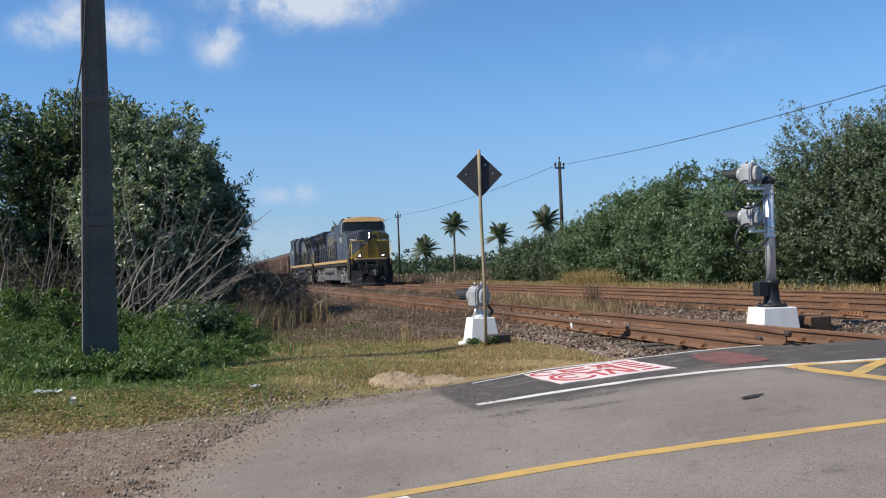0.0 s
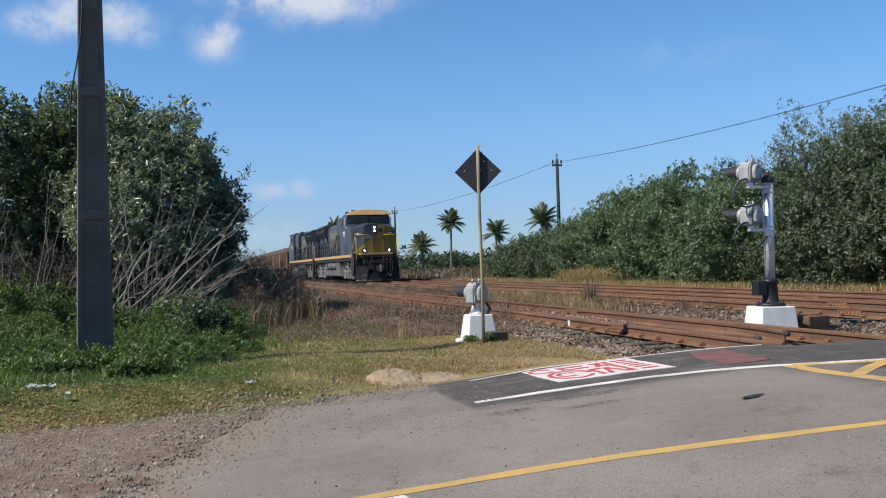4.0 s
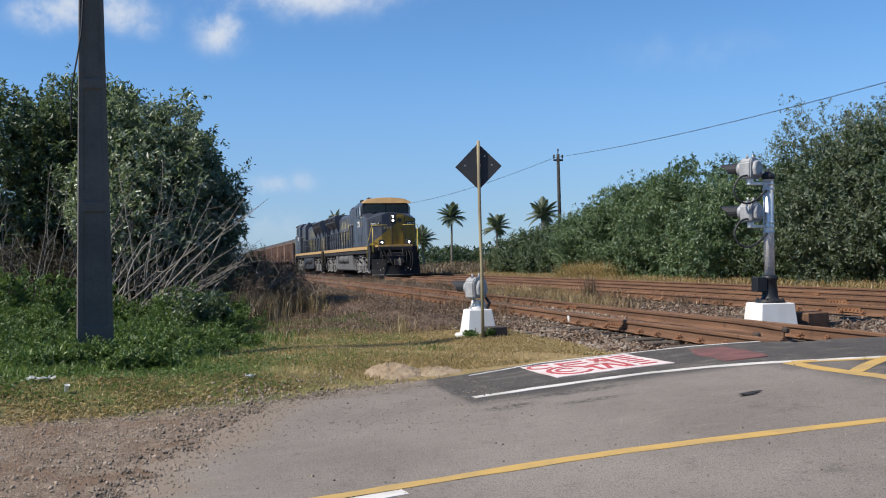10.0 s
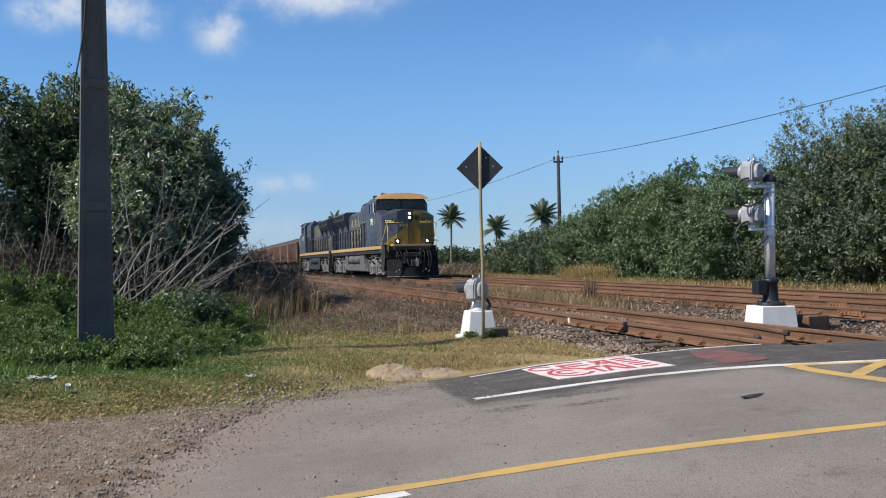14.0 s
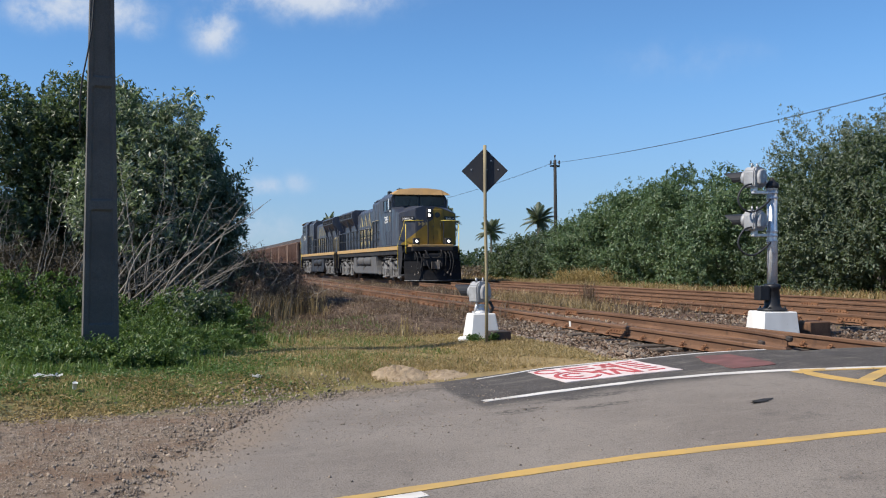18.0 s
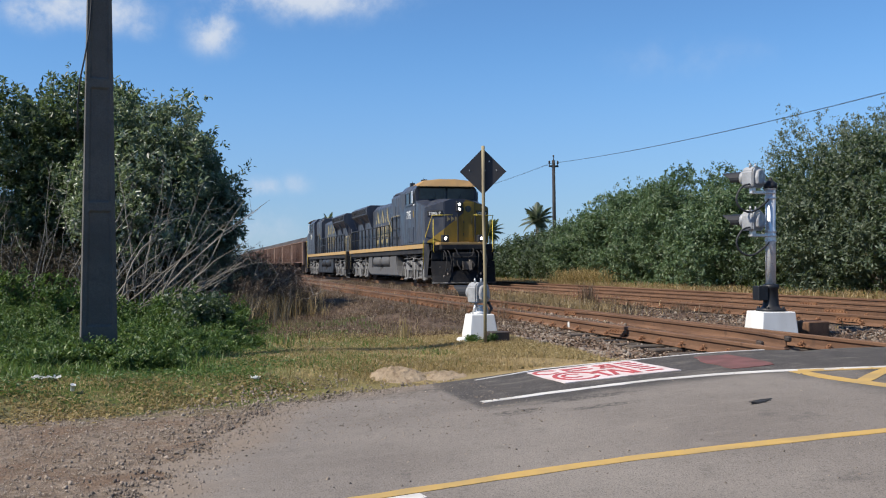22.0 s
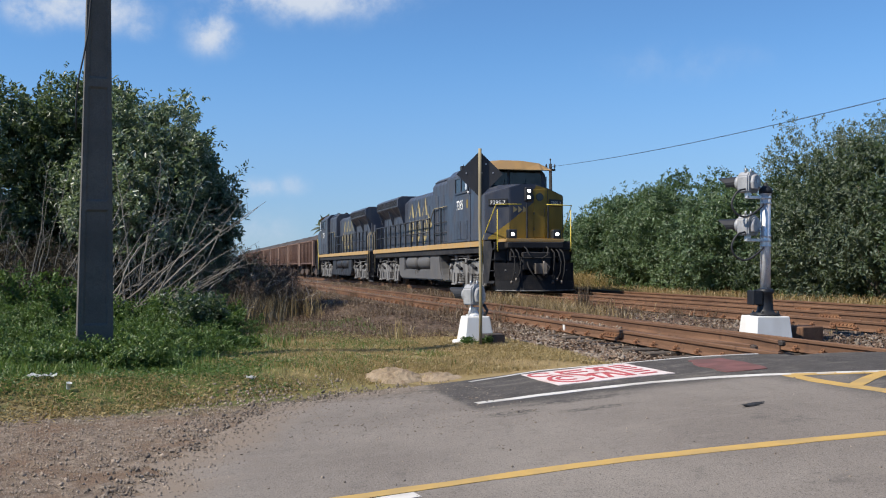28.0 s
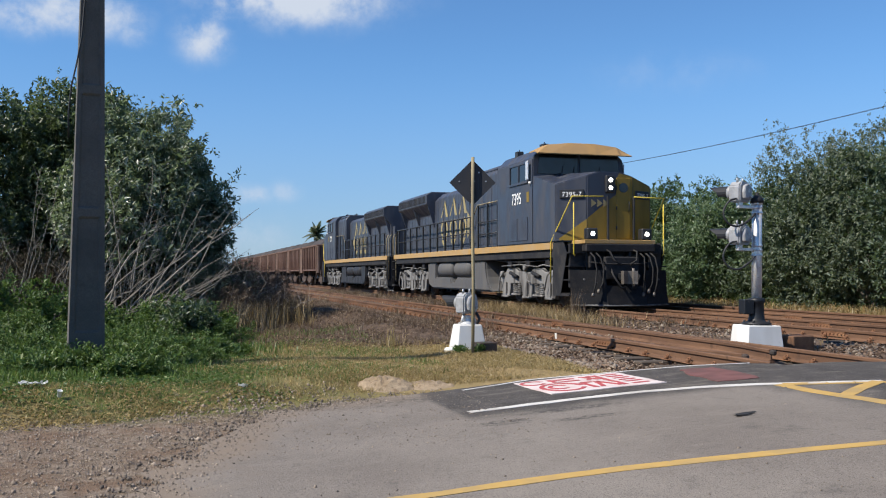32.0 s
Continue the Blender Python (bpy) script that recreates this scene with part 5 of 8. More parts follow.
    for s in (-1, 1):
        bm = bmesh.new()
        box(bm, s * 0.88 - 0.17, s * 0.88 + 0.17, 0.04, 0.3, 2.02, 2.36, 0.03)
        dh = part("ditch_lamp_housing", bm, M["rail_black"], nose)
        bm = bmesh.new()
        lathe(bm, [(0.064, 0), (0.064, 0.02), (0.045, 0.032), (0.02, 0.04)], 16, Matrix.Translation((s * 0.88, 0.045, 2.19)) @ Matrix.Rotation(radians(90), 4, "X"))
        part("ditch_lamp", bm, M["lamp_on"], dh, "lit ditch lamp")
    # number boards on the slanting faces
    for s in (-1, 1):
        u = Vector((0.84, 0.43 * s, 0))
        n = Vector((0.43 * s, -0.84, 0))
        n.normalize()
        o = Vector((s * 1.16, 0.905, 3.42)) + n * 0.03
        bm = bmesh.new()
        box(bm, -0.36, 0.36, -0.13, 0.13, -0.03, 0.015, 0.012)
        for v in bm.verts:
            v.co = face_matrix(o, u, n) @ v.co
        board = part("number_board", bm, M["rail_black"], nose, "black number board with white figures")
        lettering("figures", "7395-7", 0.2, M["white_paint"], board, face_matrix(o + n * 0.017 - Vector((0, 0, 0.085)), u, n), squeeze=1.05)
    # cab
    bm = bmesh.new()
    prism(bm, [(-W, DECK), (W, DECK), (W, 4.72), (1.28, 5.06), (0.5, 5.15), (-0.5, 5.15), (-1.28, 5.06), (-W, 4.72)], "y", 2.96, 6.35)
    bmesh.ops.bevel(bm, geom=[e for e in bm.edges if e.calc_face_angle(0) > 0.3], offset=0.03, segments=2, affect="EDGES")
    cab = part("cab", bm, M["navy"], b)
    for x0, x1 in ((-1.44, -0.05), (0.05, 1.44)):
        bm = bmesh.new()
        plate(bm, [(x0, 2.95, 4.24), (x1, 2.95, 4.24), (x1 * (0.95 if x1 > 1 else 1), 2.945, 4.88), (x0 * (0.95 if x0 < -1 else 1), 2.945, 4.88)], 0.02)
        part("windscreen", bm, M["glass"], cab, "dark windscreen pane")
    bm = bmesh.new()
    for x in (-0.9, -0.5, 0.4):
        tube(bm, [(x, 2.88, 4.2), (x + 0.3, 2.9, 4.27), (x + 0.34, 2.92, 4.5)], 0.012, 5)
    part_each("wiper", bm, M["rail_black"], cab)
    # sun visor across the front of the roof
    bm = bmesh.new()
    top = [(-1.64, 4.93), (-1.2, 5.14), (-0.42, 5.22), (0.42, 5.22), (1.2, 5.14), (1.64, 4.93)]
    rims = [[(x, 2.4, 4.84), (x, 2.68, z), (x, 3.15, z + 0.01), (x, 3.15, z - 0.03), (x, 2.69, z - 0.03), (x, 2.42, 4.81)] for x, z in top]
    rims = [[bm.verts.new(p) for p in r] for r in rims]
    for a, c in zip(rims, rims[1:]):
        for i in range(6):
            bm.faces.new((a[i], c[i], c[(i + 1) % 6], a[(i + 1) % 6]))
    bm.faces.new(rims[0])
    bm.faces.new(rims[-1])
    bmesh.ops.recalc_face_normals(bm, faces=bm.faces)
    part("sun_visor", bm, M["orange"], cab, "faded orange visor along the cab roof")
    for s in (-1, 1):
        bm = bmesh.new()
        for y0, y1, z0, z1 in ((3.34, 3.42, 4.02, 4.66), (4.98, 5.06, 4.02, 4.66), (3.34, 5.06, 3.96, 4.04), (3.34, 5.06, 4.6, 4.66), (4.16, 4.22, 4.02, 4.62)):
            box(bm, s * (W + 0.02) - 0.02, s * (W + 0.02) + 0.02, y0, y1, z0, z1, 0.005)
        wf = part("window_frame", bm, M["navy"], cab)
        for y0, y1 in ((3.42, 4.16), (4.22, 4.98)):
            bm = bmesh.new()
            box(bm, s * (W + 0.004) - 0.006, s * (W + 0.004) + 0.006, y0, y1, 4.04, 4.6)
            part("pane", bm, M["glass"], wf)
        bm = bmesh.new()
        box(bm, s * (W + 0.1) - 0.02, s * (W + 0.1) + 0.02, 3.1, 3.3, 4.05, 4.65, 0.01)
        part("mirror", bm, M["silver"], cab, "upright silver mirror plate")
        u = Vector((0, s, 0))
        n = Vector((s, 0, 0))
        lettering("cab_number", "7395", 0.56, M["white_paint"], cab, face_matrix((s * (W + 0.006), 4.42, 3.32), u, n), "white road number", squeeze=0.82)
        bm = bmesh.new()
        box(bm, s * (W + 0.004) - 0.004, s * (W + 0.004) + 0.004, 3.28, 3.48, 3.34, 3.68)
        part("yellow_badge", bm, M["yellow"], cab, "small yellow badge")
        bm = bmesh.new()
        for y0, y1 in ((3.4, 4.25), (4.35, 5.2)):
            box(bm, s * (W + 0.008) - 0.012, s * (W + 0.008) + 0.012, y0, y1, 2.1, 2.85, 0.008)
        for z in np.arange(2.25, 2.75, 0.06):
            for y0, y1 in ((3.55, 3.95), (4.5, 4.9)):
                box(bm, s * (W + 0.02) - 0.006, s * (W + 0.02) + 0.006, y0, y1, z, z + 0.025)
        part("locker_door", bm, M["navy"], cab)
        bm = bmesh.new()
        tube(bm, [(s * (W + 0.04), 3.1, 3.9), (s * (W + 0.04), 3.1, 3.98)], 0.05, 8)
        part("marker_lamp", bm, M["white_paint"], cab)
    bm = bmesh.new()
    for x, y, h in ((-1.1, 3.2, 0.12), (-0.9, 3.4, 0.1), (0.4, 4.4, 0.2), (-1.2, 5.2, 0.12), (0.0, 5.8, 0.15)):
        box(bm, x - 0.12, x + 0.12, y - 0.12, y + 0.12, 5.0, 5.1 + h, 0.02)
        tube(bm, [(x, y, 5.1), (x, y, 5.17 + h)], 0.015, 5)
    tube(bm, [(-1.05, 3.2, 5.22), (-0.95, 3.7, 5.24)], 0.035, 8)
    part_each("roof_fitting", bm, M["rail_black"], cab)
    # equipment cab, engine hood, radiator section
    bm = bmesh.new()
    prism(bm, [(-1.4, DECK), (1.4, DECK), (1.4, 4.66), (1.15, 4.98), (-1.15, 4.98), (-1.4, 4.66)], "y", 6.36, 9.4)
    bmesh.ops.bevel(bm, geom=[e for e in bm.edges if e.calc_face_angle(0) > 0.3], offset=0.03, segments=1, affect="EDGES")
    eq = part("equipment_cab", bm, M["navy"], b)
    bm = bmesh.new()
    for s in (-1, 1):
        for y0 in (6.6, 7.5, 8.4):
            box(bm, s * 1.405 - 0.012, s * 1.405 + 0.012, y0, y0 + 0.8, 2.1, 4.2, 0.008)
        for y0 in (6.7, 7.65):
            for z in np.arange(2.3, 2.8, 0.07):
                box(bm, s * 1.42 - 0.008, s * 1.42 + 0.008, y0, y0 + 0.45, z, z + 0.03)
        for y in np.arange(6.7, 9.3, 0.16):
            box(bm, s * 1.29 - 0.02, s * 1.29 + 0.02, y, y + 0.06, 4.66, 4.86)
    part_each("equipment_door", bm, M["navy"], eq)
    bm = bmesh.new()
    prism(bm, [(-1.12, DECK), (1.12, DECK), (1.12, 4.4), (0.95, 4.6), (-0.95, 4.6), (-1.12, 4.4)], "y", 9.41, 15.6)
    bmesh.ops.bevel(bm, geom=[e for e in bm.edges if e.calc_face_angle(0) > 0.3], offset=0.03, segments=1, affect="EDGES")
    hood = part("engine_hood", bm, M["navy"], b)
    for s in (-1, 1):
        for k in range(8):
            bm = bmesh.new()
            y0 = 9.55 + 0.75 * k
            box(bm, s * 1.125 - 0.014, s * 1.125 + 0.014, y0, y0 + 0.7, 2.12, 3.95, 0.01)
            tube(bm, [(s * 1.15, y0 + 0.62, 2.9), (s * 1.15, y0 + 0.62, 3.1)], 0.014, 5)
            part("hood_door", bm, M["navy"], hood)
        # plain zigzag emblem in place of the owner's mark
        bm = bmesh.new()
        sx = s * 1.146
        for k in range(3):
            yc, hw = 11.9 + 1.35 * k, 0.56
            top = (yc - 0.05, 4.36 - 0.07 * k)
            for y0, y1 in ((yc - hw, yc - hw + 0.34), (yc + hw - 0.16, yc + hw)):
                plate(bm, [(sx, y0, 3.5), (sx, y1, 3.5), (sx, top[0] + 0.04, top[1] - 0.16), (sx, top[0] - 0.04, top[1])], 0.003)
            plate(bm, [(sx, yc - hw * 0.7, 2.5), (sx, yc + hw * 0.7, 2.5), (sx, yc + 0.05, 2.08)], 0.003)
            for side in (-1, 1):
                arc = [radians(a) for a in np.linspace(-62, 62, 7)]
                for a0, a1 in zip(arc, arc[1:]):
                    ring = [(0.5, a0), (0.5, a1), (0.34, a1), (0.34, a0)]
                    plate(bm, [(sx, yc + side * r * 1.05 * math.cos(a), 2.95 + r * 0.95 * math.sin(a)) for r, a in ring], 0.003)
            box(bm, sx - 0.0015, sx + 0.0015, yc - 0.09, yc + 0.09, 2.72, 3.14)
        plate(bm, [(sx, 11.25, 3.55), (sx, 10.55, 3.0), (sx, 11.25, 2.45)], 0.003)
        bmesh.ops.remove_doubles(bm, verts=bm.verts, dist=0.001)
        part_each("side_emblem", bm, M["logo_yellow"], hood, "worn yellow zigzag emblem")
    bm = bmesh.new()
    box(bm, -0.5, 0.5, 9.8, 10.7, 4.58, 4.74, 0.03)
    tube(bm, [(-0.6, 11.0, 4.72), (-0.6, 11.6, 4.72)], 0.05, 8)
    box(bm, -0.35, 0.35, 11.6, 12.6, 4.58, 4.7, 0.03)
    part_each("exhaust_stack", bm, M["underframe"], hood)
    bm = bmesh.new()
    prism(bm, [(-1.12, DECK), (1.12, DECK), (1.12, 3.72), (1.54, 4.2), (1.54, 4.62), (1.3, 4.76), (-1.3, 4.76), (-1.54, 4.62), (-1.54, 4.2), (-1.12, 3.72)], "y", 16.2, 21.6)
    bmesh.ops.bevel(bm, geom=[e for e in bm.edges if e.calc_face_angle(0) > 0.3], offset=0.025, segments=1, affect="EDGES")
    rad = part("radiator_section", bm, M["navy"], b, "overhanging radiator wings")
    bm = bmesh.new()
    prism(bm, [(-1.12, DECK), (1.12, DECK), (1.12, 4.3), (0.95, 4.5), (-0.95, 4.5), (-1.12, 4.3)], "y", 15.6, 16.19)
    part("hood_panel", bm, M["navy"], b)
    bm = bmesh.new()
    prism(bm, [(-1.0, DECK), (1.0, DECK), (1.0, 3.6), (-1.0, 3.6)], "y", 21.61, 22.1)
    part("hood_end", bm, M["navy"], b)
    bm = bmesh.new()
    for s in (-1, 1):
        for y in np.arange(16.4, 21.5, 0.24):
            box(bm, s * 1.545 - 0.012, s * 1.545 + 0.012, y, y + 0.1, 4.26, 4.58)
    tagged(part("radiator_grille", bm, M["underframe"], rad), kind="stuff")
    for s in (-1, 1):
        for y0 in (16.5, 17.8, 19.1, 20.3):
            bm = bmesh.new()
            box(bm, s * 1.125 - 0.014, s * 1.125 + 0.014, y0, y0 + 1.1, 2.15, 3.6, 0.01)
            tube(bm, [(s * 1.15, y0 + 0.98, 2.8), (s * 1.15, y0 + 0.98, 3.0)], 0.014, 5)
            part("radiator_door", bm, M["navy"], rad)
    for s in (-1, 1):
        bm = bmesh.new()
        for y in (16.3, 18.9, 21.4):
            plate(bm, [(s * 1.13, y, 3.1), (s * 1.13, y, 3.72), (s * 1.5, y, 4.2)], 0.06)
        part_each("wing_bracket", bm, M["navy"], rad)
    # handrails along the walkway
    for s in (-1, 1):
        x = s * 1.5
        for y in np.arange(9.7, 22.2, 1.2):
            bm = bmesh.new()
            box(bm, x - 0.035, x + 0.035, y - 0.05, y + 0.05, DECK - 0.2, 3.22, 0.004)
            part("stanchion", bm, M["rail_black"], b)
        bm = bmesh.new()
        tube(bm, [(x, 9.7, 3.22), (x, 21.95, 3.22), (x, 22.2, 3.0), (x, 22.2, 2.0)], 0.032, 6)
        tube(bm, [(x, 9.7, 2.6), (x, 21.9, 2.6)], 0.026, 6)
        part("handrail", bm, M["rail_black"], b)
        bm = bmesh.new()
        tube(bm, [(x, 6.3, 3.62), (x, 8.9, 3.62), (x, 9.7, 2.95)], 0.022, 6)
        part("grab_rail", bm, M["post"], b, "pale yellow upper grab rail")
        for y in (6.6, 7.7, 8.8):
            bm = bmesh.new()
            box(bm, x - 0.03, x + 0.03, y - 0.04, y + 0.04, DECK - 0.2, 3.62, 0.004)
            part("stanchion", bm, M["rail_black"], b)
        bm = bmesh.new()
        for z in (2.5, 2.95):
            tube(bm, [(x, 6.6, z), (x, 9.0, z)], 0.02, 6)
        part("handrail", bm, M["rail_black"], b)
        bm = bmesh.new()
        tube(bm, [(s * 1.6, 1.5, 0.75), (s * 1.6, 1.46, 1.98), (s * 1.5, 0.12, 3.28), (s * 0.5, 0.12, 3.3)], 0.02, 6)
        tube(bm, [(s * 1.42, 0.12, 1.55), (s * 1.46, 0.1, 1.6), (s * 1.46, 0.1, 3.1)], 0.018, 6)
        part("step_rail", bm, M["hand_yellow"], b, "bright yellow step handrail")
        bm = bmesh.new()
        for y in (22.3, 22.9):
            tube(bm, [(s * 1.52, y, 0.7), (s * 1.52, y, 2.9), (s * 1.4, y + 0.08, 3.1)], 0.024, 6)
        part_each("step_rail", bm, M["post"], b, "pale rear step handrail")
        # steps, front and rear
        for y0, y1 in ((0.14, 1.32), (22.25, 22.9)):
            bm = bmesh.new()
            for k in range(4):
                box(bm, min(s * 1.58, s * 1.02), max(s * 1.58, s * 1.02), y0, y1, 0.42 + 0.4 * k, 0.45 + 0.4 * k)
            box(bm, min(s * 1.05, s * 1.0), max(s * 1.05, s * 1.0), y0, y1, 0.4, 1.9)
            box(bm, min(s * 1.6, s * 1.0), max(s * 1.6, s * 1.0), y1 - 0.03, y1, 0.38, 1.9, 0.004)
            box(bm, min(s * 1.6, s * 1.0), max(s * 1.6, s * 1.0), y0, y1, 0.36, 0.41, 0.004)
            part("step", bm, M["underframe"], b)
            if y0 < 1:
                bm = bmesh.new()
                prism(bm, [(0.75, 0.4), (1.33, 0.4), (1.33, 1.95), (0.55, 1.95), (0.3, 1.6)], "x", s * 1.585 - 0.012, s * 1.585 + 0.012)
                part("step_guard", bm, M["underframe"], b, "dark side plate of the steps")
    # front platform, pilot, plow, coupler, hoses
    bm = bmesh.new()
    box(bm, -1.15, 1.15, 0.02, 1.3, 1.9, 2.015, 0.01)
    part("platform_edge", bm, M["sill_yellow"], b, "yellow edge of the front platform")
    for yf, sgn in ((0.0, -1), (22.75, 1)):
        def at(x, out, z):
            return (x, yf + sgn * out, z)
        bm = bmesh.new()
        box(bm, -1.5, 1.5, min(yf - sgn * 0.3, yf - sgn * 0.42), max(yf - sgn * 0.3, yf - sgn * 0.42), 0.6, 1.9, 0.02)
        part("pilot_plate", bm, M["underframe"], b, "dark recessed end plate")
        bm = bmesh.new()
        box(bm, -1.12, 1.12, min(yf, yf - sgn * 0.3), max(yf, yf - sgn * 0.3), 1.66, 1.9, 0.03)
        for x in (-0.95, -0.32, 0.32, 0.95):
            box(bm, x - 0.03, x + 0.03, min(yf - sgn * 0.02, yf - sgn * 0.3), max(yf - sgn * 0.02, yf - sgn * 0.3), 1.2, 1.7, 0.008)
        part("anticlimber", bm, M["underframe"], b, "ribbed dark beam under the platform")
        # flared plough: two wings and a middle with a notch for the coupler
        bm = bmesh.new()
        for x0, x1, o0, o1, top in ((-1.55, -0.62, -0.16, 0.3, 1.12), (-0.62, 0.62, 0.3, 0.3, 0.66), (0.62, 1.55, 0.3, -0.16, 1.12)):
            low = 0.14
            plate(bm, [at(x0, o0 + low, 0.1), at(x1, o1 + low, 0.1), at(x1, o1 + 0.04, 0.45), at(x0, o0 + 0.04, 0.45)], 0.03)
            plate(bm, [at(x0, o0 + 0.04, 0.45), at(x1, o1 + 0.04, 0.45), at(x1, o1 - 0.02, top), at(x0, o0 - 0.02, top)], 0.03)
        part_each("plow_plate", bm, M["plow"], b, "scraped dark plate of the flared plough")
        bm = bmesh.new()
        tube(bm, [at(-1.57, -0.02, 0.11), at(-0.64, 0.45, 0.1), at(0.64, 0.45, 0.1), at(1.57, -0.02, 0.11)], 0.028, 6)
        part("plow_lip", bm, M["truck_grey"], b, "scraped pale lower edge")
        bm = bmesh.new()
        for x, z in ((-1.2, 0.85), (-0.9, 0.75), (0.9, 0.75), (1.2, 0.85)):
            o = 0.3 - 0.495 * (abs(x) - 0.62)
            tube(bm, [at(x, o + 0.02, z), at(x, o + 0.06, z)], 0.03, 6)
        part_each("plow_bolt", bm, M["truck_grey"], b)
        bm = bmesh.new()
        box(bm, -0.14, 0.14, min(yf - sgn * 0.3, yf + sgn * 0.42), max(yf - sgn * 0.3, yf + sgn * 0.42), 0.8, 1.04, 0.03)
        box(bm, -0.3, 0.3, min(yf - sgn * 0.28, yf - sgn * 0.1), max(yf - sgn * 0.28, yf - sgn * 0.1), 0.68, 1.2, 0.04)
        part("draft_gear", bm, M["plow"], b, "dark coupler pocket")
        bm = bmesh.new()
        prism(bm, [(-0.2, yf + sgn * 0.4), (0.05, yf + sgn * 0.42), (0.2, yf + sgn * 0.6), (0.16, yf + sgn * 0.74), (0.04, yf + sgn * 0.7), (0.06, yf + sgn * 0.58), (-0.06, yf + sgn * 0.54), (-0.24, yf + sgn * 0.66)], "z", 0.72, 1.1)
        tube(bm, [at(0.1, 0.58, 0.66), at(0.1, 0.58, 1.18)], 0.045, 8)
        part("coupler", bm, M["coupler_steel"], b, "worn steel knuckle coupler")
        bm = bmesh.new()
        tube(bm, [at(-1.0, -0.05, 1.36), at(-0.5, 0.1, 1.3), at(0.5, 0.1, 1.3), at(1.0, -0.05, 1.36)], 0.022, 6)
        part("cut_lever", bm, M["hose_grey"], b, "long uncoupling lever")
        bm = bmesh.new()
        for k, x in enumerate((-0.98, -0.8, 0.62, 0.8, 0.97)):
            d = 0.06 * math.sin(2.3 * k)
            tube(bm, [at(x, 0.02, 1.62), at(x + 0.04, 0.2, 1.5), at(x + 0.06 + d, 0.3, 1.15), at(x + d, 0.36, 0.75), at(x - 0.1, 0.4, 0.42 + 0.1 * (k % 2))], 0.024, 6)
        for x, q in ((-0.45, 1), (0.42, -1)):
            tube(bm, [at(x, -0.05, 1.72), at(x, 0.2, 1.66), at(x + 0.08 * q, 0.32, 1.4), at(x + 0.3 * q, 0.34, 1.28)], 0.028, 6)
            tube(bm, [at(x + 0.1 * q, 0.0, 1.2), at(x + 0.02 * q, 0.4, 0.95), at(x + 0.2 * q, 0.5, 0.62), at(x + 0.34 * q, 0.5, 0.6)], 0.03, 6)
        part_each("air_hose", bm, M["hose_grey"], b, "hanging dusty air hose")
        bm = bmesh.new()
        for k, x in enumerate((-0.98, -0.8, 0.62, 0.8, 0.97)):
            tube(bm, [at(x - 0.1, 0.39, 0.46 + 0.1 * (k % 2)), at(x - 0.13, 0.42, 0.36 + 0.1 * (k % 2))], 0.042, 6)
        part_each("glad_hand", bm, M["coupler_steel"], b, "metal hose coupling")
    # fuel tank with two air cylinders in a recess
    bm = bmesh.new()
    prism(bm, [(7.25, 0.36), (15.5, 0.36), (16.0, 0.5), (16.2, 0.75), (16.2, 1.5), (14.9, 1.5), (14.9, 0.86), (12.7, 0.86), (12.55, 0.66), (12.05, 0.66), (11.9, 0.86), (9.8, 0.86), (9.8, 1.5), (8.1, 1.5), (8.08, 1.2), (7.98, 0.9), (7.78, 0.65), (7.5, 0.46)], "x", -1.45, 1.45)
    bmesh.ops.bevel(bm, geom=[e for e in bm.edges if e.calc_face_angle(0) > 0.6], offset=0.06, segments=2, affect="EDGES")
    tank = part("fuel_tank", bm, M["tank_grey"], b, "dusty grey fuel tank")
    for s in (-1, 1):
        for y0, y1 in ((10.05, 12.15), (12.45, 14.55)):
            bm = bmesh.new()
            lathe(bm, [(0.05, 0), (0.24, 0.03), (0.33, 0.1), (0.35, 0.18), (0.35, y1 - y0 - 0.18), (0.33, y1 - y0 - 0.1), (0.24, y1 - y0 - 0.03), (0.05, y1 - y0)], 18, Matrix.Translation((s * 1.16, y0, 1.2)) @ Matrix.Rotation(radians(-90), 4, "X"))
            part("air_cylinder", bm, M["tank_grey"], tank, "dusty air reservoir")
    wheels = []
    data = [None]
    for yc in (4.1, 19.3):
        wheels += loco_truck(b, yc, data)
    return b, wheels


n = Nodes("dark_cab_glass")
n.bsdf.inputs["Coat Weight"].default_value = 0.0
M["glass"] = n.finish((0.012, 0.014, 0.018), n.ramp(n.noise(6, 4), 0.3, 0.7, 0.06, 0.22), 0.0, spec=0.6)
M["hand_yellow"] = painted("bright_yellow_rail", (0.62, 0.47, 0.05), (0.5, 0.4, 0.1), (0.25, 0.2, 0.1), 0.4, 0.5)

TRACK_X, LEN2 = 12.79, 46.8
lead, lead_wheels = locomotive(pose(TRACK_X, TRAIN[0][1], 0.5), "navy and yellow diesel freight locomotive with lit lamps, rolling forward")
second = copy_thing(lead, pose(TRACK_X, TRAIN[0][1] + LEN2, 0.5, rz=180))
tagged(second, "navy and yellow diesel locomotive coupled back to back behind the leader")
second_wheels = [o for o in second.children if o.name.startswith("wheelset")]


def alter_second_engine():
    """The second engine runs with its lamps off, and its tank and air cylinders are black."""
    for o in second.children_recursive:
        if o.name.startswith(("headlamp.", "ditch_lamp.")) and o.data.materials[0] == M["lamp_on"]:
            o.data = o.data.copy()
            o.data.materials[0] = M["glass"]
            o["label"] = "unlit lamp"
        elif o.name.startswith(("fuel_tank.", "air_cylinder.")):
            o.data = o.data.copy()
            o.data.materials[0] = M["tank_black"]
            o["label"] = "black tank"


alter_second_engine()


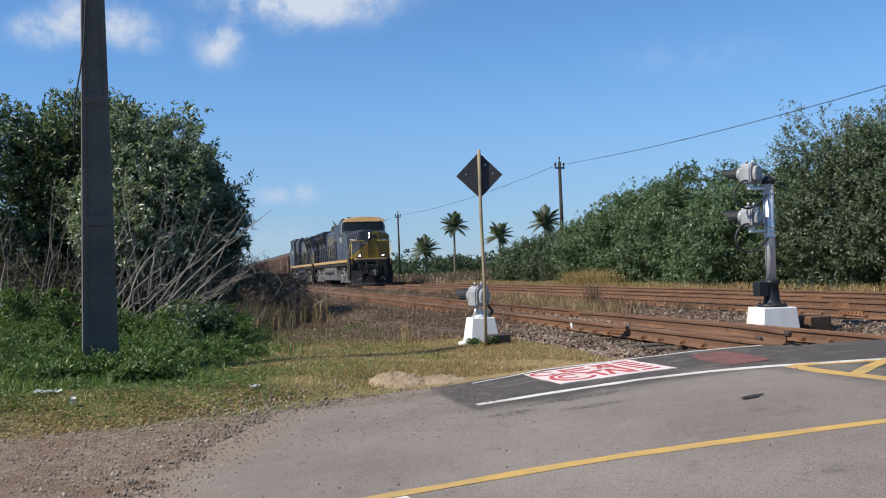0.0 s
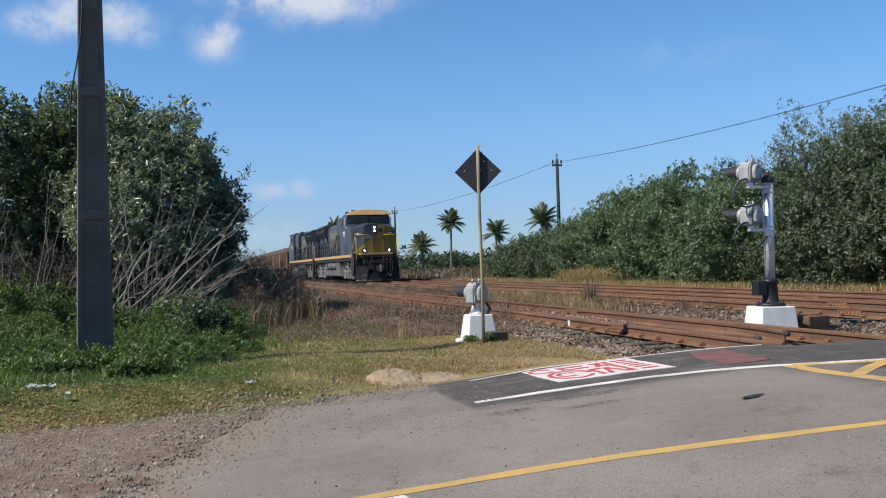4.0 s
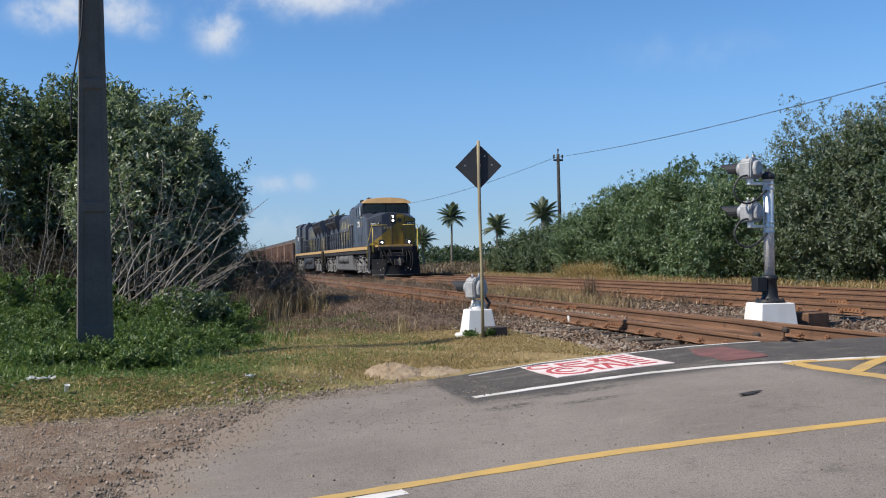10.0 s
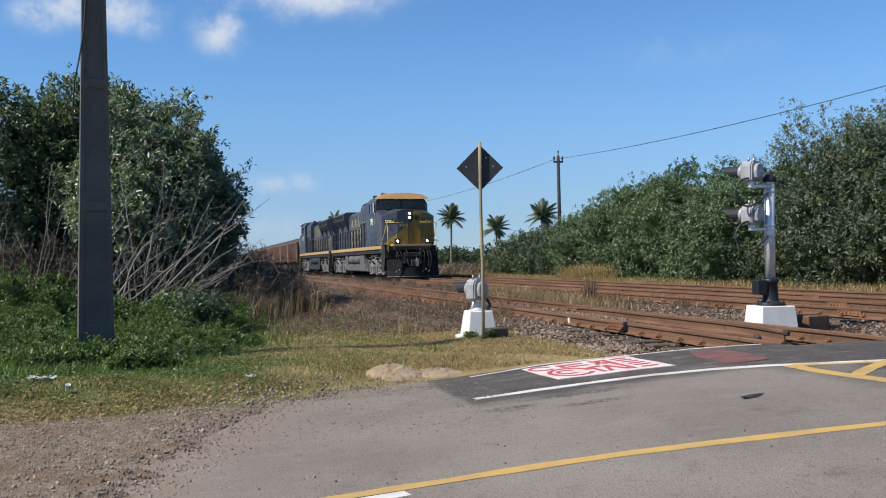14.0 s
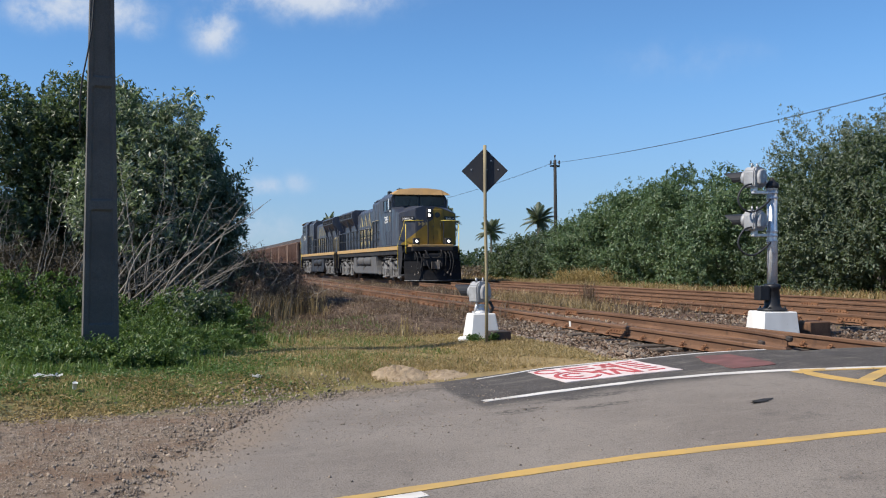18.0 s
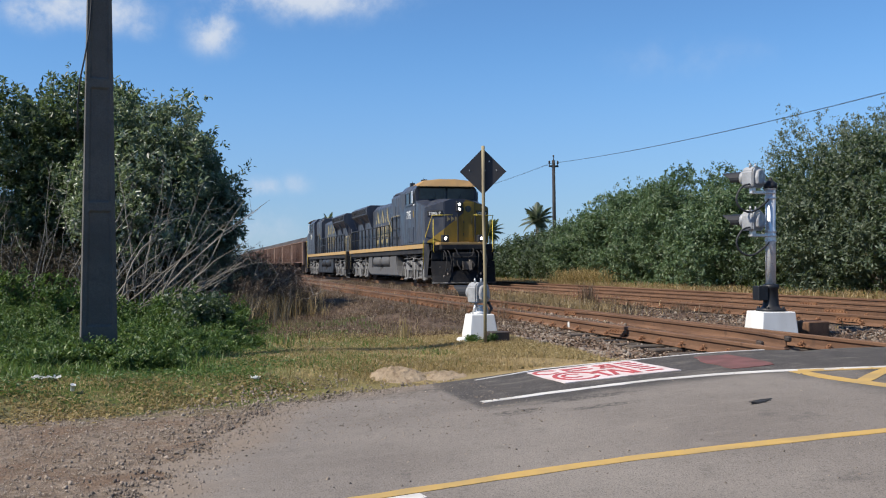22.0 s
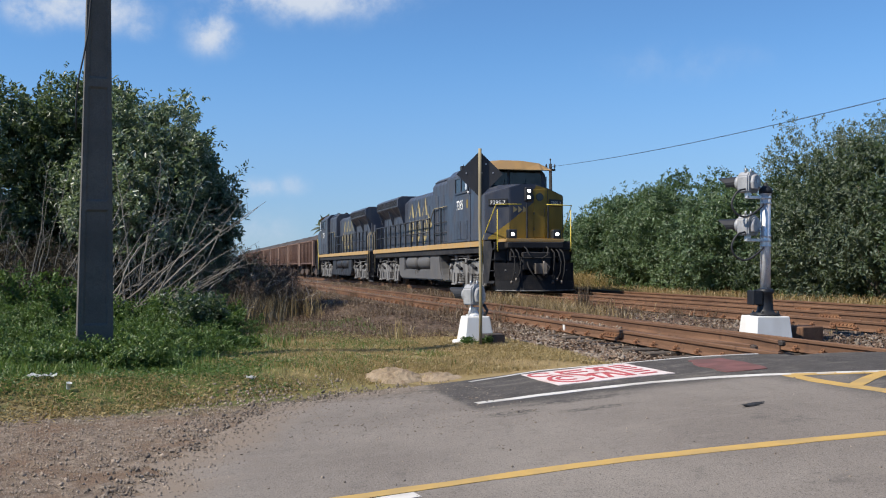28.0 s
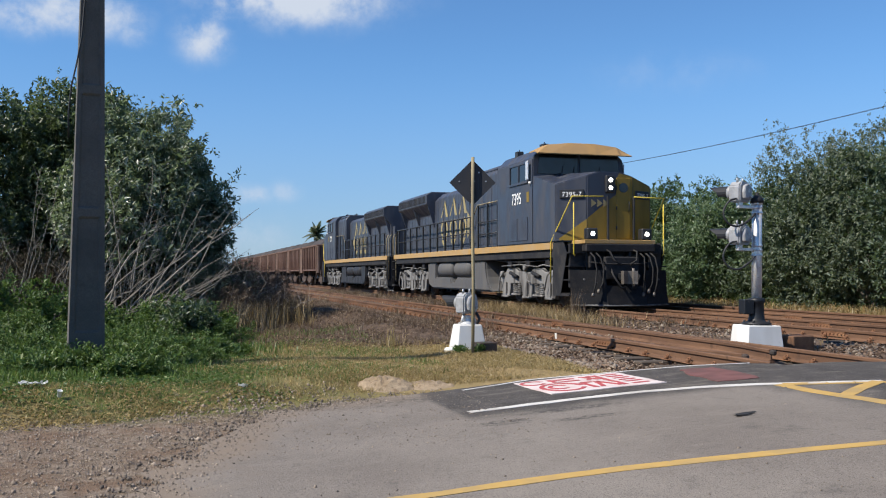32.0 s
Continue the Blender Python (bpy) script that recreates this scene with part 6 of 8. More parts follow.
def wagon():
    b = thing("ore_wagon", pose(TRACK_X, 120, 0.5), "rusty red ribbed gondola wagon heaped with dark iron ore", "freight wagon", "ore wagons of the train")
    L0, L1 = 0.5, 9.55
    bm = bmesh.new()
    for s in (-1, 1):
        box(bm, s * 1.45 - 0.02, s * 1.45 + 0.02, L0, L1, 1.3, 3.24, 0.005)
    box(bm, -1.43, 1.43, L0, L0 + 0.04, 1.3, 3.24, 0.005)
    box(bm, -1.43, 1.43, L1 - 0.04, L1, 1.3, 3.24, 0.005)
    box(bm, -1.43, 1.43, L0 + 0.04, L1 - 0.04, 1.3, 1.34)
    part("body", bm, M["wagon"], b)
    bm = bmesh.new()
    for s in (-1, 1):
        box(bm, s * 1.53 - 0.12, s * 1.53 + 0.12, L0 - 0.05, L1 + 0.05, 3.19, 3.31, 0.015)
        box(bm, s * 1.49 - 0.05, s * 1.49 + 0.05, L0 - 0.05, L1 + 0.05, 1.22, 1.4, 0.012)
    for y in (L0, L1):
        box(bm, -1.43, 1.43, y - 0.05, y + 0.05, 3.19, 3.32, 0.012)
    part("rim", bm, M["wagon"], b, "rust-red top rim")
    rib = None
    for s in (-1, 1):
        for k in range(10):
            y = L0 + 0.1 + (L1 - L0 - 0.2) * k / 9
            if rib is None:
                bm = bmesh.new()
                box(bm, -0.09, 0.09, -0.09, 0.09, 1.35, 3.2, 0.02)
                rib = part("rib", bm, M["wagon"], b)
                rib.matrix_basis = pose(s * 1.55, y, 0)
            else:
                share("rib", rib.data, b, pose(s * 1.55, y, 0))
    for s in (-1, 1):
        for y in (L0 - 0.06, L1 + 0.06):
            bm = bmesh.new()
            box(bm, s * 1.57 - 0.1, s * 1.57 + 0.1, y - 0.1, y + 0.1, 1.05, 3.19, 0.02)
            part("corner_post", bm, M["wagon_post"], b, "dusty pale corner post")
    nx, ny = 9, 26
    bm = bmesh.new()
    rnd = random.Random(7)
    grid = []
    for j in range(ny):
        v = j / (ny - 1)
        row = []
        for i in range(nx):
            u = i / (nx - 1) * 2 - 1
            h = 3.1 + (1 - u * u) * (0.3 + 0.6 * abs(math.sin(2 * math.pi * v)) ** 1.4) * min(1, 6 * v, 6 * (1 - v)) + rnd.uniform(-0.03, 0.03)
            row.append(bm.verts.new((u * 1.42, L0 + 0.05 + v * (L1 - L0 - 0.1), h)))
        grid.append(row)
    for a, c in zip(grid, grid[1:]):
        for i in range(nx - 1):
            bm.faces.new((a[i], a[i + 1], c[i + 1], c[i]))
    part("ore_load", bm, M["ore"], b, "heaped dark iron ore")
    bm = bmesh.new()
    box(bm, -0.25, 0.25, -0.1, 10.1, 0.84, 1.28, 0.02)
    for y in (1.7, 8.3):
        box(bm, -1.2, 1.2, y - 0.25, y + 0.25, 0.78, 1.28, 0.03)
    for y in (0.35, 9.65):
        box(bm, -1.4, 1.4, y - 0.1, y + 0.1, 0.95, 1.28, 0.02)
    tube(bm, [(-0.7, 4.2, 0.75), (-0.7, 5.6, 0.75)], 0.22, 10)
    part("underframe", bm, M["wagon_dark"], b)
    bm = bmesh.new()
    for y in (L0 + 0.05, L0 + 0.45):
        tube(bm, [(-1.66, y, 0.6), (-1.66, y, 3.2)], 0.018, 5)
    for z in np.arange(0.7, 3.2, 0.35):
        tube(bm, [(-1.66, L0 + 0.05, z), (-1.66, L0 + 0.45, z)], 0.015, 5)
    part("ladder", bm, M["wagon_dark"], b)
    wheels = []
    for y in (1.7, 8.3):
        for s in (-1, 1):
            bm = bmesh.new()
            prism(bm, [(y - 1.25, 0.55), (y - 0.95, 0.68), (y - 0.3, 0.85), (y + 0.3, 0.85), (y + 0.95, 0.68), (y + 1.25, 0.55), (y + 1.15, 0.32), (y + 0.7, 0.36), (y + 0.35, 0.2), (y - 0.35, 0.2), (y - 0.7, 0.36), (y - 1.15, 0.32)], "x", s * 1.0, s * 1.14)
            part("bogie_frame", bm, M["wagon_dark"], b)
        for dy in (-0.88, 0.88):
            if not wheels:
                w = wheelset(b, y + dy, 0.42)
            else:
                w = share("wheelset", wheels[0].data, b, pose(0, y + dy, 0.42))
            wheels.append(w)
    return b


WAGONS = [(wagon(), 48.3)]
for k in range(1, 11):
    c = copy_thing(WAGONS[0][0], pose(TRACK_X, 120 + 10 * k, 0.5))
    WAGONS.append((c, 48.3 + 10.0 * k))


# ---- plants ----
def leaf_quads(base, along, out, length, width, fold=0.25):
    """Folded leaves: base points, direction of each, its upper side, sizes. Returns vertices and triangles."""
    n = len(base)
    along = along / np.linalg.norm(along, axis=1, keepdims=True)
    side = np.cross(along, out)
    side /= np.maximum(np.linalg.norm(side, axis=1, keepdims=True), 1e-6)
    up = np.cross(side, along)
    L, Wd = length[:, None], width[:, None]
    mid = base + along * L * 0.5
    v = np.stack([base, mid + side * Wd * 0.5 + up * Wd * fold, base + along * L - up * L * 0.12, mid - side * Wd * 0.5 + up * Wd * fold], 1).reshape(-1, 3)
    i = np.arange(n)[:, None] * 4
    f = np.concatenate([i + [0, 1, 2], i + [0, 2, 3]], 1).reshape(-1, 3)
    return v, f


def crown_tips(rng, rx, ry, h, low, tips, shoots, reach, depth, bumpy=1.0, lobes=0, lobe=0.3, clump=0, wide=0.2):
    """Twig ends in the leafy skin of a bumpy crown, and along the shoots that stand out of it, with the way out of each."""
    def hull(n):
        a = rng.uniform(0, 2 * np.pi, n)
        v = low + (1 - low) * rng.uniform(0, 1, n) ** 0.85
        ring = np.sqrt(np.clip(1 - (np.maximum(0, v - 0.4) / 0.6) ** 2, 0, 1)) * np.interp(v, [0, low, low + 0.25 * (1 - low), 1], [0.7, 0.72, 1.0, 1.0])
        p = np.stack([ring * np.cos(a), ring * np.sin(a), v], 1)
        return p, ring, a
    waves = rng.normal(size=(14, 3)) * np.linspace(2.0, 9.0, 14)[:, None]
    phase = rng.uniform(0, 6.28, 14)
    def swell(p):
        return 1 + bumpy * (np.sin(p @ waves.T + phase) * np.linspace(0.075, 0.03, 14)).sum(1)
    size = np.array([rx, ry, h])
    mid = np.array([0, 0, 0.4])
    heads = hull(lobes)[0] * size if lobes else None
    spread = np.abs(rng.normal(1.0, 0.25, max(lobes, 1))) * (rx * ry * h) ** (1 / 3) * 2.3 / max(lobes, 1) ** 0.5
    def lobed(p):
        """Rounded heads of foliage with dark creases between them."""
        if heads is None:
            return 1.0
        far = np.linalg.norm(p[:, None] * size - heads[None], axis=2) / spread[None]
        return 1 + lobe * (np.sqrt(np.clip(1 - far.min(1) ** 2, 0, 1)) - 0.6)
    heart = max(1, tips // clump) if clump else tips
    p, ring, a = hull(heart)
    back = 1 - np.minimum(0.85, rng.exponential(depth, heart))
    q = (mid + (p - mid) * (swell(p) * lobed(p) * back)[:, None]) * size
    out = (p - mid) / size
    out /= np.maximum(np.linalg.norm(out, axis=1, keepdims=True), 1e-6)
    if clump:
        q, out = np.repeat(q, clump, 0), np.repeat(out, clump, 0)
        off = rng.normal(size=q.shape) * np.array([1, 1, 0.7]) * wide * np.repeat(rng.uniform(0.6, 1.3, heart), clump)[:, None]
        q = q + off
        out = out + 1.6 * off / wide * 0.5
        out /= np.maximum(np.linalg.norm(out, axis=1, keepdims=True), 1e-6)
    pts, ways = [q], [out]
    if shoots:
        p, ring, a = hull(shoots)
        root = (mid + (p - mid) * (swell(p) * lobed(p) * 0.92)[:, None]) * size
        d = (p - mid) / size
        d /= np.maximum(np.linalg.norm(d, axis=1, keepdims=True), 1e-6)
        d = d * 0.7 + np.array([0, 0, 0.75]) + rng.normal(scale=0.25, size=(shoots, 3))
        d /= np.linalg.norm(d, axis=1, keepdims=True)
        ln = reach * rng.uniform(0.3, 1.3, shoots) ** 1.5
        for f in (0.2, 0.4, 0.6, 0.8, 1.0):
            pts.append(root + d * (ln * f)[:, None])
            ways.append(d)
    return np.concatenate(pts), np.concatenate(ways)


def foliage(name, tips_ways, per, length, width, material, parent, seed, droop=0.25, ground=0.25):
    """Whorls of leaves at the twig ends of a crown."""
    rng = np.random.default_rng(seed)
    p, d = tips_ways
    keep = p[:, 2] > ground
    p, d = p[keep], d[keep]
    p, d = np.repeat(p, per, 0), np.repeat(d, per, 0)
    n = len(p)
    p = p + rng.normal(scale=length * 0.3, size=(n, 3))
    spin = rng.normal(size=(n, 3))
    spin -= d * (spin * d).sum(1, keepdims=True)
    spin /= np.maximum(np.linalg.norm(spin, axis=1, keepdims=True), 1e-6)
    along = spin + d * rng.uniform(0.1, 1.1, (n, 1)) + np.array([0, 0, 1]) * rng.uniform(-droop, 0.7, (n, 1))
    out = d * 0.8 + np.array([0, 0, 1.1]) + rng.normal(scale=0.55, size=(n, 3))
    v, f = leaf_quads(p, along, out, length * rng.uniform(0.5, 1.3, n), width * rng.uniform(0.6, 1.3, n))
    return mesh_np(name, v, f, material, parent)


def stems(bm, root, tips, r0, rnd, seg=6, bend=0.25):
    """Tapered limbs from a root to the given ends."""
    root = Vector(root)
    for tip in tips:
        tip = Vector(tip)
        pts = []
        for i in range(6):
            q = i / 5
            p = root.lerp(tip, q)
            p += Vector((rnd.uniform(-bend, bend), rnd.uniform(-bend, bend), bend * math.sin(math.pi * q))) * (0.3 + 0.7 * q) * (0 if i in (0,) else 1)
            pts.append(p)
        tube(bm, pts, r0, seg, r0 * 0.2)


def bush(name, label, x, y, rx, ry, h, material, seed, tips, per=6, length=0.16, width=0.06, low=0.05, category="bush", group="", trunk_r=0.06, shoots=60, reach=0.5, depth=0.12, limbs=14, bumpy=1.0, lobes=0, lobe=0.3, clump=0, wide=0.2):
    """A shrub or low tree: limbs that fork from the root, and an uneven crown of leaf whorls."""
    rnd = random.Random(seed)
    rng = np.random.default_rng(seed)
    z0 = land_z(x, y)
    base = thing(name, pose(x, y, z0), label, category, group)
    bm = bmesh.new()
    ends = []
    for k in range(limbs):
        a, v, q = rnd.uniform(0, 6.28), rnd.uniform(max(low, 0.3), 0.92), rnd.uniform(0.3, 0.85 if limbs < 40 else 1.02)
        w = math.sqrt(max(0.05, 1 - (max(0, v - 0.4) / 0.6) ** 2)) * q
        ends.append((rx * w * math.cos(a), ry * w * math.sin(a), v * h))
    stems(bm, (0, 0, -0.15), ends, trunk_r, rnd, bend=0.25 * min(1.0, h / 3))
    part("trunk", bm, M["bark" if limbs < 40 else "twig"], base, "forking pale grey stems")
    foliage("crown", crown_tips(rng, rx, ry, h, low, tips, shoots, reach, depth, bumpy, lobes, lobe, clump, wide), per, length, width, material, base, seed, ground=0.02)
    return base


def palm(x, y, h, seed, lean=0.0, size=1.0):
    rnd = random.Random(seed)
    base = thing("palm_tree", pose(x, y, land_z(x, y), rz=rnd.uniform(0, 360)), "slender coconut palm with drooping grey-green fronds", "palm tree", "palms behind the tracks")
    bm = bmesh.new()
    top = Vector((lean, 0, h))
    tube(bm, [(0, 0, -0.2), (0.02, 0, 0.4), (lean * 0.3, 0, h * 0.4), (lean * 0.7, 0, h * 0.75), top], 0.2, 10, 0.12)
    part("trunk", bm, M["bark"], base, "ringed grey trunk")
    fr = None
    for k in range(28):
        if fr is None:
            bm = bmesh.new()
            pts = []
            for i in range(9):
                q = i / 8
                pts.append(Vector((0, 3.1 * q - 0.5 * q * q, 1.0 * q - 1.25 * q * q)))
            tube(bm, pts, 0.035, 5, 0.008)
            for i in range(1, 9):
                for j in range(10):
                    q = (i - 1 + j / 10) / 8 + 0.06
                    if q > 1:
                        continue
                    p = Vector((0, 3.1 * q - 0.5 * q * q, 1.0 * q - 1.25 * q * q))
                    ln = 0.85 * math.sin(math.pi * min(1, 0.18 + q * 0.82)) + 0.18
                    for s in (-1, 1):
                        a = p + Vector((s * ln * 0.8, 0.3 * ln, -0.36 * ln))
                        w = Vector((0, 0.028, 0.0))
                        bm.faces.new([bm.verts.new(p - w), bm.verts.new(p + w), bm.verts.new(a)])
            fr = part("frond", bm, M["leaf_palm"], base)
            ob = fr
        else:
            ob = share("frond", fr.data, base)
        tilt = (72, 52, 34, 16, 0, -16, -34)[k % 7] + rnd.uniform(-8, 8)
        ob.matrix_basis = Matrix.Translation(top) @ Euler((radians(tilt), 0, radians(137.5 * k + rnd.uniform(-10, 10)))).to_matrix().to_4x4() @ Matrix.Scale(rnd.uniform(0.8, 1.1) * size, 4)
    bm = bmesh.new()
    for k in range(6):
        a = radians(60 * k)
        lathe(bm, [(0.02, -0.12), (0.09, -0.06), (0.11, 0.0), (0.08, 0.08), (0.02, 0.11)], 8, Matrix.Translation(top + Vector((0.2 * math.cos(a), 0.2 * math.sin(a), -0.15))))
    part("coconut", bm, M["leaf_olive"], base)


def blades(name, label, spots, height, width, material, seed, category="grass", lean=0.5):
    """Grass as single bent blades, rooted where the ground lies."""
    rng = np.random.default_rng(seed)
    n = len(spots)
    z = land(spots[:, 0], spots[:, 1])
    root = np.stack([spots[:, 0], spots[:, 1], z - 0.01], 1)
    a = rng.uniform(0, 2 * np.pi, n)
    h = height * rng.uniform(0.45, 1.3, n)
    flat = np.stack([np.cos(a), np.sin(a), 0 * a], 1)
    cross = np.stack([-np.sin(a), np.cos(a), 0 * a], 1)
    k = lean * rng.uniform(0.1, 1.2, n)[:, None]
    hz = np.array([0, 0, 1.0])
    w = width * rng.uniform(0.6, 1.3, n)[:, None]
    mid = root + hz * (h * 0.6)[:, None] + flat * k * h[:, None] * 0.35
    tip = root + hz * (h * (1 - 0.3 * k[:, 0]))[:, None] + flat * k * h[:, None]
    v = np.stack([root - cross * w, root + cross * w, mid + cross * w * 0.7, tip, mid - cross * w * 0.7], 1).reshape(-1, 3)
    i = np.arange(n)[:, None] * 5
    f = np.concatenate([i + [0, 1, 2], i + [0, 2, 4], i + [4, 2, 3]], 1).reshape(-1, 3)
    return tagged(mesh_np(name, v, f, material), label, category, kind="stuff")


def scatter(rng, n, x0, x1, y0, y1, keep=None, patch=0.0, seed=0):
    x, y = rng.uniform(x0, x1, n), rng.uniform(y0, y1, n)
    ok = np.ones(n, bool)
    if keep is not None:
        ok &= keep(x, y)
    if patch:
        f = np.sin(2.1 * x + 1.3 * y + seed) + np.sin(1.1 * x - 2.7 * y + 2 * seed) + np.sin(4.3 * x + 3.7 * y)
        ok &= f + rng.normal(scale=0.9, size=n) > patch - 1
    return np.stack([x[ok], y[ok]], 1)


def stones(name, label, spots, size, material, seed, sink=0.62, category="gravel"):
    """Angular stones lying on the ground."""
    rng = np.random.default_rng(seed)
    n = len(spots)
    corner = np.array([(-1, -1, -1), (1, -1, -1), (1, 1, -1), (-1, 1, -1), (-1, -1, 1), (1, -1, 1), (1, 1, 1), (-1, 1, 1)], float) * 0.5
    v = corner[None] * rng.uniform(0.5, 1.3, (n, 1, 3)) + rng.normal(scale=0.17, size=(n, 8, 3))
    q = rng.normal(size=(n, 4))
    q /= np.linalg.norm(q, axis=1, keepdims=True)
    w, x, y, z = q.T
    R = np.stack([1 - 2 * (y * y + z * z), 2 * (x * y - z * w), 2 * (x * z + y * w), 2 * (x * y + z * w), 1 - 2 * (x * x + z * z), 2 * (y * z - x * w), 2 * (x * z - y * w), 2 * (y * z + x * w), 1 - 2 * (x * x + y * y)], 1).reshape(n, 3, 3)
    s = size * (0.35 + rng.uniform(0, 1, n) ** 2.2 * 1.5)
    v[:, :, 2] *= 0.75
    v = np.einsum("nij,nkj->nki", R, v) * s[:, None, None]
    c = np.stack([spots[:, 0], spots[:, 1], land(spots[:, 0], spots[:, 1]) + s * (0.5 - sink) + 0.012], 1)
    v = (v + c[:, None]).reshape(-1, 3)
    faces = np.array([(0, 3, 2, 1), (4, 5, 6, 7), (0, 1, 5, 4), (1, 2, 6, 5), (2, 3, 7, 6), (3, 0, 4, 7)])
    f = (np.arange(n)[:, None, None] * 8 + faces[None]).reshape(-1, 4)
    return tagged(mesh_np(name, v, f, material), label, category, kind="stuff")


# left thicket
DENSE = "dense green broad-leaved bush with pale stems showing through"
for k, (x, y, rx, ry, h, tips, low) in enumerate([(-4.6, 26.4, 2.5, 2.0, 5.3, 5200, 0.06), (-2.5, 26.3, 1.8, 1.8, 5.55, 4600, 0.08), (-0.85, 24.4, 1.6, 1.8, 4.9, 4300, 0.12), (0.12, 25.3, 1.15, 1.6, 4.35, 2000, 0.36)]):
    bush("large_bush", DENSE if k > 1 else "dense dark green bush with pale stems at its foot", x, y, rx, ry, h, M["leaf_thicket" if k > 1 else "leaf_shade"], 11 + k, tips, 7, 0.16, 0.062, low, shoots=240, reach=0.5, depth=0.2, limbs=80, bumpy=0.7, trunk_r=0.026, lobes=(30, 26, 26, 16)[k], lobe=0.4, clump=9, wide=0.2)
bush("large_bush", "dark leafy bush behind the others", -2.6, 30.0, 3.0, 2.0, 4.9, M["leaf_thicket"], 17, 2400, 7, 0.2, 0.08)
bush("small_bush", "low green bush at the thicket's edge", 0.75, 26.8, 0.55, 1.4, 2.4, M["leaf_thicket"], 18, 1000, 7, 0.13, 0.05, 0.1, shoots=60, reach=0.4, lobes=14)
for k, (x, y, r, h) in enumerate([(-4.9, 24.0, 1.0, 1.5), (-3.5, 23.8, 0.9, 1.7), (-2.3, 23.8, 0.9, 1.3), (-1.1, 23.6, 0.9, 1.6), (0.1, 23.6, 0.8, 1.3), (0.9, 23.8, 0.6, 1.2)]):
    bush("undergrowth", "tangled brown dead undergrowth beneath the thicket", x, y, r, r * 0.7, h, M["leaf_drab"], 320 + k, 700, 5, 0.14, 0.02, 0.0, "undergrowth", "undergrowth of the thicket", 0.015, shoots=160, reach=0.6, depth=0.4)
wr = random.Random(77)
for k in range(64):
    x, y = wr.uniform(-6.5, 1.1), wr.uniform(14.6, 22.4)
    if k < 16:
        y = wr.uniform(13.4, 15.4)
        x = wr.uniform(-3.2, -0.45 if y < 14 else 0.3)
    near = max(0.0, min(1.0, (y - 14.0) / 7.0))
    if abs(x + 0.8) < 0.75 and y < 13.6:
        near = -0.26
    h = (0.13 + 0.4 * near) * wr.uniform(0.35, 1.4)
    r = (0.3 + 0.4 * near) * wr.uniform(0.8, 1.4)
    bush("weed_bush", "fresh green leafy weeds at the foot of the thicket", x, y, r, r * 0.8, h, M["leaf_weed"], 230 + k, 230, 5, 0.065, 0.026, 0.02, "weeds", "weeds by the thicket", 0.006, shoots=40, reach=0.14, depth=0.3, limbs=5)
for k in range(14):
    x, y = wr.uniform(-5.0, 1.2), wr.uniform(18.5, 22.6)
    bush("tall_weed", "tall leafy green weed before the thicket", x, y, 0.3, 0.3, wr.uniform(0.6, 1.15) if x < -1.6 else wr.uniform(0.35, 0.7), M["leaf_weed"], 340 + k, 150, 6, 0.1, 0.042, 0.1, "weeds", "tall weeds by the thicket", 0.01, shoots=30, reach=0.3, depth=0.4, limbs=6)
for k in range(16):
    x, y = -1.0 + wr.uniform(-0.75, 0.85), wr.uniform(12.4, 13.3)
    bush("weed_bush", "green leafy weeds round the foot of the concrete pole", x, y, 0.2, 0.2, wr.uniform(0.12, 0.3) * (1.0 if y > 12.9 else 0.55), M["leaf_weed"], 360 + k, 130, 5, 0.07, 0.028, 0.02, "weeds", "weeds by the concrete pole", 0.006, shoots=40, reach=0.16, depth=0.4, limbs=5)
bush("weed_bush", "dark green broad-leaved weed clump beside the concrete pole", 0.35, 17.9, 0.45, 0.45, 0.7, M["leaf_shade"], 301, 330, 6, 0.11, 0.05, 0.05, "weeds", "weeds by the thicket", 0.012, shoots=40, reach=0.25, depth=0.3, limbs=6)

# bare sprawling twigs in front of the thicket
def dead_shrub(x, y, seed, count, reach, high, spread=(-30, 45), thick=0.016):
    rnd = random.Random(seed)
    base = thing("dead_shrub", pose(x, y, land_z(x, y)), "sprawl of pale bare dry branches", "dead shrub", "dead branches")
    for k in range(count):
        bm = bmesh.new()
        a = radians(rnd.uniform(*spread))
        ln = reach * rnd.uniform(0.4, 1.1)
        rise = high * rnd.uniform(0.2, 1.1)
        start = Vector((rnd.uniform(-0.9, 0.5), rnd.uniform(-0.5, 0.5), rnd.uniform(0, 0.3)))
        sag = rnd.uniform(-0.3, 0.5)
        pts = []
        drift = Vector((0, 0, 0))
        for q in np.linspace(0, 1, 10):
            drift += Vector([rnd.uniform(-0.06, 0.06) for _ in range(3)]) * (q > 0)
            pts.append(start + Vector((ln * q * math.cos(a), ln * q * math.sin(a) * 0.5 - 0.3 * q, rise * q + sag * math.sin(math.pi * q) * 0.6)) + drift)
        tube(bm, pts, thick * rnd.uniform(0.7, 1.4), 5, 0.004)
        for j in (3, 4, 5, 6, 7, 8):
            if rnd.random() < 0.5:
                continue
            p = pts[j]
            d = Vector((rnd.uniform(-0.3, 0.7), rnd.uniform(-0.3, 0.3), rnd.uniform(-0.1, 0.9))) * rnd.uniform(0.4, 1.1)
            e = p + d * 0.55 + Vector((rnd.uniform(-0.08, 0.08), 0, 0.05))
            tube(bm, [p, e, p + d], 0.008, 4, 0.003)
            f = e + Vector((rnd.uniform(-0.3, 0.4), 0, rnd.uniform(0.0, 0.4)))
            tube(bm, [e, f], 0.005, 4, 0.003)
        part("branch", bm, M["twig"], base)


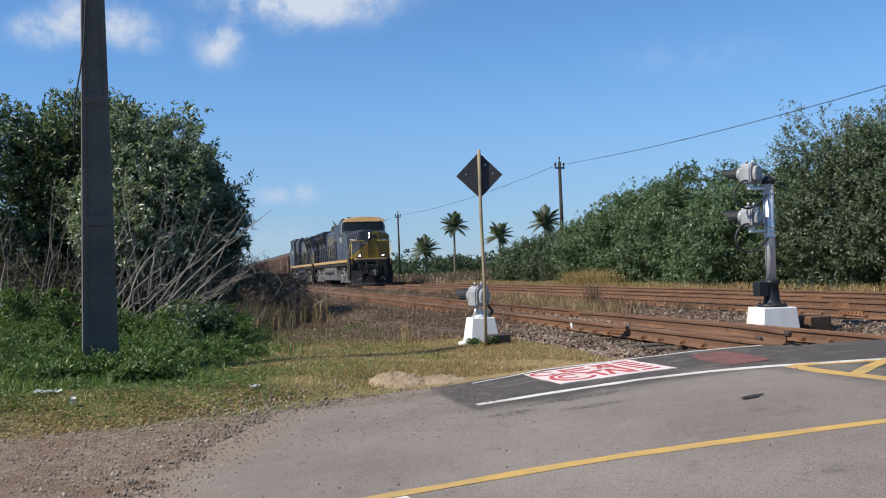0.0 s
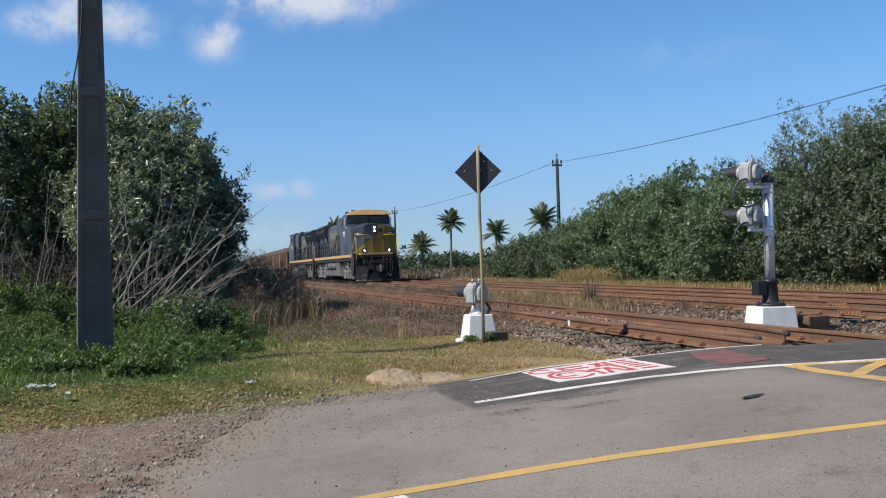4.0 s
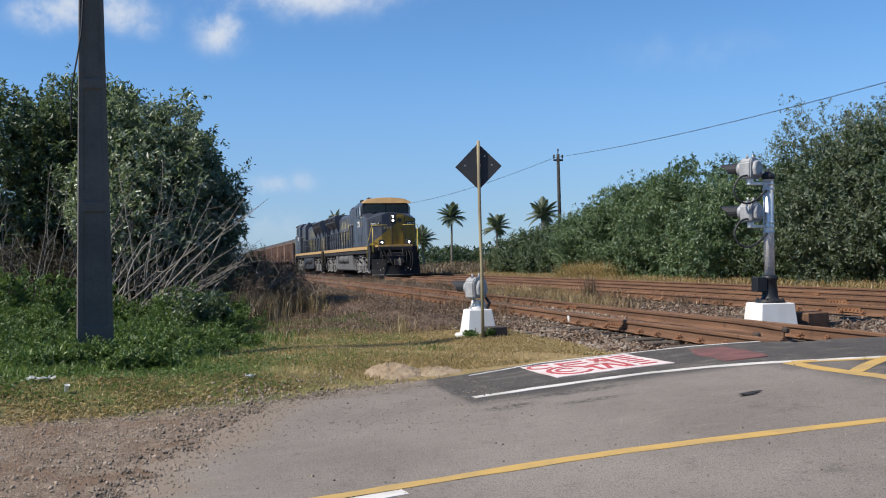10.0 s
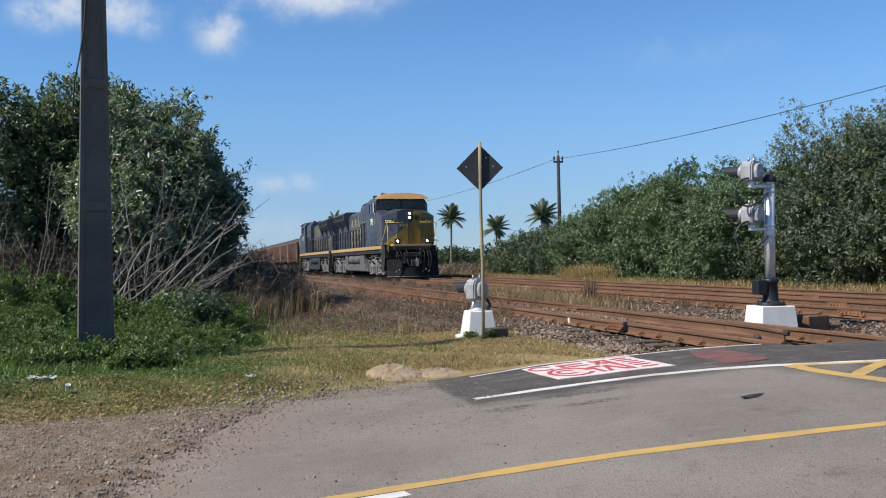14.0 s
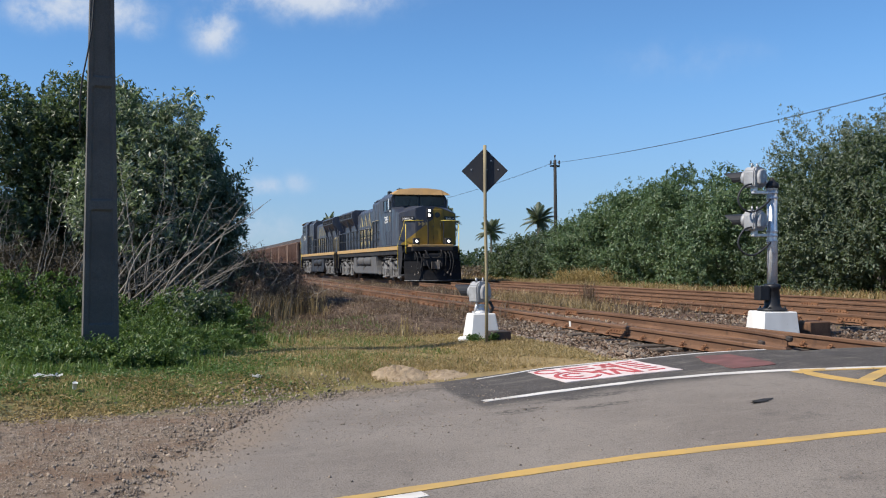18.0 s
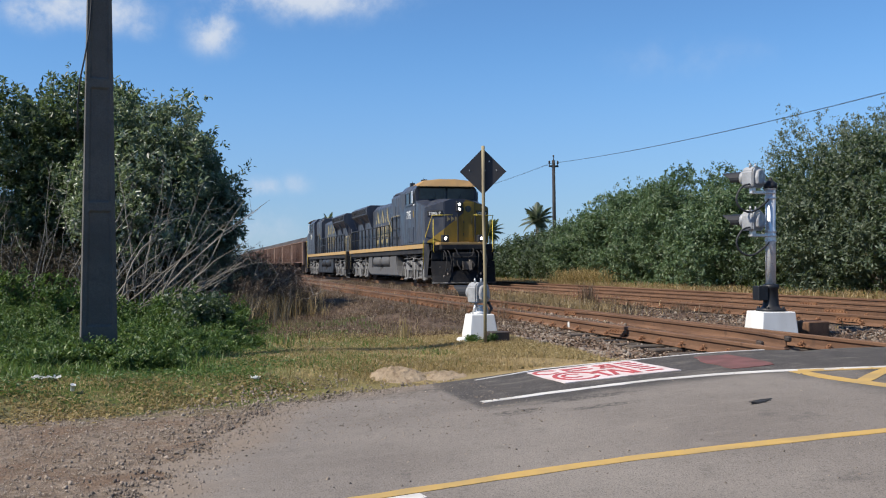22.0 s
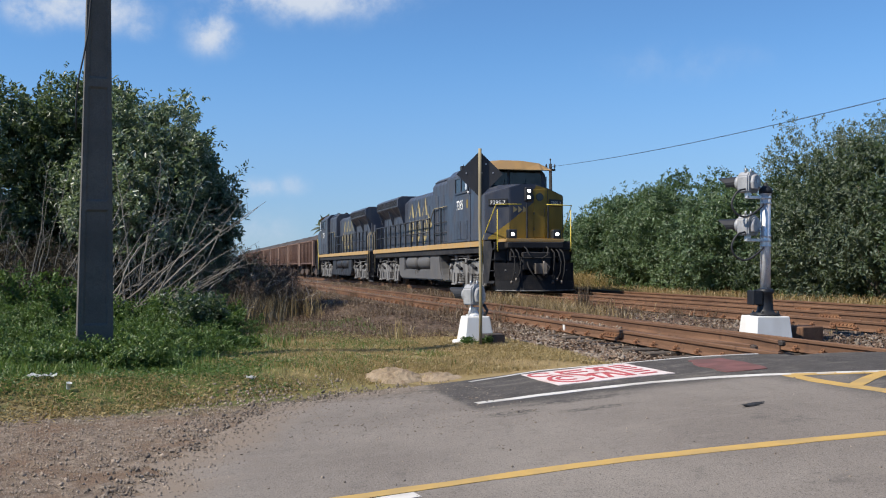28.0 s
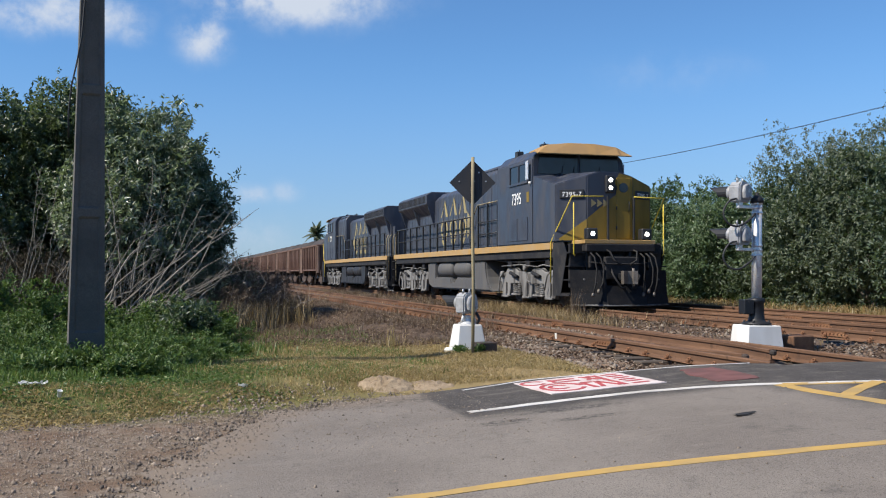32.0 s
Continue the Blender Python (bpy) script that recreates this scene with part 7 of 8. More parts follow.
dead_shrub(-0.8, 20.6, 5, 11, 2.0, 2.6, (-30, 45), 0.021)
dead_shrub(-0.4, 21.4, 8, 6, 1.9, 1.4, (-30, 45), 0.019)
dead_shrub(-0.9, 20.9, 41, 9, 2.6, 2.4, (-20, 40), 0.024)
dead_shrub(-1.6, 21.6, 43, 8, 2.2, 3.4, (-40, 60), 0.021)
dead_shrub(-0.9, 22.2, 71, 10, 1.2, 4.2, (30, 110), 0.02)
dead_shrub(-0.5, 22.3, 73, 8, 1.2, 3.2, (10, 100), 0.018)
dead_shrub(-2.4, 22.2, 19, 7, 0.9, 3.2, (-120, 60), 0.013)
dead_shrub(-4.2, 22.0, 6, 8, 0.9, 2.8, (-140, 60), 0.013)
dead_shrub(2.2, 23.4, 23, 14, 0.9, 0.7, (-160, 60), 0.009)
for k, x in enumerate((-5.6, -4.8, -3.4, -2.9, -1.6, -0.6)):
    dead_shrub(x, 22.6, 60 + k, 3, 1.3, 3.2, (-170, 170), 0.007)
for k, (x, y, rx, h) in enumerate([(1.5, 24.0, 0.7, 0.9), (2.3, 25.2, 0.7, 0.55), (1.7, 28.0, 0.9, 0.9), (2.5, 30.5, 0.9, 0.5), (2.5, 23.2, 0.45, 0.45), (1.4, 22.6, 0.5, 0.7)]):
    bush("dry_brush", "tangle of dry brown brush on the bank", x, y, rx, rx, h, M["leaf_dry"], 120 + k, 260, 5, 0.12, 0.012, 0.05, "dry brush", "dry brush on the bank", 0.014, shoots=120, reach=0.45, depth=0.4)

for k, (x, y, r, h) in enumerate([(0.7, 23.0, 0.6, 1.4), (1.4, 23.8, 0.6, 1.0)]):
    bush("dry_brush", "half-dry olive brush at the end of the thicket", x, y, r, r, h, M["leaf_grey"], 140 + k, 420, 5, 0.13, 0.014, 0.0, "dry brush", "dry brush on the bank", 0.014, shoots=130, reach=0.4, depth=0.4)

# scrub along the far side of the tracks
SCRUB = "wind-ruffled green scrub bush beside the far track"
for k, (x, y, rx, h, kind) in enumerate([(22.9, 62.0, 2.0, 2.1, "leaf_olive"), (22.5, 58.0, 2.3, 2.6, "leaf_scrub"), (22.2, 54.2, 2.2, 2.65, "leaf_scrub"), (22.4, 50.8, 1.8, 2.85, "leaf_scrub"), (22.3, 47.6, 2.3, 3.6, "leaf_green"), (22.6, 44.3, 2.3, 4.4, "leaf_green"), (22.4, 40.6, 2.4, 4.3, "leaf_green"), (22.2, 37.0, 2.4, 4.5, "leaf_green"),
                                        (21.8, 33.4, 2.3, 4.0, "leaf_green"), (22.4, 29.6, 2.6, 4.1, "leaf_scrub"), (21.8, 25.4, 2.5, 4.3, "leaf_olive"), (21.6, 20.6, 2.6, 4.5, "leaf_scrub"), (21.8, 16.0, 2.6, 4.4, "leaf_olive"), (27, 40, 3.2, 4.2, "leaf_grey")]):
    bush("scrub_bush", SCRUB, x, y, rx, rx * 1.05, h, M[kind], 50 + k, (4300 if y < 48 else 2400) if x < 25 else 900, 7, 0.16 if y < 48 else 0.19, 0.068 if y < 48 else 0.085, 0.02, "bush", "scrub along the track", shoots=150, reach=0.75, depth=0.11, lobes=28, lobe=0.42, clump=10, wide=0.24)
for k, (x, y, r, h) in enumerate([(25.3, 33.0, 2.3, 6.2), (25.0, 30.0, 2.0, 6.7), (24.6, 26.6, 2.2, 6.3), (24.0, 22.6, 2.2, 6.0), (23.6, 18.6, 2.2, 6.2)]):
    bush("thin_tree", "tall airy grey-green tree with thin foliage", x, y, r, r, h, M["leaf_grey"], 80 + k, 3400, 6, 0.12, 0.048, 0.1, "tree", "trees behind the scrub", 0.09, shoots=200, reach=0.6, depth=0.25, lobes=24, lobe=0.4, clump=9, wide=0.24)

for x, y, h, seed, lean, size in [(36.3, 130, 7.3, 1, 0.3, 0.9), (32.9, 133, 3.9, 2, -0.2, 0.95), (43.3, 130, 5.7, 3, 0.2, 0.9), (24.5, 62.5, 4.2, 4, 0.3, 0.52), (23.0, 155, 7.7, 5, -0.3, 0.85)]:
    palm(x, y, h, seed, lean, size)


def far_woods():
    rng = np.random.default_rng(4)
    clumps = []
    for k in range(420):
        y = rng.uniform(150, 330)
        x = rng.uniform(-0.75, 0.85) * y
        if 5 < x < 24 and y < 330:
            continue
        s = rng.uniform(1.0, 2.4)
        clumps.append((x, y, rng.uniform(0.8, 3.4), s * 2.0, s * 1.5, s))
    c = np.array(clumps)
    pick = rng.integers(0, len(c), 26000)
    d = rng.normal(size=(26000, 3))
    d /= np.linalg.norm(d, axis=1, keepdims=True)
    tips = c[pick, :3] + d * c[pick, 3:6] * (rng.uniform(0.4, 1.0, (26000, 1)) ** 0.6)
    ob = foliage("far_woods", (tips, d), 3, 0.75, 0.5, M["leaf_far"], None, 5)
    tagged(ob, "low dark line of distant trees and scrub", "trees", kind="stuff")


far_woods()

# grass and weeds
g = np.random.default_rng(21)
on_grass = lambda x, y: (y > np.interp(x, [-8, -1.5, 0, 1.5, 3.3, 4.3, 6, 7], [9.5, 9.9, 10.3, 10.8, 11.0, 10.9, 10.75, 10.7]))
blades("green_grass", "patchy green grass on the verge", scatter(g, 130000, -7, 4.2, 9.6, 22, lambda x, y: on_grass(x, y) & (x < 2.6 + np.sin(y) * 0.8 - np.abs(g.normal(scale=1.2, size=len(x)))), 0.55, 1), 0.05, 0.004, M["grass_green"], 1, lean=1.2)
blades("green_grass", "longer green grass under the thicket", scatter(g, 44000, -7, 4.0, 14.6, 24, lambda x, y: x < 1.9 - np.abs(g.normal(scale=1.0, size=len(x))) + 0.4 * np.sin(1.7 * y), 0.6, 3), 0.16, 0.007, M["grass_green"], 2)
blades("dry_grass", "short dry yellow grass on the verge", scatter(g, 70000, -3, 6.4, 10.2, 17, lambda x, y: on_grass(x, y) & (x > -1.2 + np.abs(g.normal(scale=1.5, size=len(x))) * 0.8) & (x < 6.1 - 0.06 * (y - 10)), 0.1, 5), 0.05, 0.004, M["grass_dry"], 3, lean=1.3)
blades("dry_grass", "golden dry grass in patches on the green verge", np.concatenate([scatter(g, 50000, -6, 5.8, 10.4, 17.5, lambda x, y: on_grass(x, y) & (x < 5.9 - 0.06 * (y - 10)), 1.15, 11), scatter(g, 70000, 0.4, 5.8, 10.6, 16.5, lambda x, y: on_grass(x, y) & (x > 0.8 + np.abs(g.normal(scale=0.9, size=len(x)))), 0.2, 12), scatter(g, 16000, -5, 1, 10.0, 11.4, lambda x, y: on_grass(x, y), 0.4, 14)]), 0.06, 0.004, M["grass_straw"], 12, lean=1.4)
blades("green_grass", "longer green blades in tufts on the verge", scatter(g, 60000, -7, 3.8, 11.2, 20, on_grass, 1.3, 13), 0.09, 0.004, M["grass_green"], 13, lean=1.3)
blades("green_grass", "rank green grass round the foot of the concrete pole", scatter(g, 26000, -6.5, 0.9, 11.7, 15.2, lambda x, y: x < 0.7 - np.abs(g.normal(scale=0.6, size=len(x))), 0.35, 15), 0.15, 0.006, M["grass_green"], 37, lean=1.0)
blades("brown_grass", "brown trampled grass on the embankment", scatter(g, 60000, 1.2, 6.8, 16.0, 60, None, 0.2, 2), 0.13, 0.006, M["grass_brown"], 4, lean=1.3)
blades("tall_dry_grass", "tall dry brown grass beside the thicket", scatter(g, 24000, 0.6, 4.3, 22.5, 52, lambda x, y: x < 2.0 + 0.085 * (y - 20) - np.abs(g.normal(scale=0.5, size=len(x))), 0.1, 7), 0.55, 0.008, M["grass_brown"], 5, lean=0.45)
blades("tall_dry_grass", "stiff pale dry stalks on the bank", scatter(g, 9000, 0.9, 3.4, 21.6, 29, lambda x, y: np.abs(x - 2.0) < np.abs(g.normal(scale=0.8, size=len(x))) + 0.2, 0.3, 9), 0.6, 0.006, M["grass_dry"], 15, lean=0.7)
blades("tall_dry_grass", "tall drab reeds at the end of the thicket", np.stack([g.normal(0.9, 0.55, 3600), g.normal(22.0, 0.7, 3600)], 1), 0.68, 0.007, M["leaf_drab"], 35, lean=0.6)
blades("tall_dry_grass", "pale dry stalks among the reeds", np.stack([g.normal(1.1, 0.5, 1300), g.normal(21.8, 0.7, 1300)], 1), 0.62, 0.005, M["grass_dry"], 36, lean=0.8)
blades("track_weeds", "dry weeds growing between the tracks", scatter(g, 12000, 9.2, 11.75, 21, 70, None, 0.8, 9), 0.13, 0.008, M["grass_brown"], 6, lean=1.1)
tuft = np.concatenate([np.stack([g.normal(cx, 0.12, 70), g.normal(cy, 0.2, 70)], 1) for cx, cy in zip(g.choice([9.3, 9.9, 10.9, 11.5, 14.3, 6.9], 90) + g.normal(0, 0.25, 90), 19 + 45 * g.uniform(0, 1, 90) ** 1.2)])
blades("track_weeds", "tufts of dry grass along the rails", tuft, 0.3, 0.006, M["grass_brown"], 14, lean=1.1)
blades("tall_dry_grass", "thick patch of tall dry grass between the tracks", np.stack([np.concatenate([g.normal(10.6, 0.55, 2600), g.normal(9.9, 0.4, 900), g.normal(11.2, 0.3, 500)]), np.concatenate([g.normal(27.5, 2.2, 2600), g.normal(22.5, 1.2, 900), g.normal(32, 2.5, 500)])], 1), 0.36, 0.006, M["grass_dry"], 31, lean=1.0)
blades("tall_dry_grass", "brown seed stalks in the dry grass", np.stack([g.normal(11.0, 0.12, 120), g.normal(24.2, 0.15, 120)], 1), 0.75, 0.008, M["grass_brown"], 32, lean=0.4)
blades("tall_dry_grass", "thin pale stalks beside the pedestal", np.stack([g.normal(3.75, 0.12, 60), g.normal(15.9, 0.2, 60)], 1), 0.38, 0.005, M["grass_straw"], 33, lean=0.7)
blades("track_weeds", "sparse dry weeds between the rails", scatter(g, 5000, 7.3, 15.0, 14, 70, None, 1.1, 4), 0.13, 0.009, M["grass_dry"], 7)
blades("dry_grass", "straw-coloured grass at the foot of the scrub", scatter(g, 42000, 17.3, 20.6, 14, 70, lambda x, y: x > 17.4 + 0.35 * np.sin(y * 1.3), 0.95, 6), 0.34, 0.01, M["grass_dry"], 8, lean=1.1)
blades("dry_grass", "golden straw tussock against the scrub", np.stack([np.concatenate([g.normal(19.6, 0.35, 800), g.normal(19.6, 0.3, 380), g.normal(19.5, 0.3, 260)]), np.concatenate([g.normal(43.8, 0.5, 800), g.normal(42.0, 0.6, 380), g.normal(46.0, 0.6, 260)])], 1), 1.05, 0.011, M["grass_straw"], 9, lean=1.9)
blades("green_grass", "green grass among the straw", scatter(g, 1500, 19.0, 20.8, 14, 60, None, 0.9, 8), 0.4, 0.014, M["grass_green"], 10)
blades("dry_grass", "field of dry brown grass in the distance", scatter(g, 30000, 17, 60, 62, 150, None, 0.3, 3), 0.6, 0.04, M["grass_brown"], 11)
fr_ = np.random.default_rng(8)
fc = np.stack([fr_.uniform(18.5, 62, 170), fr_.uniform(66, 150, 170), fr_.uniform(0.1, 0.5, 170)], 1)
pick = fr_.integers(0, 170, 9000)
fd = fr_.normal(size=(9000, 3))
fd /= np.linalg.norm(fd, axis=1, keepdims=True)
tagged(foliage("dry_scrub", (fc[pick] + fd * np.array([1.6, 1.3, 0.7]) * fr_.uniform(0.4, 1, (9000, 1)), fd), 3, 0.32, 0.12, M["grass_brown"], None, 9), "low drab brown scrub over the dry field", "scrub", kind="stuff")



def leaf_mat(name, label, spots, size, material, seed, category="weeds", lift=0.03):
    """Small leaves lying and standing close to the ground."""
    rng = np.random.default_rng(seed)
    n = len(spots)
    base = np.stack([spots[:, 0], spots[:, 1], land(spots[:, 0], spots[:, 1]) + rng.uniform(0.002, lift, n)], 1)
    a = rng.uniform(0, 2 * np.pi, n)
    along = np.stack([np.cos(a), np.sin(a), rng.uniform(-0.1, 0.7, n)], 1)
    out = np.array([0, 0, 1.0]) + rng.normal(scale=0.5, size=(n, 3))
    v, f = leaf_quads(base, along, out, size * rng.uniform(0.5, 1.4, n), size * 0.45 * rng.uniform(0.6, 1.3, n))
    return tagged(mesh_np(name, v, f, material), label, category, kind="stuff")


leaf_mat("ground_weeds", "low creeping weeds matted over the verge", scatter(g, 90000, -6, 2.6, 10.6, 21, lambda x, y: on_grass(x, y) & (x < 1.6 - np.abs(g.normal(scale=0.8, size=len(x)))), 0.9, 17), 0.05, M["leaf_weed"], 21, lift=0.06)
leaf_mat("ground_weeds", "sparse yellowing weeds on the verge", scatter(g, 40000, -4, 5.6, 10.4, 17, on_grass, 1.6, 19), 0.04, M["grass_straw"], 22)
leaf_mat("leaf_litter", "brown dead leaves and dry stalks on the bank", scatter(g, 42000, 0.6, 6.4, 15.6, 40, lambda x, y: x > 1.8 - 0.12 * (y - 16), 0.5, 23), 0.055, M["leaf_dead"], 23, "leaf litter", 0.04)
leaf_mat("leaf_litter", "brown straw and dead leaves along the edge of the grass", np.concatenate([np.stack([q + g.normal(scale=0.25, size=len(q)), np.interp(q, [-6, -1.7, -0.6, 0.6, 2.0], [9.9, 10.15, 10.3, 10.75, 11.1]) + g.normal(scale=0.2, size=len(q))], 1) for q in (g.uniform(-6, 1.6, 1300), g.normal(-1.2, 0.5, 500))]), 0.055, M["grass_straw"], 28, "leaf litter", 0.02)
leaf_mat("leaf_litter", "dry brown litter between the tracks", np.concatenate([scatter(g, 22000, 8.9, 11.9, 11, 45, None, 0.6, 25), scatter(g, 9000, 5.9, 7.2, 11.2, 24, None, 0.9, 26), scatter(g, 5000, 12.1, 15, 11, 35, None, 0.9, 27)]), 0.07, M["leaf_dead"], 24, "leaf litter", 0.03)

# ballast, gravel and grit
RX, RY = (-0.35, 0.1, 0.6, 1.15, 2.0), (9.95, 10.35, 10.6, 10.85, 11.05)
s_ = np.random.default_rng(31)
stones("ballast", "grey and rust-stained crushed ballast beside the near rail", np.concatenate([scatter(s_, 5000, 5.7, 7.15, 10.9, 19, lambda x, y: (y > 10.75) & (x > 5.6 + 0.25 * np.sin(y * 2) + 0.03 * (y - 11)), 0.0, 2), scatter(s_, 3000, 7.4, 8.7, 10.4, 22, None, 0.6, 3)]), 0.036, M["stone"], 1)
stones("ballast", "pale ballast between the tracks", np.concatenate([scatter(s_, 4000, 9.0, 11.85, 9.6, 22, None, 0.8, 6), scatter(s_, 5200, 12.1, 13.5, 9.4, 34, None, 0.0, 8), scatter(s_, 3500, 13.8, 17.0, 9.4, 26, None, 0.4, 9)]), 0.04, M["stone"], 2)
stones("gravel", "loose gravel along the broken asphalt edge", np.concatenate([scatter(s_, 11000, -2.5, 3.2, 5.0, 11.0, lambda x, y: np.abs(y - np.interp(x, [-2.5, -0.5, 0.2, 1.0, 2.0, 3.2], [6.0, 8.3, 9.4, 10.3, 10.6, 10.7])) < np.abs(s_.normal(scale=0.45, size=len(x))), 0.0, 2), scatter(s_, 6500, -4, 0.5, 4.5, 10.2, None, 0.3, 4)]), 0.0095, M["gravel"], 3)
stones("gravel", "broken stones heaped along the asphalt edge", np.concatenate([np.stack([np.interp(q, [0, 1, 2, 3, 4], RX) + s_.normal(scale=0.14, size=len(q)), np.interp(q, [0, 1, 2, 3, 4], RY) + s_.normal(scale=0.2, size=len(q))], 1) for q in (s_.uniform(0, 4, 260), s_.normal(2.6, 0.35, 130), s_.normal(3.7, 0.25, 60), s_.normal(1.4, 0.3, 50))] + [np.stack([s_.normal(-0.5, 0.3, 40), s_.normal(7.75, 0.3, 40)], 1), scatter(s_, 45, -3.5, 0.2, 5.5, 10, None, 0.3, 9), np.stack([s_.normal(1.15, 0.16, 110), s_.normal(10.75, 0.14, 110)], 1), np.stack([s_.normal(-0.75, 0.25, 30), s_.normal(7.2, 0.25, 30)], 1), np.stack([s_.normal(0.15, 0.2, 40), s_.normal(8.9, 0.3, 40)], 1)]), 0.017, M["gravel"], 5, sink=0.66)
lx, ly = [p[0] for p in LEFT + EDGE[1:6]], [p[1] for p in LEFT + EDGE[1:6]]
rim = s_.uniform(2.4, len(lx) - 1.2, 3400)
stones("grit", "crumbled asphalt along the broken road edge", np.stack([np.interp(rim, np.arange(len(lx)), lx) + s_.normal(0.05, 0.2, 3400), np.interp(rim, np.arange(len(lx)), ly) + s_.normal(0.0, 0.16, 3400)], 1), 0.0125, M["grit"], 6, sink=0.6)
stones("gravel", "fine gravel in the soil of the shoulder", scatter(s_, 26000, -4, 1.0, 4.5, 10.3, lambda x, y: y > 5.0 + (x + 1.5) * 2.1, 0.2, 11), 0.0062, M["gravel"], 7)
stones("grit", "scattered grit on the asphalt", np.concatenate([scatter(s_, 1300, -0.3, 7, 4.6, 10, None, 0.3, 5), scatter(s_, 2200, 0.2, 3.4, 7.6, 10.3, None, 0.0, 6)]), 0.0095, M["grit"], 4)


# ---- overhead line behind the scrub ----
def line_pole(x, y, h):
    base = thing("utility_pole", pose(x, y, land_z(x, y)), "dark wooden pole with a crossarm and insulators", "utility pole", "poles of the overhead line")
    bm = bmesh.new()
    tube(bm, [(0, 0, -0.3), (0, 0, h)], 0.14, 10, 0.1)
    part("shaft", bm, M["wood_pole"], base)
    bm = bmesh.new()
    box(bm, -0.34, 0.34, -0.05, 0.05, h - 0.46, h - 0.34, 0.01)
    part("crossarm", bm, M["wood_pole"], base)
    for u in (-0.3, 0.3):
        bm = bmesh.new()
        lathe(bm, [(0.02, h - 0.36), (0.03, h - 0.25), (0.07, h - 0.22), (0.06, h - 0.14), (0.07, h - 0.1), (0.03, h - 0.02)], 8, Matrix.Translation((u, 0, 0)))
        part("insulator", bm, M["dark_iron"], base)
    bm = bmesh.new()
    tube(bm, [(0, 0, h), (0, 0, h + 0.25)], 0.03, 6)
    lathe(bm, [(0.02, h + 0.2), (0.06, h + 0.25), (0.05, h + 0.33), (0.02, h + 0.36)], 8)
    part("insulator", bm, M["dark_iron"], base)


POLES = [(24.0, 58.3), (24.0, 110.5), (24.0, 163)]
for x, y in POLES:
    line_pole(x, y, 8.05)
for dx, dz in ((-0.3, 7.82), (-0.12, 7.84)):
    bm = bmesh.new()
    stops = [(24.0, 2.0), *POLES]
    for (xa, ya), (xb, yb) in zip(stops, stops[1:]):
        pts = [(xa + dx, ya + (yb - ya) * q, land_z(24, 60) + dz - (2.0 if yb > 60 else 3.3) * q * (1 - q)) for q in np.linspace(0, 1, 25)]
        tube(bm, pts, 0.008, 5)
    tagged(obj_from("overhead_wire", bm, M["cable"]), "thin dark overhead wire strung between the poles", "wire")

# ---- small things ----
bm = bmesh.new()
rows = []
for j in range(25):
    row = []
    for i in range(60):
        u, v = i / 59 * 2 - 1, j / 24 * 2 - 1
        x, y = 2.84 + 0.6 * u, 11.1 + 0.3 * v - 0.1 * u
        dome = max(max(0, 1 - ((u + 0.38) / 0.6) ** 2 - v * v) ** 0.6 * 0.115, max(0, 1 - ((u - 0.45) / 0.55) ** 2 - (v * 1.1 + 0.1) ** 2) ** 0.6 * 0.06)
        h = dome * (1 + 0.35 * noise.noise(Vector((5 * u, 4 * v, 1))) + 0.3 * noise.noise(Vector((14 * u, 9 * v, 4)))) + 0.02 * noise.noise(Vector((9 * u, 7 * v, 2))) * (dome > 0.01)
        row.append(bm.verts.new((x, y, land_z(x, y) + h - 0.02)))
    rows.append(row)
for a, b in zip(rows, rows[1:]):
    for i in range(59):
        f = bm.faces.new((a[i], a[i + 1], b[i + 1], b[i]))
        f.smooth = True
tagged(obj_from("sand_mound", bm, M["sand"]), "small heap of pale beige sand at the road edge", "sand heap")


def lump(name, label, category, x, y, size, material, seed, turn=0):
    bm = bmesh.new()
    bmesh.ops.create_icosphere(bm, subdivisions=2, radius=1)
    for v in bm.verts:
        k = 1 + 0.8 * noise.noise(v.co * 2.6 + Vector((seed, 0, 0)))
        v.co = Vector((v.co.x * size[0] * k, v.co.y * size[1] * k, (v.co.z + 0.75) * size[2] * k))
    ob = obj_from(name, bm, material)
    ob.matrix_basis = pose(x, y, land_z(x, y) + 0.005, rz=turn)
    return tagged(ob, label, category)


def scrap(name, label, x, y, w, d, h, seed, turn=0):
    """A crumpled sheet of plastic film lying on the ground."""
    bm = bmesh.new()
    rows = []
    for j in range(7):
        row = []
        for i in range(10):
            u, v = i / 4.5 - 1, j / 3 - 1
            fold = noise.noise(Vector((2.3 * u + seed, 2.9 * v, seed))) + 0.5 * noise.noise(Vector((5 * u, 6 * v, seed)))
            edge = 1 + 0.3 * noise.noise(Vector((3 * u, 3 * v, seed + 7)))
            row.append(bm.verts.new((w * u * edge, d * v * edge, max(0.004, h * (0.45 + 0.75 * fold)))))
        rows.append(row)
    for a, b in zip(rows, rows[1:]):
        for i in range(9):
            bm.faces.new((a[i], a[i + 1], b[i + 1], b[i]))
    bmesh.ops.solidify(bm, geom=bm.faces[:], thickness=0.002)
    ob = obj_from(name, bm, M["litter_white"])
    ob.matrix_basis = pose(x, y, land_z(x, y) + 0.015, rz=turn)
    return tagged(ob, label, "litter")


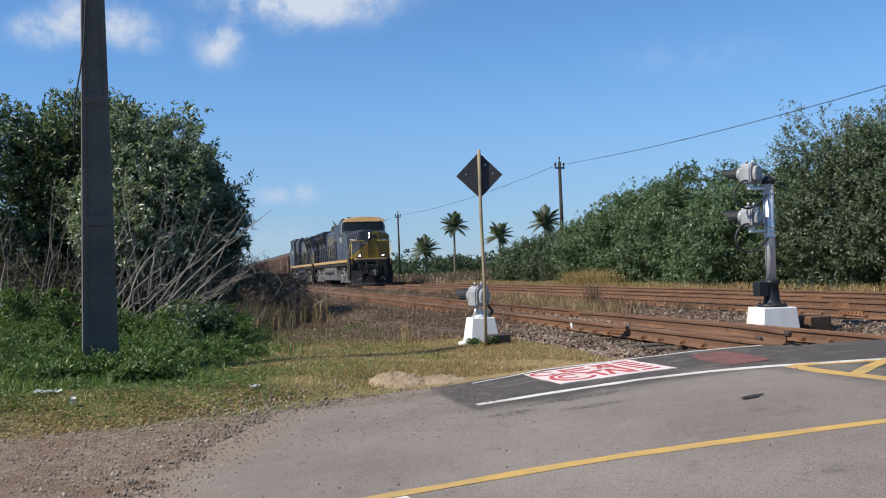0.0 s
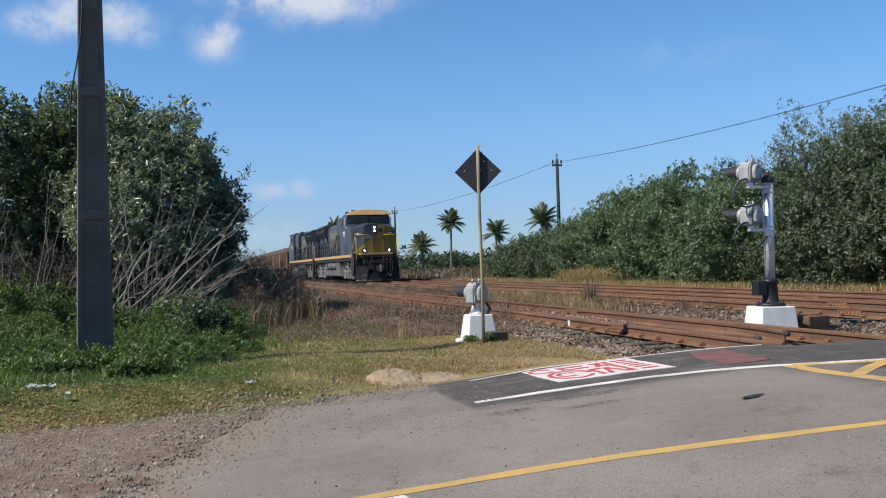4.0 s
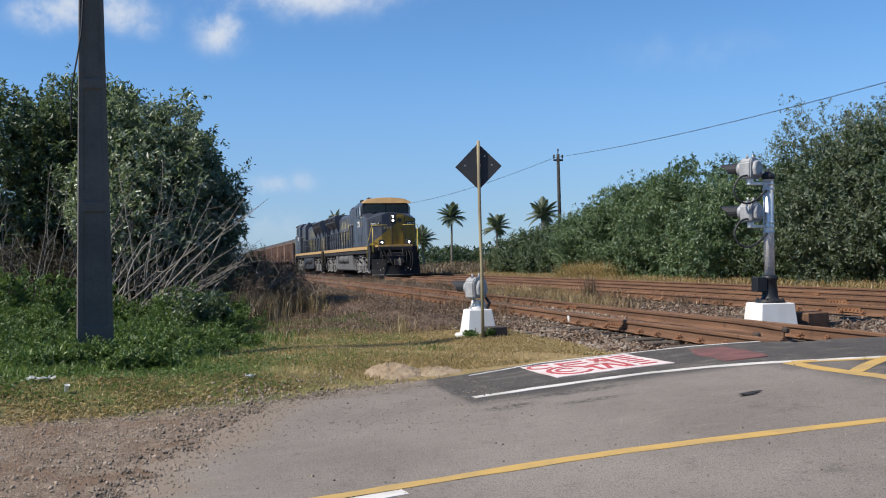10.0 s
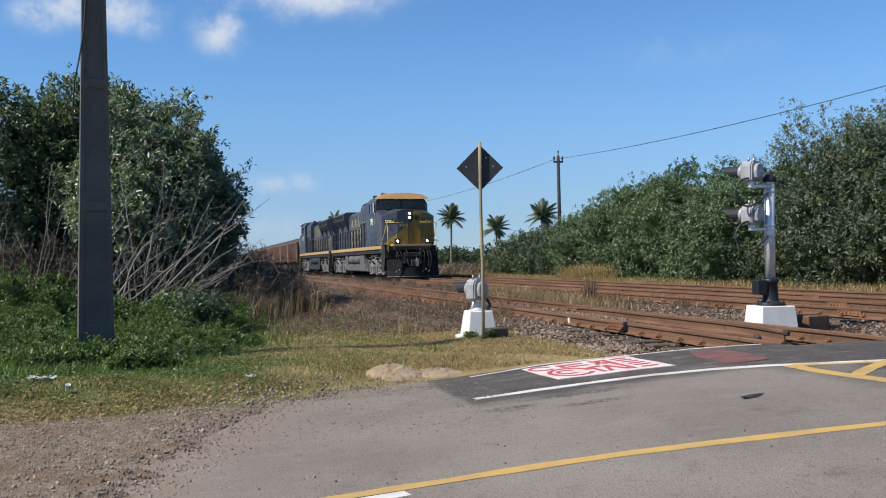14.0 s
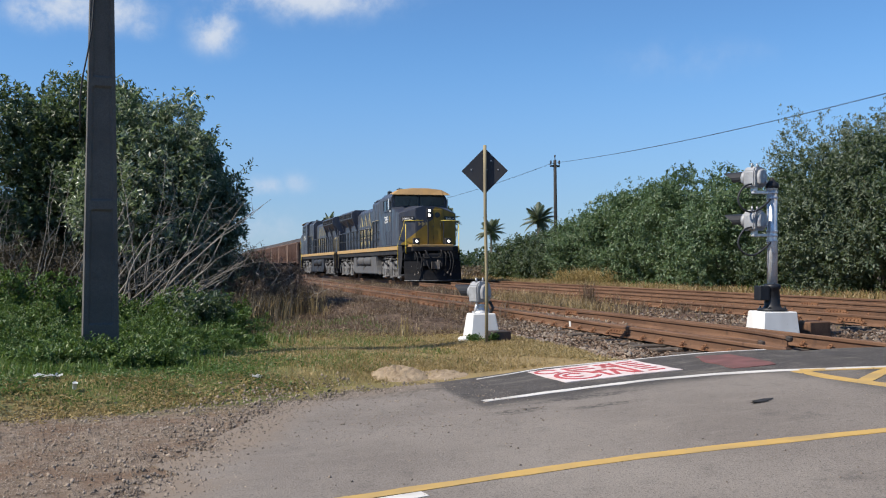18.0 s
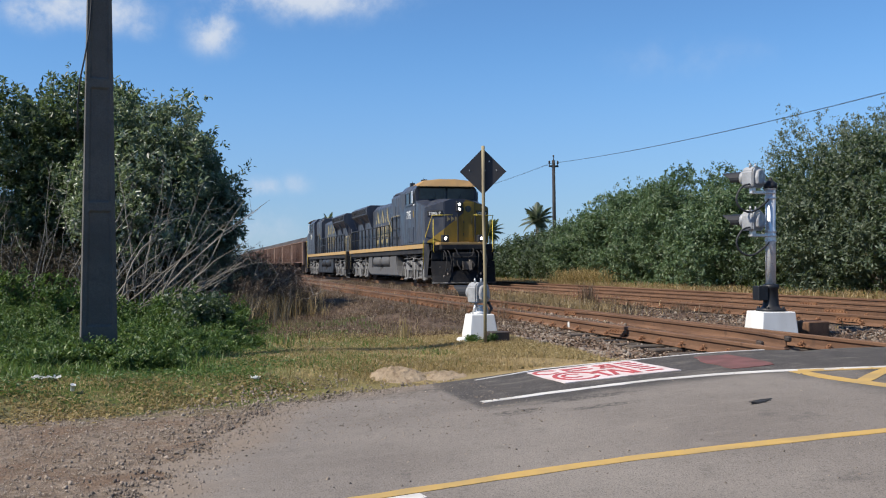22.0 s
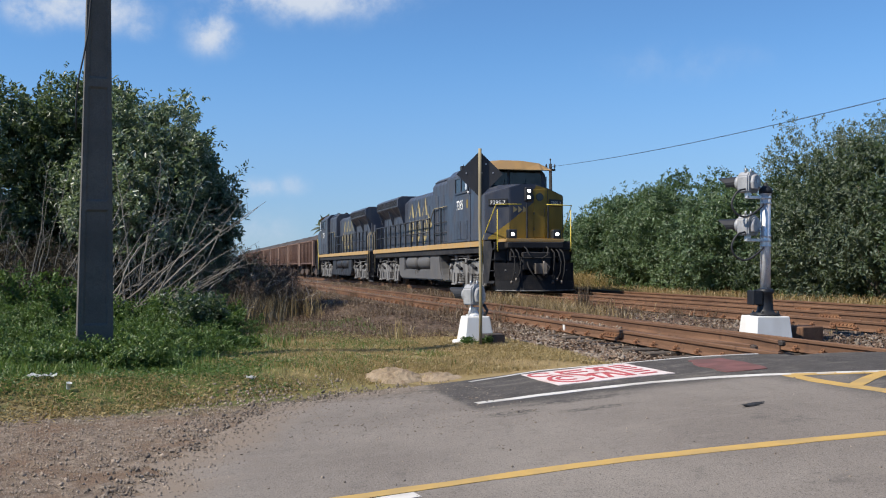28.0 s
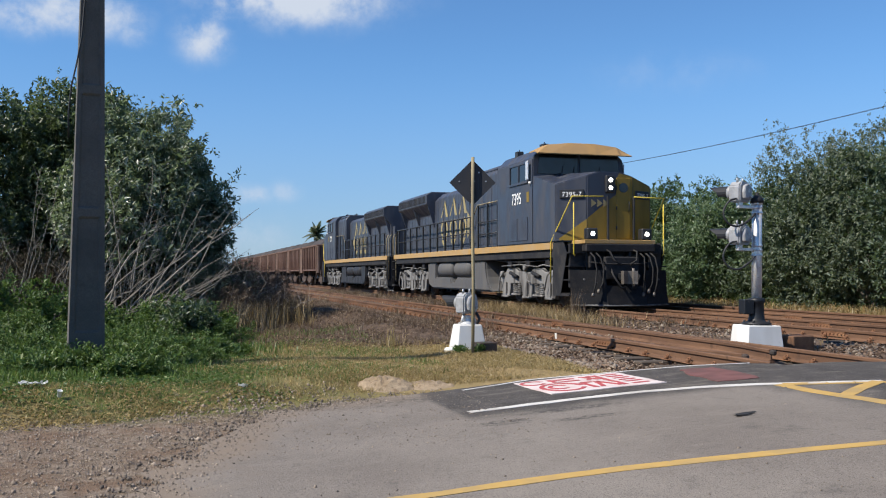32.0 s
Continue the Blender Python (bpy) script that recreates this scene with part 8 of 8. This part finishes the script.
scrap("plastic_scrap", "crumpled white plastic scrap lying on the grass", -1.36, 11.27, 0.15, 0.09, 0.07, 3, 10)
scrap("plastic_scrap", "small white scrap at the gravel's edge", 0.92, 11.2, 0.05, 0.04, 0.07, 8, 30)
bm = bmesh.new()
lathe(bm, [(0.018, 0), (0.02, 0.004), (0.027, 0.07), (0.029, 0.07), (0.029, 0.074), (0.025, 0.074), (0.018, 0.006)], 12)
ob = obj_from("paper_cup", bm, M["litter_white"])
ob.matrix_basis = pose(-1.04, 10.78, land_z(-1.04, 10.78) + 0.02, rx=18, ry=12)
tagged(ob, "small white paper cup standing on the grass", "litter")
lump("clay_lump", "reddish clay lump in the weeds", "clod", 0.57, 17.0, (0.22, 0.14, 0.09), M["clay"], 9)
lump("rubber_strip", "torn strip of black rubber on the asphalt", "litter", 4.97, 7.22, (0.16, 0.05, 0.012), M["tyre_rubber"], 12, turn=12)
for k, (x, y, s) in enumerate([(0.6, 14.2, 0.28), (-0.3, 13.2, 0.2), (4.5, 14.25, 0.07), (4.75, 14.05, 0.06)]):
    bush("weed_tuft", "dark low weed tuft on the verge", x, y, s, s, s * 0.3, M["leaf_weed"], 140 + k, 60, 5, 0.06, 0.025, 0.05, "weeds", "tufts on the verge", 0.005, shoots=14, reach=0.08, depth=0.3, limbs=4)

# iron fittings beside the mast signal
bm = bmesh.new()
box(bm, -0.22, 0.22, -0.18, 0.18, 0, 0.27, 0.015)
ob = obj_from("iron_box", bm, M["rail"])
ob.matrix_basis = pose(10.25, 13.55, land_z(10.25, 13.55) + 0.01, rz=5)
tagged(ob, "rusty iron box beside the signal's block", "cable box")
bm = bmesh.new()
box(bm, 7.213, 7.231, 16.69, 16.77, 0.262, 0.4, 0.002)
part("paint_mark", bm, M["white_lime"], track_near, "white paint mark on the rail's web")


# ---- what moves ----
def motions():
    times = [t for t, y in TRAIN]
    where = [y for t, y in TRAIN]
    def y_at(t):
        i = min(int(t), len(times) - 2)
        y0, y1 = where[i], where[i + 1]
        m0 = (where[i + 1] - where[max(i - 1, 0)]) / (2 if i else 1)
        m1 = (where[min(i + 2, len(where) - 1)] - where[i]) / (2 if i + 2 < len(where) else 1)
        q = t - times[i]
        return (2 * q**3 - 3 * q**2 + 1) * y0 + (q**3 - 2 * q**2 + q) * m0 + (3 * q**2 - 2 * q**3) * y1 + (q**3 - q**2) * m1
    walk(lead, [(t, pose(TRACK_X, y, 0.5)) for t, y in TRAIN])
    walk(second, [(t, pose(TRACK_X, y + LEN2, 0.5, rz=180)) for t, y in TRAIN])
    for w, back in WAGONS:
        walk(w, [(t, pose(TRACK_X, y + back, 0.5)) for t, y in TRAIN])
    beats = [0.25 * k for k in range(129)]
    for group, r, way in ((lead_wheels, 0.53, 1), (second_wheels, 0.53, -1), ([o for w, _ in WAGONS for o in w.children if o.name.startswith("wheelset")], 0.42, 1)):
        turns = [math.degrees((where[0] - y_at(t)) / r) * way for t in beats]
        for o in group:
            x, y, z = o.matrix_basis.translation
            walk(o, [(t, pose(x, y, z, rx=a)) for t, a in zip(beats, turns)])


motions()
